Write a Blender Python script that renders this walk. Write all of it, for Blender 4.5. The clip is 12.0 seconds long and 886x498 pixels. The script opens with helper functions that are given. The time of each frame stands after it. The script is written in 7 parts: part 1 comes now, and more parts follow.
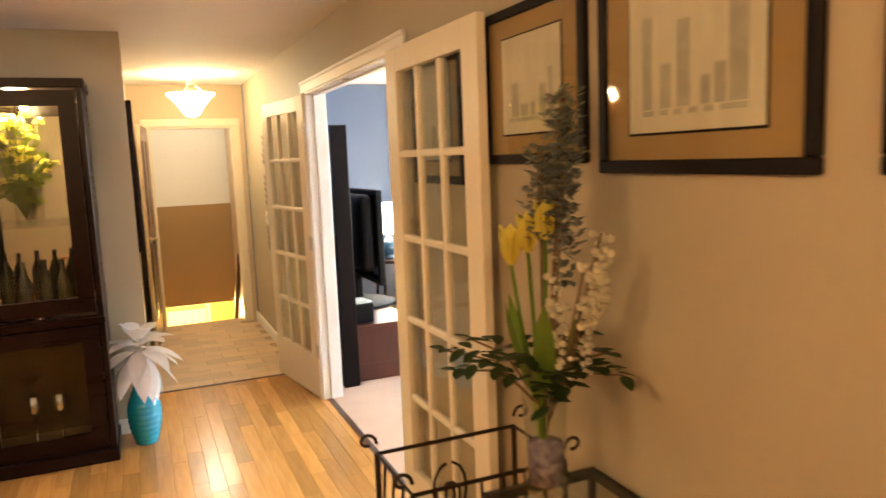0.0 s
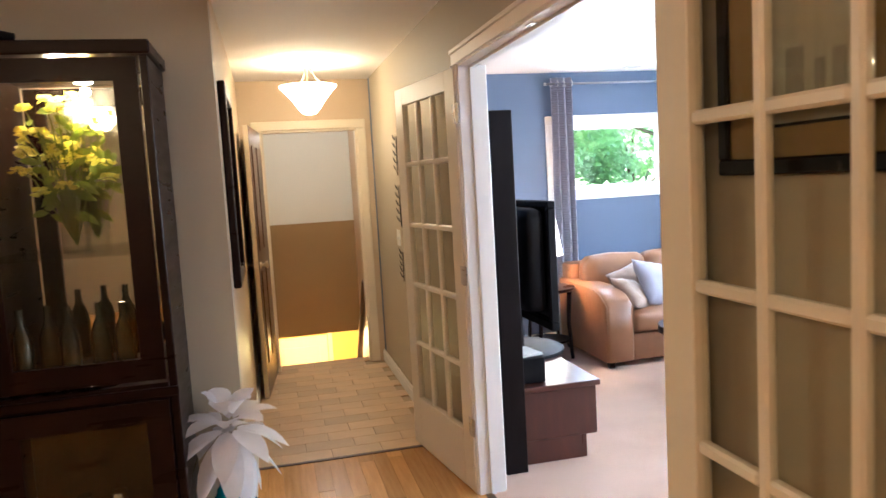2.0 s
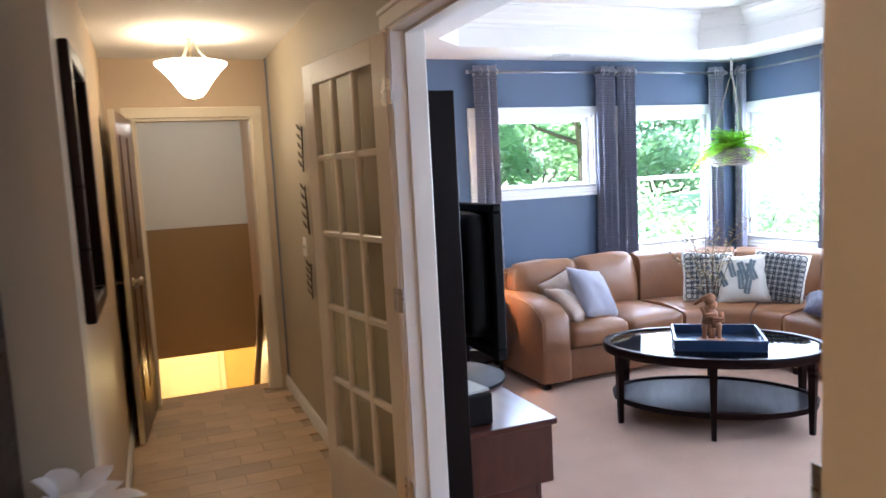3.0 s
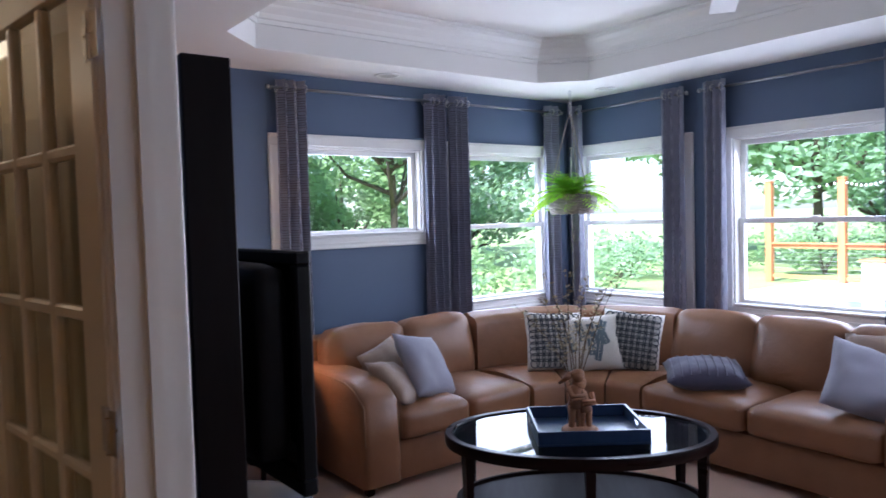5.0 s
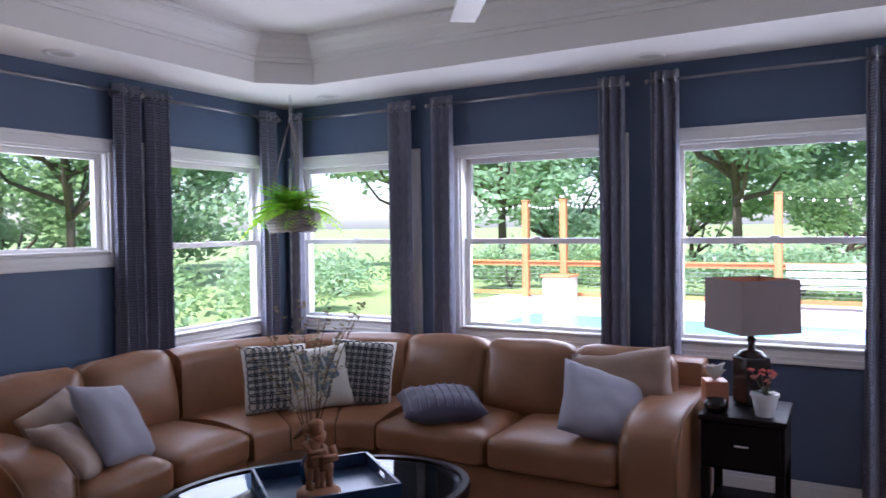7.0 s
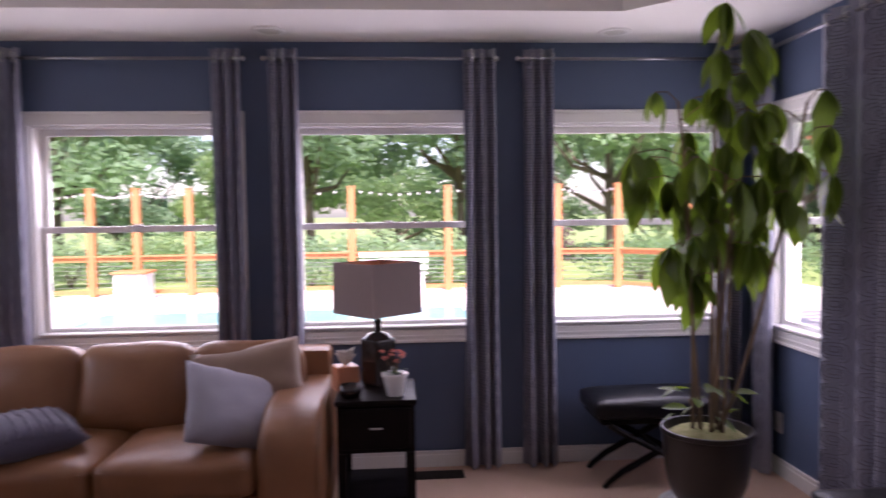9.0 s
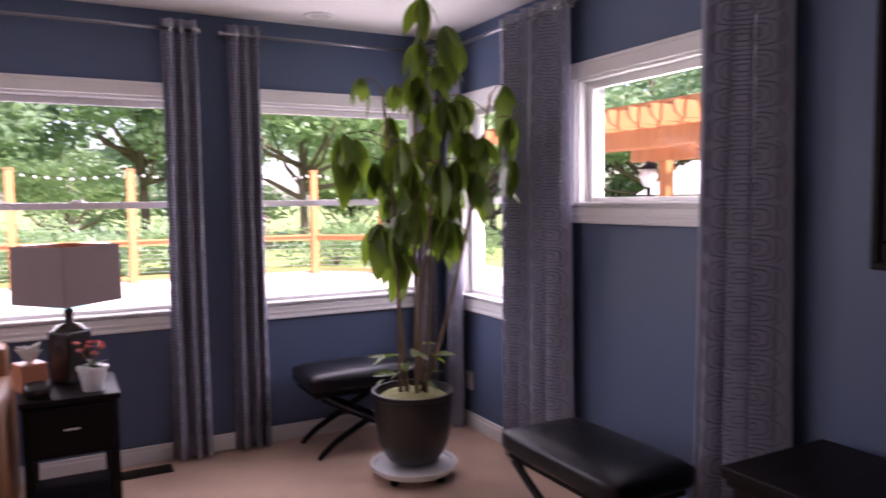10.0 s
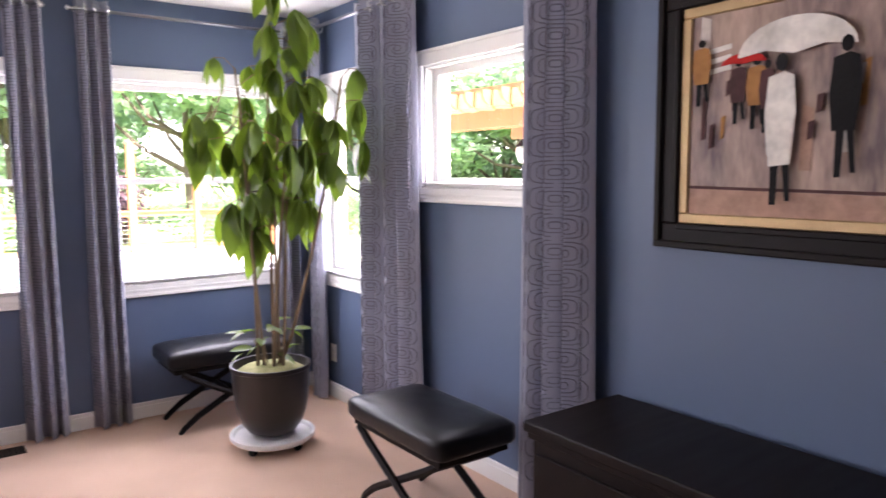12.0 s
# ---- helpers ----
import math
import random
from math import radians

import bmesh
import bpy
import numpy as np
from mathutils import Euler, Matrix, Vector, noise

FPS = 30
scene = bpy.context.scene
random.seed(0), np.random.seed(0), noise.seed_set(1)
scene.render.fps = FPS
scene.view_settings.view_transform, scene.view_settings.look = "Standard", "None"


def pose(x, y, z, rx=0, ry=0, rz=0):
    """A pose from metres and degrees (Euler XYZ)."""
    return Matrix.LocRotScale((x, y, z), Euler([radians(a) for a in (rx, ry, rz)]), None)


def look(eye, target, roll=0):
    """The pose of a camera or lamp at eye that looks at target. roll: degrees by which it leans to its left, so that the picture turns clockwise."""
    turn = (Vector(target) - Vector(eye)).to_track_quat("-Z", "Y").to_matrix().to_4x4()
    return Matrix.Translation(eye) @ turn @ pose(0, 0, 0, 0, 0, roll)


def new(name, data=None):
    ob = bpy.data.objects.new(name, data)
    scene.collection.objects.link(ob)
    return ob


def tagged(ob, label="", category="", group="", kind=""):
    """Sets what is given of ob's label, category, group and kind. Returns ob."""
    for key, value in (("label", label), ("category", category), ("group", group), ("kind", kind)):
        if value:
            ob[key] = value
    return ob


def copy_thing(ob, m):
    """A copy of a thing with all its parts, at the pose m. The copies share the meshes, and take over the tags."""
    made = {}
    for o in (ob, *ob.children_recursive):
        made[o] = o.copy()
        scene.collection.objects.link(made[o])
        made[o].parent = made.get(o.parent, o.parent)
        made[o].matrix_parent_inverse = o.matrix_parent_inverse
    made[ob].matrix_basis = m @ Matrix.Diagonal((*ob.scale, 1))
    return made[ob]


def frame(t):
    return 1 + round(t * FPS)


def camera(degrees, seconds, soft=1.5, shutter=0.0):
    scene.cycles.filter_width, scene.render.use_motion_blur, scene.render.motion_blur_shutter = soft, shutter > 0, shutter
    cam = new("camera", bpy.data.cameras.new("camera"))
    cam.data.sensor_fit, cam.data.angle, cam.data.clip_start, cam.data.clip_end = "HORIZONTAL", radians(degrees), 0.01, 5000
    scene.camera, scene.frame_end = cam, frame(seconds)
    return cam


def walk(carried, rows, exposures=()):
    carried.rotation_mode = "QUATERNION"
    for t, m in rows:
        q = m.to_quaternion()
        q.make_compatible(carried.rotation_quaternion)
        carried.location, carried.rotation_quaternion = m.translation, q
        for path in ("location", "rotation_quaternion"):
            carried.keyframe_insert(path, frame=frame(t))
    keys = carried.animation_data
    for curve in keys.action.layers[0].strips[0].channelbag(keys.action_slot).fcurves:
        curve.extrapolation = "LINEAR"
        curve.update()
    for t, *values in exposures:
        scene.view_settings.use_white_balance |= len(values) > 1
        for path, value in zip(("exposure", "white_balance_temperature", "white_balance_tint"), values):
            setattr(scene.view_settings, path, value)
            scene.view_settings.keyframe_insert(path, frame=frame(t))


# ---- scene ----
cam = camera(63.3, 12.0, soft=1.5, shutter=0.4)
PATH = [
    (0, (-0.431, 0.551, 1.630), (0.339, 2.380, 1.376), -2.31),
    (0.5, (-0.401, 0.894, 1.613), (0.202, 2.781, 1.337), -2.19),
    (1, (-0.320, 1.301, 1.553), (0.101, 3.242, 1.319), -1.32),
    (1.5, (-0.326, 1.692, 1.549), (0.090, 3.637, 1.342), -1.73),
    (2, (-0.271, 2.032, 1.556), (0.194, 3.967, 1.362), -3.29),
    (2.5, (-0.269, 2.376, 1.550), (0.332, 4.273, 1.348), -3.45),
    (3, (-0.207, 2.795, 1.555), (0.532, 4.641, 1.344), -2.99),
    (4.8, (0.278, 3.776, 1.499), (1.436, 5.404, 1.395), -1.82),
    (5, (0.305, 3.815, 1.490), (1.510, 5.409, 1.401), -1.63),
    (5.5, (0.418, 3.984, 1.503), (1.765, 5.461, 1.435), -1.89),
    (6, (0.552, 4.037, 1.487), (2.033, 5.380, 1.441), -1.18),
    (6.5, (0.580, 4.220, 1.510), (2.222, 5.361, 1.456), -0.87),
    (8.5, (0.801, 4.377, 1.486), (2.769, 4.724, 1.404), -0.88),
    (9, (0.832, 4.620, 1.464), (2.825, 4.480, 1.368), -0.79),
    (9.5, (0.904, 4.655, 1.404), (2.821, 4.094, 1.310), -1.30),
    (10, (0.800, 4.726, 1.413), (2.560, 3.784, 1.277), -0.68),
    (10.5, (0.730, 4.701, 1.435), (2.329, 3.511, 1.261), -0.14),
    (11, (0.623, 4.591, 1.445), (2.142, 3.305, 1.248), 0.64),
    (11.5, (0.564, 4.581, 1.446), (2.066, 3.278, 1.235), -0.10),
    (12, (0.523, 4.620, 1.450), (2.127, 3.446, 1.236), -0.38),
]
walk(cam, [(t, look(eye, target, roll)) for t, eye, target, roll in PATH],
     exposures=((0.0, 4.35, 6600, 9), (1.0, 4.15, 6250, 11), (1.5, 3.95, 5750, 12), (2.5, 3.65, 5300, 13), (3.0, 3.1, 5300, 15), (4.8, 1.9, 5400, 20), (5.5, 1.5, 5400, 24), (6.5, 1.35, 5550, 26),
                (8.5, 1.25, 6150, 37), (9.5, 1.3, 6700, 46), (10.5, 1.9, 6650, 39), (11.0, 2.2, 6650, 32), (12.0, 2.85, 6650, 29)))

# ---- light ----
world = bpy.data.worlds.new("sky")
scene.world = world
world.use_nodes = True
wn = world.node_tree
sky = wn.nodes.new("ShaderNodeTexSky")
sky.sky_type = "NISHITA"
sky.sun_disc = False
sky.sun_elevation, sky.sun_rotation = radians(52), radians(263)
sky.air_density, sky.dust_density = 1.0, 1.6
wn.links.new(sky.outputs[0], wn.nodes["Background"].inputs[0])
wn.nodes["Background"].inputs[1].default_value = 0.15


def lamp(name, kind, m, energy, color=(1, 1, 1), **kw):
    data = bpy.data.lights.new(name, kind)
    data.energy, data.color = energy, color
    if "size" in kw:
        data.shape, data.size, data.size_y = "RECTANGLE", kw["size"][0], kw["size"][1]
    if "radius" in kw:
        data.shadow_soft_size = kw["radius"]
    ob = new(name, data)
    ob.matrix_world = m
    return ob


def at_point(x, y, z):
    return Matrix.Translation((x, y, z))


sun = lamp("sun", "SUN", look((-26, -3, 34), (0, 0, 0)), 5.0, (1.0, 0.95, 0.87))
sun.data.angle = radians(3)

# daylight entering through each window opening: (place, turn, width, height)
for u, v, rz, w, h in ((2.82, 8.33, 180, 1.0, 0.5), (4.20, 8.33, 180, 0.9, 1.05), (5.15, 7.49, 90, 0.95, 1.05), (5.15, 6.05, 90, 1.0, 1.05),
                       (5.15, 4.64, 90, 1.0, 1.05), (5.15, 3.18, 90, 0.97, 1.05), (4.30, 2.30, 0, 0.7, 1.05), (3.06, 2.30, 0, 0.92, 0.5)):
    lamp("daylight", "AREA", pose(u, v, 1.39 if h > 0.6 else 1.68, 72, 0, rz), 7.0 * w * h, (0.93, 0.97, 1.0), size=(w, h))
lamp("hall_bulb", "POINT", at_point(0.08, 7.35, 2.10), 0.26, (1.0, 0.50, 0.15), radius=0.09)
# stairwell: unseen lamp without a fixture, added to brighten the end wall
lamp("stair_fill", "POINT", at_point(0.2, 9.6, 2.2), 1.5, (1.0, 0.86, 0.64), radius=0.1)
lamp("basement_bulb", "POINT", at_point(0.2, 12.0, -0.55), 13, (1.0, 0.68, 0.22), radius=0.1)
for x, y, power in ((-1.7, 1.2, 3.2), (-2.6, 2.6, 1.0), (-0.9, -1.0, 4.2)):
    lamp("dining_bulb", "POINT", at_point(x, y, 2.30), power, (1.0, 0.62, 0.30), radius=0.12)
lamp("cabinet_bulb", "POINT", at_point(-1.0, 5.06, 2.02), 0.9, (1.0, 0.72, 0.30), radius=0.02)
lamp("cabinet_bulb", "POINT", at_point(-1.65, 5.06, 2.02), 1.3, (1.0, 0.8, 0.5), radius=0.02)
lamp("table_bulb", "POINT", at_point(1.95, 7.66, 1.05), 2.8, (1.0, 0.52, 0.2), radius=0.05)

# ---- mesh helpers ----


def box(bm, x0, x1, y0, y1, z0, z1, bevel=0.0, seg=1, m=None):
    r = bmesh.ops.create_cube(bm, size=1)
    vs = r["verts"]
    t = Matrix.Translation(((x0 + x1) / 2, (y0 + y1) / 2, (z0 + z1) / 2)) @ Matrix.Diagonal((x1 - x0, y1 - y0, z1 - z0, 1))
    bmesh.ops.transform(bm, matrix=t, verts=vs)
    if bevel:
        es = list({e for v in vs for e in v.link_edges})
        r = bmesh.ops.bevel(bm, geom=es, offset=bevel, segments=seg, affect="EDGES", profile=0.5)
        vs = list({v for f in r["faces"] for v in f.verts} | {v for v in vs if v.is_valid})
    if m is not None:
        bmesh.ops.transform(bm, matrix=m, verts=vs)
    return bm


def boxes(*rows, bevel=0.0, seg=1):
    bm = bmesh.new()
    for r in rows:
        box(bm, *r, bevel=bevel, seg=seg)
    return bm


def lathe(profile, n=24, cap=True, m=None, bm=None):
    """Turns (radius, z) pairs round the z axis."""
    bm = bm or bmesh.new()
    rings = []
    for r, z in profile:
        rings.append([bm.verts.new((r * math.cos(2 * math.pi * i / n), r * math.sin(2 * math.pi * i / n), z)) for i in range(n)])
    for a, b in zip(rings, rings[1:]):
        for i in range(n):
            bm.faces.new((a[i], a[(i + 1) % n], b[(i + 1) % n], b[i]))
    if cap:
        bm.faces.new(rings[0][::-1])
        bm.faces.new(rings[-1])
    if m is not None:
        bmesh.ops.transform(bm, matrix=m, verts=[v for r in rings for v in r])
    return bm


def tube(points, radius, n=8, bm=None, closed=False):
    """A round bar along points; radius is a number or one a point."""
    bm = bm or bmesh.new()
    pts = [Vector(p) for p in points]
    rad = radius if isinstance(radius, (list, tuple)) else [radius] * len(pts)
    rings = []
    side = None
    for i, p in enumerate(pts):
        if closed:
            d = (pts[(i + 1) % len(pts)] - pts[i - 1]).normalized()
        else:
            d = (pts[min(i + 1, len(pts) - 1)] - pts[max(i - 1, 0)]).normalized()
        if side is None:
            side = d.orthogonal().normalized()
        side = (side - d * side.dot(d)).normalized()
        up = d.cross(side)
        rings.append([bm.verts.new(p + (side * math.cos(2 * math.pi * k / n) + up * math.sin(2 * math.pi * k / n)) * rad[i]) for k in range(n)])
    pairs = list(zip(rings, rings[1:])) + ([(rings[-1], rings[0])] if closed else [])
    for a, b in pairs:
        for k in range(n):
            bm.faces.new((a[k], a[(k + 1) % n], b[(k + 1) % n], b[k]))
    if not closed:
        bm.faces.new(rings[0][::-1])
        bm.faces.new(rings[-1])
    return bm


def soft(w, d, h, r=0.05, crown=0.03, n=9, bm=None, m=None, side=0.0, wave=0.0, seed=0):
    """An upholstered block on z = 0: rounded edges, a crowned top, sides that swell."""
    bm = bm or bmesh.new()
    tmp = bmesh.new()
    bmesh.ops.create_cube(tmp, size=2)
    bmesh.ops.subdivide_edges(tmp, edges=tmp.edges, cuts=n, use_grid_fill=True)
    for v in tmp.verts:
        u = v.co.copy()
        p = Vector((u.x * w / 2, u.y * d / 2, u.z * h / 2))
        c = Vector([max(-(s / 2 - r), min(s / 2 - r, q)) for s, q in zip((w, d, h), p)])
        q = p - c
        if q.length > 1e-6:
            p = c + q.normalized() * min(r, q.length) if q.length > r else p
        fx, fy, fz = 1 - u.x ** 2, 1 - u.y ** 2, 1 - u.z ** 2
        p.z += crown * fx * fy * (1 if u.z > 0 else 0) * max(0, u.z)
        p.x += side * u.x * fy * fz
        p.y += side * u.y * fx * fz
        if wave:
            nz = noise.noise(Vector((p.x * 5 + seed, p.y * 5, p.z * 5 + 7.1 * seed)))
            p += p.normalized() * wave * nz
        p.z += h / 2
        v.co = m @ p if m is not None else p
    me = bpy.data.meshes.new("tmp")
    tmp.to_mesh(me)
    bm.from_mesh(me)
    bpy.data.meshes.remove(me)
    tmp.free()
    return bm


def pillow(w, h, t, n=14, bm=None, seed=0):
    """A throw pillow in the xz plane, centred, with pinched corners."""
    bm = bm or bmesh.new()
    grid = {}
    for s in (-1, 1):
        for i in range(n + 1):
            for j in range(n + 1):
                u, v = 2 * i / n - 1, 2 * j / n - 1
                edge = i in (0, n) or j in (0, n)
                if edge and s == 1:
                    grid[s, i, j] = grid[-1, i, j]
                    continue
                th = t / 2 * ((1 - abs(u) ** 2.6) * (1 - abs(v) ** 2.6)) ** 0.5
                k = 1 - 0.06 * (1 - (abs(u) * abs(v)) ** 1.0) * max(abs(u), abs(v))
                wob = 0.012 * noise.noise(Vector((u * 2.2 + seed, v * 2.2, s)))
                grid[s, i, j] = bm.verts.new((u * w / 2 * k, s * th + wob * (0 if edge else 1), v * h / 2 * k))
    for s in (-1, 1):
        for i in range(n):
            for j in range(n):
                f = [grid[s, i, j], grid[s, i + 1, j], grid[s, i + 1, j + 1], grid[s, i, j + 1]]
                bm.faces.new(f if s < 0 else f[::-1])
    return bm


def leaf_mesh(bm, base, tip, width, up, fold=0.15, droop=0.0, n=4):
    """One leaf blade with a midrib fold, pointed at both ends."""
    base, tip = Vector(base), Vector(tip)
    d = tip - base
    side = d.cross(Vector(up))
    if side.length < 1e-6:
        side = d.orthogonal()
    side.normalize()
    nor = side.cross(d).normalized()
    mid, lft, rgt = [], [], []
    for i in range(n + 1):
        s = i / n
        wd = width / 2 * (math.sin(math.pi * min(1, s * 0.97 + 0.03)) ** 0.75)
        c = base + d * s - Vector((0, 0, 1)) * droop * d.length * s * s
        mid.append(bm.verts.new(c))
        if 0 < i < n:
            lft.append(bm.verts.new(c + side * wd + nor * wd * fold))
            rgt.append(bm.verts.new(c - side * wd + nor * wd * fold))
    for ed, flip in ((lft, False), (rgt, True)):
        for i in range(n):
            vs = [mid[i], mid[i + 1]]
            if i + 1 < n:
                vs.append(ed[i])
            if i > 0:
                vs.append(ed[i - 1])
            bm.faces.new(vs[::-1] if flip else vs)


def part(name, bm, material, parent=None, label="", smooth=False):
    me = bpy.data.meshes.new(name)
    bmesh.ops.recalc_face_normals(bm, faces=bm.faces)
    bm.to_mesh(me)
    bm.free()
    me.materials.append(material)
    if smooth:
        for p in me.polygons:
            p.use_smooth = True
        if smooth is not True:
            me.set_sharp_from_angle(angle=radians(smooth))
    ob = new(name, me)
    ob.parent = parent
    if label:
        ob["label"] = label
    return ob


def thing(name, m, label, category, group="", kind=""):
    ob = new(name)
    ob.empty_display_size = 0.1
    ob.matrix_basis = m
    return tagged(ob, label, category, group, kind)


def at(x, y, z=0, rz=0):
    return pose(x, y, z, 0, 0, rz)


def setting(name, bm, material, label="", smooth=False, category=""):
    return tagged(part(name, bm, material, None, "", smooth), label, category or name.split("_")[0], "", "structure")


# ---- materials ----


def mat(name, c1, c2=None, rough=0.5, metal=0.0, scale=8.0, fine=120.0, bump=0.0, bump_scale=None, stretch=(1, 1, 1), vary=0.0, coat=0.0,
        sheen=0.0, trans=0.0, emit=None, power=0.0, rough_var=0.1, spec=None, island=False):
    """A surface with two scales of colour variation, relief and gloss variation."""
    m = bpy.data.materials.new(name)
    m.use_nodes = True
    nt = m.node_tree
    b = nt.nodes["Principled BSDF"]
    c2 = c2 or tuple(v * 0.8 for v in c1)
    tc = nt.nodes.new("ShaderNodeTexCoord")
    mp = nt.nodes.new("ShaderNodeMapping")
    mp.inputs["Scale"].default_value = stretch
    nt.links.new(tc.outputs["Object"], mp.inputs[0])
    big, small = nt.nodes.new("ShaderNodeTexNoise"), nt.nodes.new("ShaderNodeTexNoise")
    big.inputs["Scale"].default_value, small.inputs["Scale"].default_value = scale, fine
    big.inputs["Detail"].default_value = 4
    small.inputs["Detail"].default_value = 3
    for t in (big, small):
        nt.links.new(mp.outputs[0], t.inputs["Vector"])
    add = nt.nodes.new("ShaderNodeMath")
    add.operation = "MULTIPLY_ADD"
    nt.links.new(small.outputs[0], add.inputs[0])
    add.inputs[1].default_value = 0.4
    nt.links.new(big.outputs[0], add.inputs[2])
    ramp = nt.nodes.new("ShaderNodeValToRGB")
    ramp.color_ramp.elements[0].position, ramp.color_ramp.elements[1].position = 0.45, 0.95
    ramp.color_ramp.elements[0].color, ramp.color_ramp.elements[1].color = (*c2, 1), (*c1, 1)
    nt.links.new(add.outputs[0], ramp.inputs[0])
    col = ramp.outputs[0]
    if vary:
        oi = nt.nodes.new("ShaderNodeNewGeometry" if island else "ShaderNodeObjectInfo")
        hs = nt.nodes.new("ShaderNodeHueSaturation")
        mr = nt.nodes.new("ShaderNodeMapRange")
        mr.inputs[3].default_value, mr.inputs[4].default_value = 1 - vary, 1 + vary
        nt.links.new(oi.outputs["Random Per Island" if island else "Random"], mr.inputs[0])
        nt.links.new(mr.outputs[0], hs.inputs["Value"])
        nt.links.new(col, hs.inputs["Color"])
        col = hs.outputs[0]
    nt.links.new(col, b.inputs["Base Color"])
    rr = nt.nodes.new("ShaderNodeMapRange")
    rr.inputs[3].default_value, rr.inputs[4].default_value = max(0.02, rough - rough_var), min(1, rough + rough_var)
    nt.links.new(big.outputs[0], rr.inputs[0])
    nt.links.new(rr.outputs[0], b.inputs["Roughness"])
    b.inputs["Metallic"].default_value = metal
    b.inputs["Coat Weight"].default_value = coat
    b.inputs["Coat Roughness"].default_value = 0.15
    b.inputs["Sheen Weight"].default_value = sheen
    b.inputs["Transmission Weight"].default_value = trans
    if spec is not None:
        b.inputs["Specular IOR Level"].default_value = spec
    if bump:
        bp = nt.nodes.new("ShaderNodeBump")
        bp.inputs["Strength"].default_value = bump
        bp.inputs["Distance"].default_value = 0.01
        bt = nt.nodes.new("ShaderNodeTexNoise")
        bt.inputs["Scale"].default_value = bump_scale or fine
        bt.inputs["Detail"].default_value = 5
        nt.links.new(mp.outputs[0], bt.inputs["Vector"])
        nt.links.new(bt.outputs[0], bp.inputs["Height"])
        nt.links.new(bp.outputs[0], b.inputs["Normal"])
    if emit:
        b.inputs["Emission Color"].default_value = (*emit, 1)
        b.inputs["Emission Strength"].default_value = power
    return m


def clear_glass(name, tint=(1, 1, 1), rough=0.0, gloss=0.03, edge=0.6):
    m = bpy.data.materials.new(name)
    m.use_nodes = True
    nt = m.node_tree
    nt.nodes.remove(nt.nodes["Principled BSDF"])
    tr, gl, mx, fr = (nt.nodes.new(n) for n in ("ShaderNodeBsdfTransparent", "ShaderNodeBsdfGlossy", "ShaderNodeMixShader", "ShaderNodeLayerWeight"))
    tr.inputs[0].default_value = (*tint, 1)
    gl.inputs["Roughness"].default_value = rough
    fr.inputs[0].default_value = 0.5
    pw, ma = nt.nodes.new("ShaderNodeMath"), nt.nodes.new("ShaderNodeMath")
    pw.operation, ma.operation = "POWER", "MULTIPLY_ADD"
    pw.inputs[1].default_value, ma.inputs[1].default_value, ma.inputs[2].default_value = 4.0, edge, gloss
    nt.links.new(fr.outputs["Facing"], pw.inputs[0])
    nt.links.new(pw.outputs[0], ma.inputs[0])
    nt.links.new(ma.outputs[0], mx.inputs[0])
    nt.links.new(tr.outputs[0], mx.inputs[1])
    nt.links.new(gl.outputs[0], mx.inputs[2])
    nt.links.new(mx.outputs[0], nt.nodes["Material Output"].inputs[0])
    return m


BLUE = mat("blue_wall_paint", (0.088, 0.128, 0.212), (0.077, 0.114, 0.192), rough=0.55, scale=2.0, fine=300, bump=0.05, bump_scale=350)
TAUPE = mat("taupe_wall_paint", (0.40, 0.345, 0.25), (0.375, 0.32, 0.23), rough=0.6, scale=1.5, fine=250, bump=0.05, bump_scale=300)
CREAM = mat("cream_hall_paint", (0.56, 0.43, 0.29), (0.52, 0.40, 0.265), rough=0.55, scale=1.5, fine=250, bump=0.05, bump_scale=300)
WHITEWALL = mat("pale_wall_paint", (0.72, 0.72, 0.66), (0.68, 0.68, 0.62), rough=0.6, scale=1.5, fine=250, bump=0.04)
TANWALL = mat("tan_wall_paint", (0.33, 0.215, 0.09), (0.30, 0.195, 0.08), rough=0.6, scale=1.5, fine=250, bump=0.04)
CEIL = mat("ceiling_paint", (0.80, 0.78, 0.75), (0.76, 0.74, 0.71), rough=0.8, scale=2, fine=200, bump=0.05, bump_scale=200)
TRIM = mat("white_trim_paint", (0.80, 0.79, 0.76), (0.76, 0.75, 0.72), rough=0.35, scale=3, fine=90)
DOORPAINT = mat("cream_door_paint", (0.76, 0.71, 0.61), (0.72, 0.67, 0.57), rough=0.35, scale=3, fine=90)
CARPET = mat("cream_carpet", (0.80, 0.54, 0.39), (0.70, 0.46, 0.32), rough=0.95, scale=3.5, fine=450, bump=0.9, bump_scale=420, sheen=0.2)
OAK = mat("maple_plank", (0.64, 0.34, 0.10), (0.50, 0.24, 0.065), rough=0.2, scale=5, fine=40, stretch=(9, 0.7, 1), vary=0.28, bump=0.03, bump_scale=30)
OAKREST = mat("maple_floor", (0.64, 0.34, 0.10), (0.50, 0.24, 0.065), rough=0.2, scale=5, fine=40, stretch=(9, 0.7, 1), vary=0.28, bump=0.03, bump_scale=30, island=True)
TILE = mat("beige_floor_tile", (0.60, 0.42, 0.25), (0.48, 0.33, 0.19), rough=0.35, scale=6, fine=40, vary=0.16, bump=0.05)
GROUT = mat("grout", (0.45, 0.345, 0.225), rough=0.9, fine=200, bump=0.2)
ESPRESSO = mat("espresso_wood", (0.012, 0.0040, 0.0035), (0.007, 0.0026, 0.0022), rough=0.30, scale=3, fine=40, stretch=(1, 1, 8), spec=0.12)
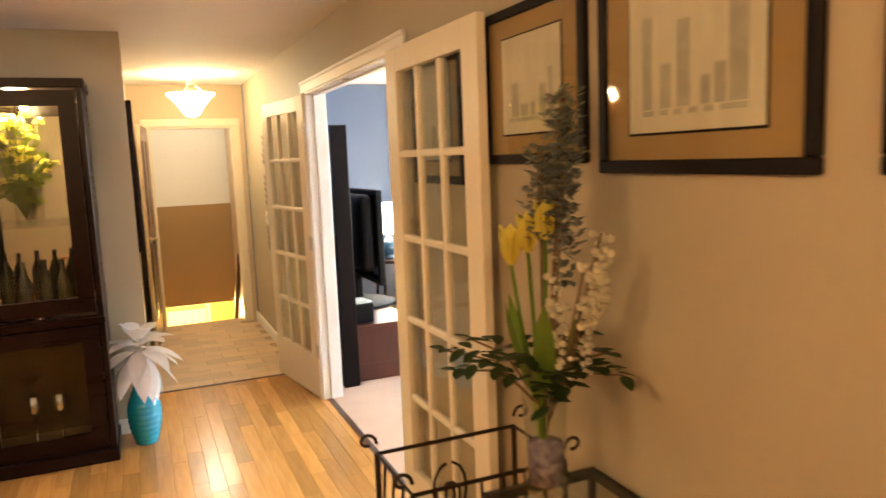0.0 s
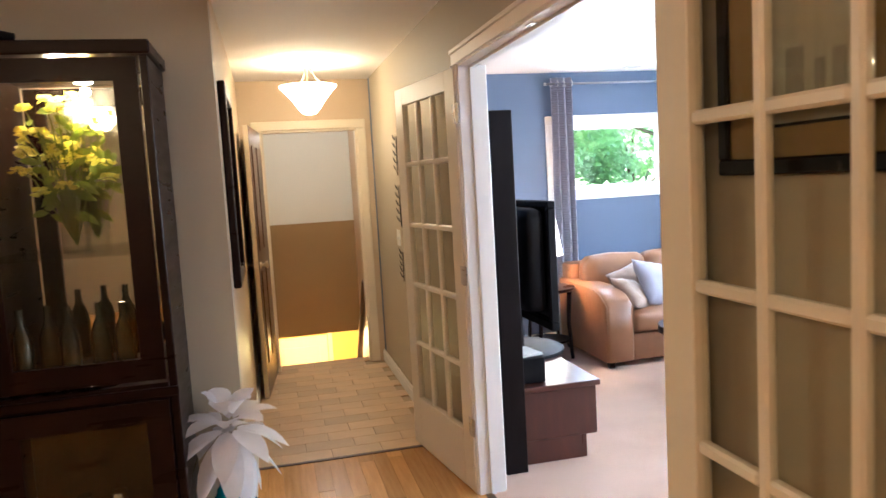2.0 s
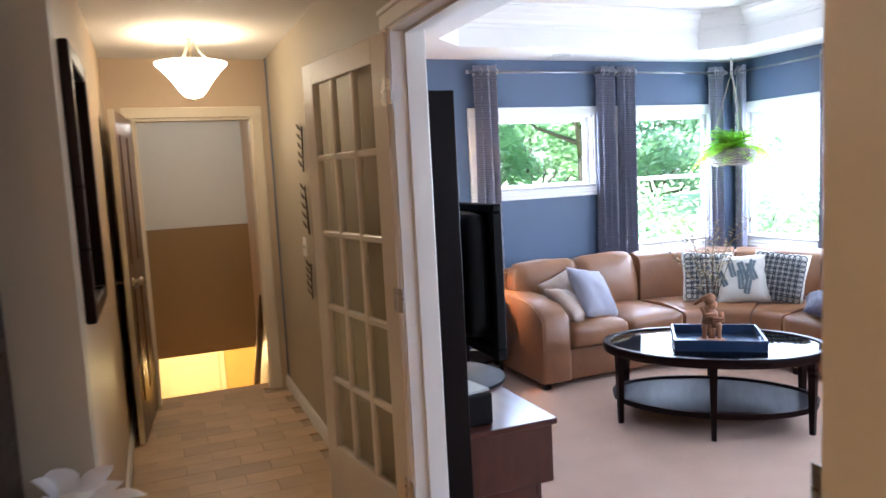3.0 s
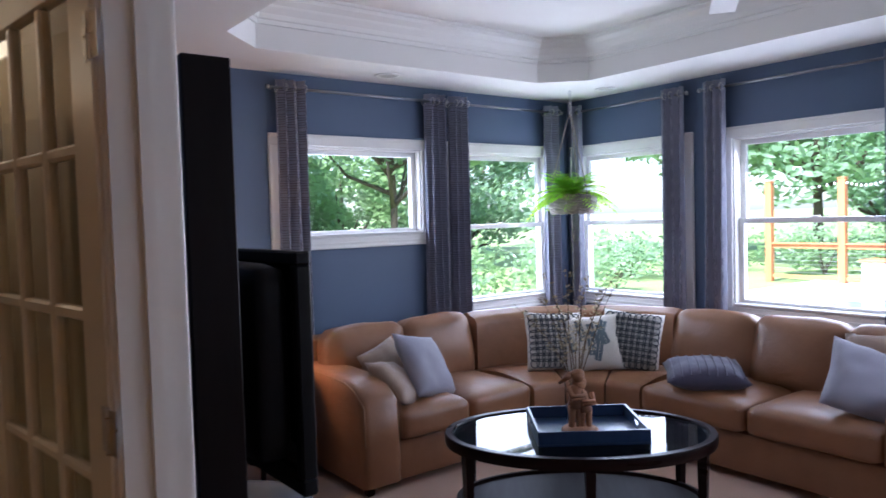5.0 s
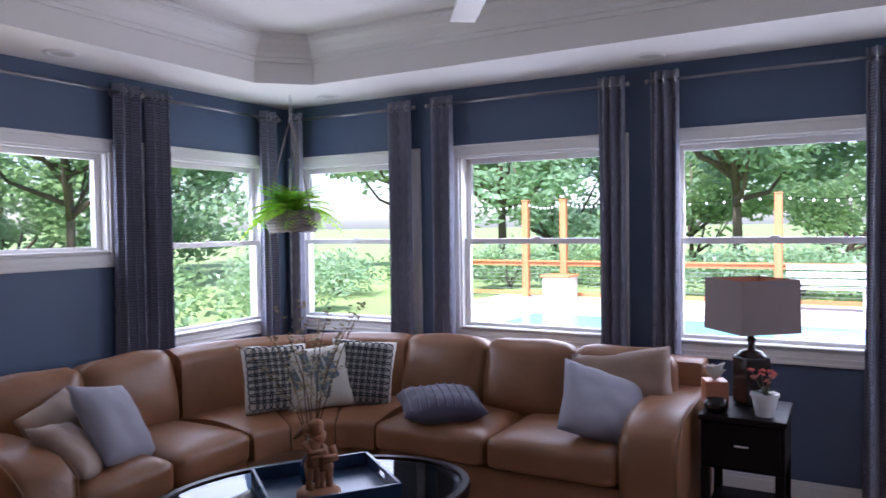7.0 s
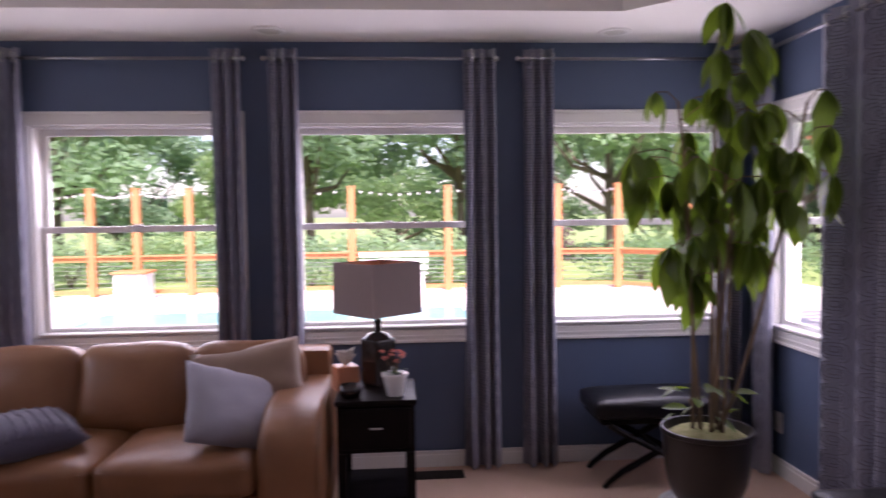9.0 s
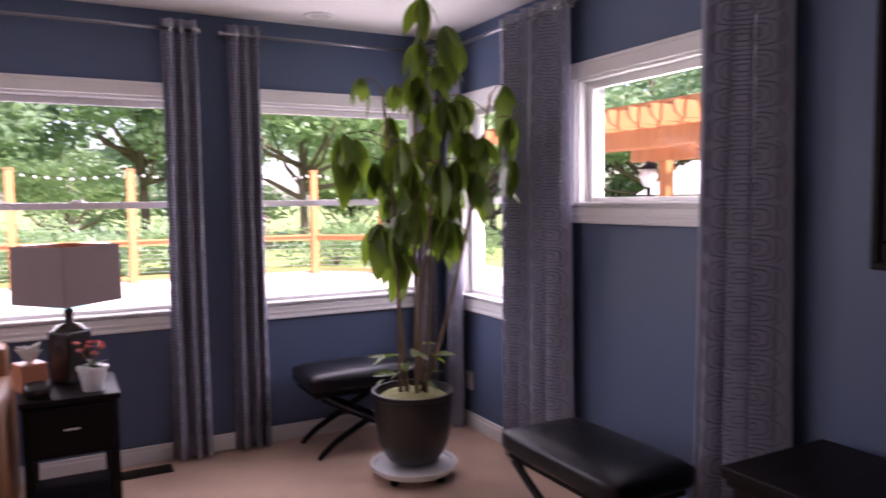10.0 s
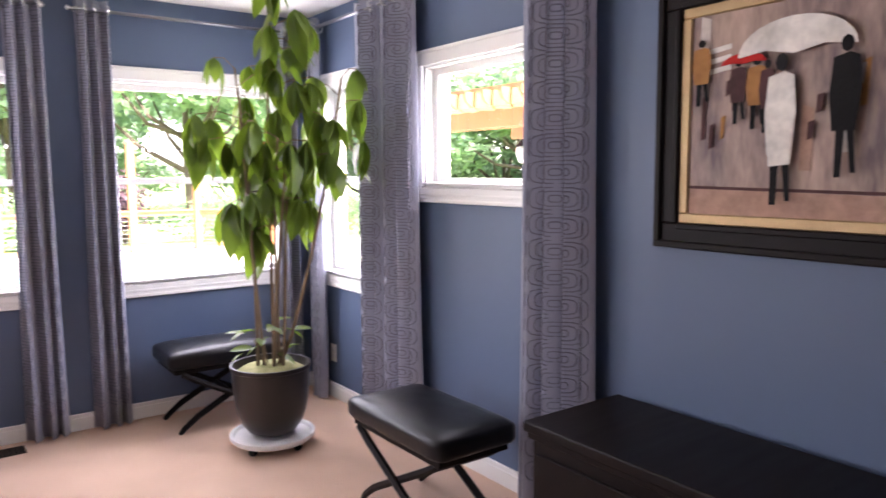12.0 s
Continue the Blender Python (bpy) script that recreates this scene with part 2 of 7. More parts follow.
MAHOG = mat("mahogany_wood", (0.075, 0.018, 0.010), (0.045, 0.010, 0.006), rough=0.32, scale=3, fine=50, stretch=(6, 1, 1), coat=0.3)
BLACKWOOD = mat("black_wood", (0.010, 0.007, 0.007), (0.006, 0.004, 0.004), rough=0.45, scale=3, fine=50, stretch=(8, 1, 1), spec=0.12)
WALNUT = mat("brown_stained_wood", (0.085, 0.034, 0.014), (0.05, 0.02, 0.009), rough=0.35, scale=3, fine=40, stretch=(1, 1, 0.15), coat=0.2)
BLACKLEATHER = mat("black_leather", (0.008, 0.008, 0.010), (0.006, 0.006, 0.008), spec=0.3, rough=0.32, scale=12, fine=260, bump=0.15, bump_scale=240)
LEATHER = mat("tan_leather", (0.265, 0.123, 0.055), (0.205, 0.091, 0.040), rough=0.40, scale=5, fine=220, bump=0.16, bump_scale=160, spec=0.5)
def creased(m, scale, depth):
    """Adds broad soft creases under a surface's fine grain."""
    nt = m.node_tree
    fine = [n for n in nt.nodes if n.type == "BUMP"][0]
    tex, bp = nt.nodes.new("ShaderNodeTexNoise"), nt.nodes.new("ShaderNodeBump")
    tex.inputs["Scale"].default_value, tex.inputs["Detail"].default_value, tex.inputs["Distortion"].default_value = scale, 3, 1.2
    bp.inputs["Strength"].default_value, bp.inputs["Distance"].default_value = depth, 0.03
    nt.links.new([n for n in nt.nodes if n.type == "TEX_COORD"][0].outputs["Object"], tex.inputs["Vector"])
    nt.links.new(tex.outputs[0], bp.inputs["Height"])
    nt.links.new(bp.outputs[0], fine.inputs["Normal"])


creased(LEATHER, 7, 0.14)
SEAM = mat("leather_welt", (0.27, 0.135, 0.06), rough=0.5, fine=200, bump=0.1)
BLACKPLASTIC = mat("black_plastic", (0.006, 0.006, 0.007), (0.004, 0.004, 0.005), rough=0.5, fine=300, spec=0.15)
SCREEN = mat("black_screen", (0.004, 0.004, 0.005), rough=0.12, rough_var=0.02, fine=100)
STEEL = mat("brushed_steel", (0.62, 0.62, 0.62), (0.5, 0.5, 0.5), rough=0.3, metal=1, fine=200, stretch=(1, 1, 10))
DARKSTEEL = mat("gunmetal_steel", (0.34, 0.34, 0.36), (0.25, 0.25, 0.27), rough=0.32, metal=1, fine=200)
BRASS = mat("nickel_brass", (0.62, 0.53, 0.40), (0.5, 0.42, 0.3), rough=0.3, metal=1, fine=150)
IRON = mat("dark_wrought_iron", (0.035, 0.022, 0.014), (0.02, 0.012, 0.008), rough=0.5, metal=0.6, fine=150, bump=0.2)


def leafy(name, c1, c2, scale=25, vary=0.25, island=False):
    """A leaf surface: glossy front, light shining through."""
    m = mat(name, c1, c2, rough=0.42, scale=scale, fine=90, vary=vary, island=island, bump=0.1)
    nt = m.node_tree
    b = nt.nodes["Principled BSDF"]
    tl, mx = nt.nodes.new("ShaderNodeBsdfTranslucent"), nt.nodes.new("ShaderNodeMixShader")
    tl.inputs[0].default_value = (min(1, c1[0] * 2.3), min(1, c1[1] * 2.3), c1[2] * 1.6, 1)
    mx.inputs[0].default_value = 0.4
    nt.links.new(b.outputs[0], mx.inputs[1])
    nt.links.new(tl.outputs[0], mx.inputs[2])
    nt.links.new(mx.outputs[0], nt.nodes["Material Output"].inputs[0])
    return m


CURTAIN = mat("grey_curtain_fabric", (0.30, 0.31, 0.385), (0.245, 0.25, 0.325), rough=0.8, scale=3, fine=350, bump=0.3, bump_scale=400, sheen=0.25)
CURTAIN_TRIM = mat("dark_grey_woven_motif", (0.175, 0.175, 0.225), (0.145, 0.145, 0.19), rough=0.75, fine=300, bump=0.2)
GLASS = clear_glass("window_glass", gloss=0.004, edge=0.25)
DGLASS = clear_glass("door_glass", (0.96, 0.97, 0.95), gloss=0.02, edge=0.5)
CGLASS = clear_glass("cabinet_glass", (0.93, 0.95, 0.93))

# ---- plan (metres): x to the east, y along the hall ----
XW, XE, YS, YN = 0.76, 4.95, 2.50, 8.13      # living room inside faces
HX = 0.64                                    # hall face of the wall with the glazed doors
HL = -0.45                                   # left wall of the hall
CABY = 5.31                                  # wall behind the cabinet
ENDY = 8.22                                  # end wall of the hall
H = 2.44
OY0, OY1, OZ = 3.45, 5.33, 2.095              # wide opening to the living room


def walled(u0, u1, z0, z1, y0, y1, holes):
    """A wall along local x with a thickness from y0 to y1 and rectangular holes (u0, u1, z0, z1)."""
    us = sorted({u0, u1, *[h[0] for h in holes], *[h[1] for h in holes]})
    zs = sorted({z0, z1, *[h[2] for h in holes], *[h[3] for h in holes]})
    bm = bmesh.new()
    verts = {}

    def v(u, y, z):
        k = (round(u, 4), round(y, 4), round(z, 4))
        if k not in verts:
            verts[k] = bm.verts.new(k)
        return verts[k]

    def solid(i, j):
        if not (0 <= i < len(us) - 1 and 0 <= j < len(zs) - 1):
            return False
        cu, cz = (us[i] + us[i + 1]) / 2, (zs[j] + zs[j + 1]) / 2
        return not any(h[0] < cu < h[1] and h[2] < cz < h[3] for h in holes)

    for i in range(len(us) - 1):
        for j in range(len(zs) - 1):
            if not solid(i, j):
                continue
            a, b, c, d = us[i], us[i + 1], zs[j], zs[j + 1]
            bm.faces.new((v(a, y0, c), v(b, y0, c), v(b, y0, d), v(a, y0, d)))
            bm.faces.new((v(a, y1, c), v(a, y1, d), v(b, y1, d), v(b, y1, c)))
            if not solid(i - 1, j):
                bm.faces.new((v(a, y0, c), v(a, y0, d), v(a, y1, d), v(a, y1, c)))
            if not solid(i + 1, j):
                bm.faces.new((v(b, y0, c), v(b, y1, c), v(b, y1, d), v(b, y0, d)))
            if not solid(i, j - 1):
                bm.faces.new((v(a, y0, c), v(a, y1, c), v(b, y1, c), v(b, y0, c)))
            if not solid(i, j + 1):
                bm.faces.new((v(a, y0, d), v(b, y0, d), v(b, y1, d), v(a, y1, d)))
    return bm


def placed_wall(name, m, args, material, label):
    ob = setting(name, walled(*args), material, label, category="wall")
    ob.matrix_basis = m
    return ob


# windows: wall frame (local x to the right seen from inside, local y outwards), glass u0, u1, z0, z1
EAST = pose(XE, 0, 0, 0, 0, -90)      # local x = -y
NORTH = pose(0, YN, 0)                # local x = x
SOUTH = pose(0, YS, 0, 0, 0, 180)     # local x = -x
GT, GB, GH = 1.93, 0.855, 1.42
WINDOWS = [
    ("A", NORTH, 2.32, 3.33, GH, GT, False), ("B", NORTH, 3.74, 4.65, GB, GT, True),
    ("C", EAST, -7.96, -7.02, GB, GT, True), ("D", EAST, -6.54, -5.56, GB, GT, True),
    ("E", EAST, -5.13, -4.15, GB, GT, True), ("F", EAST, -3.67, -2.70, GB, GT, True),
    ("G", SOUTH, -4.65, -3.95, GB, GT, True), ("H", SOUTH, -3.52, -2.60, GH, GT, False),
]
FR = 0.05


def holes_of(wall):
    return [(w[2] - FR, w[3] + FR, w[4] - FR, w[5] + FR) for w in WINDOWS if w[1] is wall]


placed_wall("wall_east", EAST, (-YN - 0.15, -YS + 0.15, -0.3, 2.95, 0, 0.15, holes_of(EAST)), BLUE, "slate blue painted wall with four windows")
placed_wall("wall_north", NORTH, (XW - 0.12, XE, -0.3, 2.95, 0, 0.15, holes_of(NORTH)), BLUE, "slate blue painted wall with two windows")
placed_wall("wall_south", SOUTH, (-XE, -XW + 0.05, -0.3, 2.95, 0, 0.15, holes_of(SOUTH)), BLUE, "slate blue painted wall with painting and two windows")
# wall between hall and living room: two skins, blue inside, taupe outside
WEST = pose(0.70, 0, 0, 0, 0, 90)     # local x = y, local y = -x
placed_wall("wall_west", WEST, (YS, YN, -0.3, 2.95, -0.06, 0, [(OY0, OY1, -0.3, OZ)]), BLUE, "slate blue painted wall round the wide doorway")
placed_wall("wall_hall_right", WEST, (-2.0, ENDY, -0.3, 2.6, 0, 0.06, [(OY0, OY1, -0.3, OZ)]), TAUPE, "taupe painted wall with framed prints and glazed doors")

setting("carpet_floor", boxes((0.70, XE, YS, YN, -0.12, 0.0)), CARPET, "pinkish beige cut pile carpet", category="carpet")
setting("wall_cabinet", boxes((-4.2, HL, CABY, CABY + 0.12, -0.1, 2.6)), TAUPE, "grey taupe painted wall behind the cabinet")
setting("wall_hall_left", boxes((HL - 0.12, HL, CABY + 0.12, ENDY, -0.1, 2.6)), CREAM, "warm cream painted hall wall")
placed_wall("wall_hall_end", pose(0, ENDY, 0), (HL - 0.12, HX + 0.06, -0.1, 2.6, 0, 0.11, [(-0.28, 0.52, -0.1, 2.03)]), CREAM, "cream end wall with open basement doorway")
setting("wall_dining_left", boxes((-4.2, -4.08, -2.0, CABY, -0.1, 2.6)), TAUPE, "taupe painted dining room wall")
setting("wall_dining_back", boxes((-4.2, 0.70, -2.12, -2.0, -0.1, 2.6)), TAUPE, "taupe painted dining room wall behind")
setting("ceiling", boxes((-4.2, 0.70, -2.1, CABY + 0.1, H, H + 0.1), (HL - 0.1, 0.70, CABY + 0.1, ENDY, H, H + 0.1)), CEIL, "smooth off-white ceiling")
setting("subfloor", boxes((-4.2, 0.70, -2.1, ENDY + 0.05, -0.12, -0.012)), GROUT, "grey floor bed under planks and tiles", category="floor")

# ---- living room tray ceiling ----
TX0, TX1, TY0, TY1, TC, TZ = 1.65, 4.31, 3.22, 7.58, 0.26, 2.74


def octagon(d=0.0):
    x0, x1, y0, y1, c = TX0 - d, TX1 + d, TY0 - d, TY1 + d, TC + d * 0.59
    return [(x0 + c, y0), (x1 - c, y0), (x1, y0 + c), (x1, y1 - c), (x1 - c, y1), (x0 + c, y1), (x0, y1 - c), (x0, y0 + c)]


def tray_ceiling():
    bm = bmesh.new()
    o = octagon()
    low = [bm.verts.new((x, y, H)) for x, y in o]
    top = [bm.verts.new((x, y, TZ)) for x, y in o]
    n = 8
    for i in range(n):
        bm.faces.new((low[i], low[(i + 1) % n], top[(i + 1) % n], top[i]))
    bm.faces.new(top)
    c = [bm.verts.new(p) for p in ((XW - 0.06, YS, H), (XE, YS, H), (XE, YN, H), (XW - 0.06, YN, H))]
    bm.faces.new((c[0], c[1], low[1], low[0]))
    bm.faces.new((c[1], low[2], low[1]))
    bm.faces.new((c[1], c[2], low[3], low[2]))
    bm.faces.new((c[2], low[4], low[3]))
    bm.faces.new((c[2], c[3], low[5], low[4]))
    bm.faces.new((c[3], low[6], low[5]))
    bm.faces.new((c[3], c[0], low[7], low[6]))
    bm.faces.new((c[0], low[0], low[7]))
    r = bmesh.ops.extrude_face_region(bm, geom=bm.faces[:])
    for v in r["geom"]:
        if isinstance(v, bmesh.types.BMVert):
            v.co.z = TZ + 0.12
    return bm


setting("ceiling_tray", tray_ceiling(), CEIL, "white tray ceiling with clipped corners", category="ceiling")


def ring_moulding(name, rows, material, label):
    """A moulding round the tray: (distance in from the riser, z) pairs."""
    bm = bmesh.new()
    rings = [[bm.verts.new((x, y, z)) for x, y in octagon(-d)] for d, z in rows]
    for a, b in zip(rings, rings[1:] + rings[:1]):
        for i in range(8):
            bm.faces.new((a[i], a[(i + 1) % 8], b[(i + 1) % 8], b[i]))
    return setting(name, bm, material, label, category="moulding")


ring_moulding("trim_crown", [(-0.002, 2.575), (0.014, 2.575), (0.014, 2.60), (0.026, 2.604), (0.032, 2.63), (0.055, 2.662), (0.06, 2.675), (0.088, 2.70), (0.092, 2.72), (0.105, 2.724), (0.105, TZ + 0.01), (-0.002, TZ + 0.01)],
              TRIM, "white stepped crown moulding inside the tray ceiling")

# ---- windows ----


def window(code, m, u0, u1, z0, z1, hung):
    ob = thing("window_" + code.lower(), m, "white double-hung window with wide moulded casing" if hung else "small high white picture window with moulded casing", "window", "living room windows", "structure")
    cw = 0.075
    a0, a1, b0, b1 = u0 - FR, u1 + FR, z0 - FR, z1 + FR
    # casing: two steps, proud of the wall
    for nm, r in (("casing_side", (a0 - cw, a0, b0, b1)), ("casing_side", (a1, a1 + cw, b0, b1)), ("casing_head", (a0 - cw, a1 + cw, b1, b1 + cw)), ("casing_apron", (a0 - cw, a1 + cw, b0 - cw, b0))):
        bm = boxes((r[0], r[1], -0.018, 0.0, r[2], r[3]), bevel=0.004)
        if nm == "casing_side":
            out = r[0] if r[0] < a0 - 0.01 else r[1] - 0.018
            box(bm, out, out + 0.018, -0.027, -0.016, r[2], r[3], 0.004)
        elif nm == "casing_head":
            box(bm, r[0], r[1], -0.027, -0.016, r[3] - 0.018, r[3], 0.004)
        else:
            box(bm, r[0], r[1], -0.027, -0.016, r[2], r[2] + 0.018, 0.004)
            box(bm, r[0], r[1], -0.022, -0.016, r[2] + 0.03, r[2] + 0.045, 0.003)
        part(nm, bm, TRIM, ob)
    # jamb lining
    t = 0.012
    bm = boxes((a0, a0 + t, 0.0, 0.15, b0, b1), (a1 - t, a1, 0.0, 0.15, b0, b1), (a0 + t, a1 - t, 0.0, 0.15, b1 - t, b1), (a0 + t, a1 - t, 0.0, 0.15, b0, b0 + t))
    part("window_frame", bm, TRIM, ob)
    part("window_sill", boxes((a0 + t, a1 - t, -0.03, 0.06, b0 + t, b0 + t + 0.014), bevel=0.004), TRIM, ob)

    def sash(s0, s1, y, nm):
        f = 0.036
        bm = boxes((a0 + t, u0, y, y + 0.03, s0, s1), (u1, a1 - t, y, y + 0.03, s0, s1), (u0, u1, y, y + 0.03, s0, s0 + f), (u0, u1, y, y + 0.03, s1 - f, s1), bevel=0.003)
        sh = part(nm, bm, TRIM, ob)
        g = part("pane", boxes((u0 - 0.005, u1 + 0.005, y + 0.013, y + 0.017, s0 + f - 0.005, s1 - f + 0.005)), GLASS, sh)
        g.visible_shadow = False

    if hung:
        mid = 1.405
        sash(b0 + t, mid + 0.018, 0.045, "lower_sash")
        sash(mid - 0.018, b1 - t, 0.08, "upper_sash")
        part("sash_lock", boxes(((u0 + u1) / 2 - 0.025, (u0 + u1) / 2 + 0.025, 0.035, 0.06, mid + 0.018, mid + 0.028), bevel=0.003), TRIM, ob)
    else:
        sash(b0 + t, b1 - t, 0.05, "fixed_sash")
    return ob


for w in WINDOWS:
    window(*w)

# ---- wide doorway: jamb lining and casing ----


def doorway_trim():
    ob = thing("door_frame_living_room", at(0, 0), "white moulded casing round the wide doorway", "door frame", "", "structure")
    x0, x1 = 0.618, 0.785
    part("jamb", boxes((HX - 0.005, XW + 0.005, OY1 - 0.022, OY1, 0, OZ - 0.022)), TRIM, ob)
    part("jamb", boxes((HX - 0.005, XW + 0.005, OY0, OY0 + 0.022, 0, OZ - 0.022)), TRIM, ob)
    part("head_jamb", boxes((HX - 0.005, XW + 0.005, OY0, OY1, OZ - 0.022, OZ)), TRIM, ob)
    part("door_stop", boxes((0.69, 0.715, OY1 - 0.034, OY1 - 0.022, 0, OZ - 0.034), (0.69, 0.715, OY0 + 0.022, OY0 + 0.034, 0, OZ - 0.034), (0.69, 0.715, OY0 + 0.022, OY1 - 0.022, OZ - 0.034, OZ - 0.022)), TRIM, ob)
    for xa, xb, s in ((HX - 0.016, HX, -1), (XW, XW + 0.016, 1)):
        for ya, yb in ((OY1 - 0.012, OY1 + 0.06), (OY0 - 0.06, OY0 + 0.012)):
            bm = boxes((xa, xb, ya, yb, 0, OZ - 0.012), bevel=0.003)
            far = yb - 0.02 if yb > OY1 else ya
            box(bm, xa + s * 0.008, xb + s * 0.008, far, far + 0.02, 0, OZ - 0.012, 0.003)
            part("casing_side", bm, TRIM, ob)
        bm = boxes((xa, xb, OY0 - 0.06, OY1 + 0.06, OZ - 0.012, OZ + 0.06), bevel=0.003)
        box(bm, xa + s * 0.008, xb + s * 0.008, OY0 - 0.06, OY1 + 0.06, OZ + 0.04, OZ + 0.06, 0.003)
        part("casing_head", bm, TRIM, ob)
    part("ball_catch", boxes((0.655, 0.68, 4.40, 4.46, OZ - 0.026, OZ - 0.021)), STEEL, ob)
    return ob


doorway_trim()


def glazed_door(m, label, flip):
    """A glazed leaf: hinge at the origin, along local +x, thickness to -y (flip: +y)."""
    W, HH, T = 0.84, 2.07, 0.035
    ob = thing("glazed_door", m, label, "door", "glazed double doors")
    ys = (0.004, 0.004 + T) if flip else (-0.004 - T, -0.004)
    sw, tr, br = 0.115, 0.095, 0.30
    part("stile", boxes((0, sw, *ys, 0.008, HH), bevel=0.003), DOORPAINT, ob)
    part("stile", boxes((W - sw, W, *ys, 0.008, HH), bevel=0.003), DOORPAINT, ob)
    part("top_rail", boxes((sw, W - sw, *ys, HH - tr, HH), bevel=0.002), DOORPAINT, ob)
    part("bottom_rail", boxes((sw, W - sw, *ys, 0.008, br), bevel=0.002), DOORPAINT, ob)
    cols, rows, mw = 3, 5, 0.028
    pw = (W - 2 * sw - (cols - 1) * mw) / cols
    ph = (HH - tr - br - (rows - 1) * mw) / rows
    yy = (ys[0] + 0.004, ys[1] - 0.004)
    for i in range(1, cols):
        x = sw + i * pw + (i - 1) * mw
        part("muntin", boxes((x, x + mw, *yy, br, HH - tr), bevel=0.006), DOORPAINT, ob)
    for j in range(1, rows):
        z = br + j * ph + (j - 1) * mw
        bm = bmesh.new()
        for i in range(cols):
            x = sw + i * (pw + mw)
            box(bm, x, x + pw, *yy, z, z + mw, 0.006)
        part("cross_muntin", bm, DOORPAINT, ob)
    yc = (ys[0] + ys[1]) / 2
    for i in range(cols):
        for j in range(rows):
            x, z = sw + i * (pw + mw), br + j * (ph + mw)
            part("pane", boxes((x - 0.003, x + pw + 0.003, yc - 0.002, yc + 0.002, z - 0.003, z + ph + 0.003)), DGLASS, ob)
    for z in (0.345, 1.09, 1.855):
        bm = boxes((0.0, 0.034, ys[0] - 0.002 if flip else ys[1], ys[0] if flip else ys[1] + 0.002, z - 0.045, z + 0.045), bevel=0.0)
        tube([(-0.004, 0, z - 0.046), (-0.004, 0, z + 0.046)], 0.0065, 8, bm)
        s = -1 if flip else 1
        if not flip:
            box(bm, -0.045, -0.006, -0.001, 0.001, z - 0.045, z + 0.045)
        part("hinge", bm, STEEL, ob, "brushed steel butt hinge")
    return ob


# far leaf swung back to the hall wall; near leaf likewise
glazed_door(pose(0.612, 5.325, 0, 0, 0, 99), "cream fifteen-lite glazed door folded back against the hall wall", False)
glazed_door(pose(0.598, 3.445, 0, 0, 0, -89.2), "cream fifteen-lite glazed door folded open in front of prints", False)


def baseboard(name, m, length, material=None):
    bm = boxes((0, length, -0.014, 0, 0, 0.095), bevel=0.003)
    box(bm, 0, length, -0.018, -0.012, 0.0, 0.075, 0.003)
    ob = setting(name, bm, material or TRIM, "white moulded baseboard", category="baseboard")
    ob.matrix_basis = m
    return ob


baseboard("baseboard_east", pose(XE, YN - 0.02, 0, 0, 0, -90), YN - YS - 0.04)
baseboard("baseboard_north", pose(XW + 0.02, YN, 0), XE - XW - 0.02)
baseboard("baseboard_south", pose(XE, YS, 0, 0, 0, 180), XE - XW - 0.02)
baseboard("baseboard_hall_right", pose(HX, ENDY, 0, 0, 0, -90), ENDY - OY1 - 0.065)
baseboard("baseboard_hall_near", pose(HX, OY0 - 0.065, 0, 0, 0, -90), 4.5)
baseboard("baseboard_cabinet", pose(-4.08, CABY, 0), 4.08 + HL)
baseboard("baseboard_hall_left", pose(HL, CABY, 0, 0, 0, 90), ENDY - CABY)

# ---- living room: seating ----


def arc_block(cx, cy, r0, r1, a0, a1, z0, z1, n=14, bulge=0.02, bm=None, rnd=0.03):
    """A curved upholstered block: part of a ring between two angles (degrees)."""
    bm = bm or bmesh.new()
    prof = []
    for i in range(5):
        t = math.pi / 2 * i / 4
        prof.append((r0 + rnd - rnd * math.cos(t), z1 - rnd + rnd * math.sin(t)))
    for i in range(1, 4):
        s = i / 4
        prof.append((r0 + rnd + (r1 - r0 - 2 * rnd) * s, z1 + bulge * math.sin(math.pi * s)))
    for i in range(5):
        t = math.pi / 2 * i / 4
        prof.append((r1 - rnd + rnd * math.sin(t), z1 - rnd + rnd * math.cos(t)))
    prof += [(r1, z0), (r0, z0)]
    rings = []
    for k in range(n + 1):
        s = k / n
        a = radians(a0 + (a1 - a0) * s)
        e = min(1, math.sin(math.pi * min(max(s, 0.02), 0.98)) * 6) * 0.012
        rings.append([bm.verts.new((cx + r * math.cos(a), cy + r * math.sin(a), z - (0.012 - e) * (z > z0))) for r, z in prof])
    m = len(prof)
    for a, b in zip(rings, rings[1:]):
        for i in range(m):
            bm.faces.new((a[i], a[(i + 1) % m], b[(i + 1) % m], b[i]))
    bm.faces.new(rings[0][::-1])
    bm.faces.new(rings[-1])
    return bm


def welt(points, parent, r=0.005):
    part("welt", tube(points, r, 6), SEAM, parent, smooth=True)


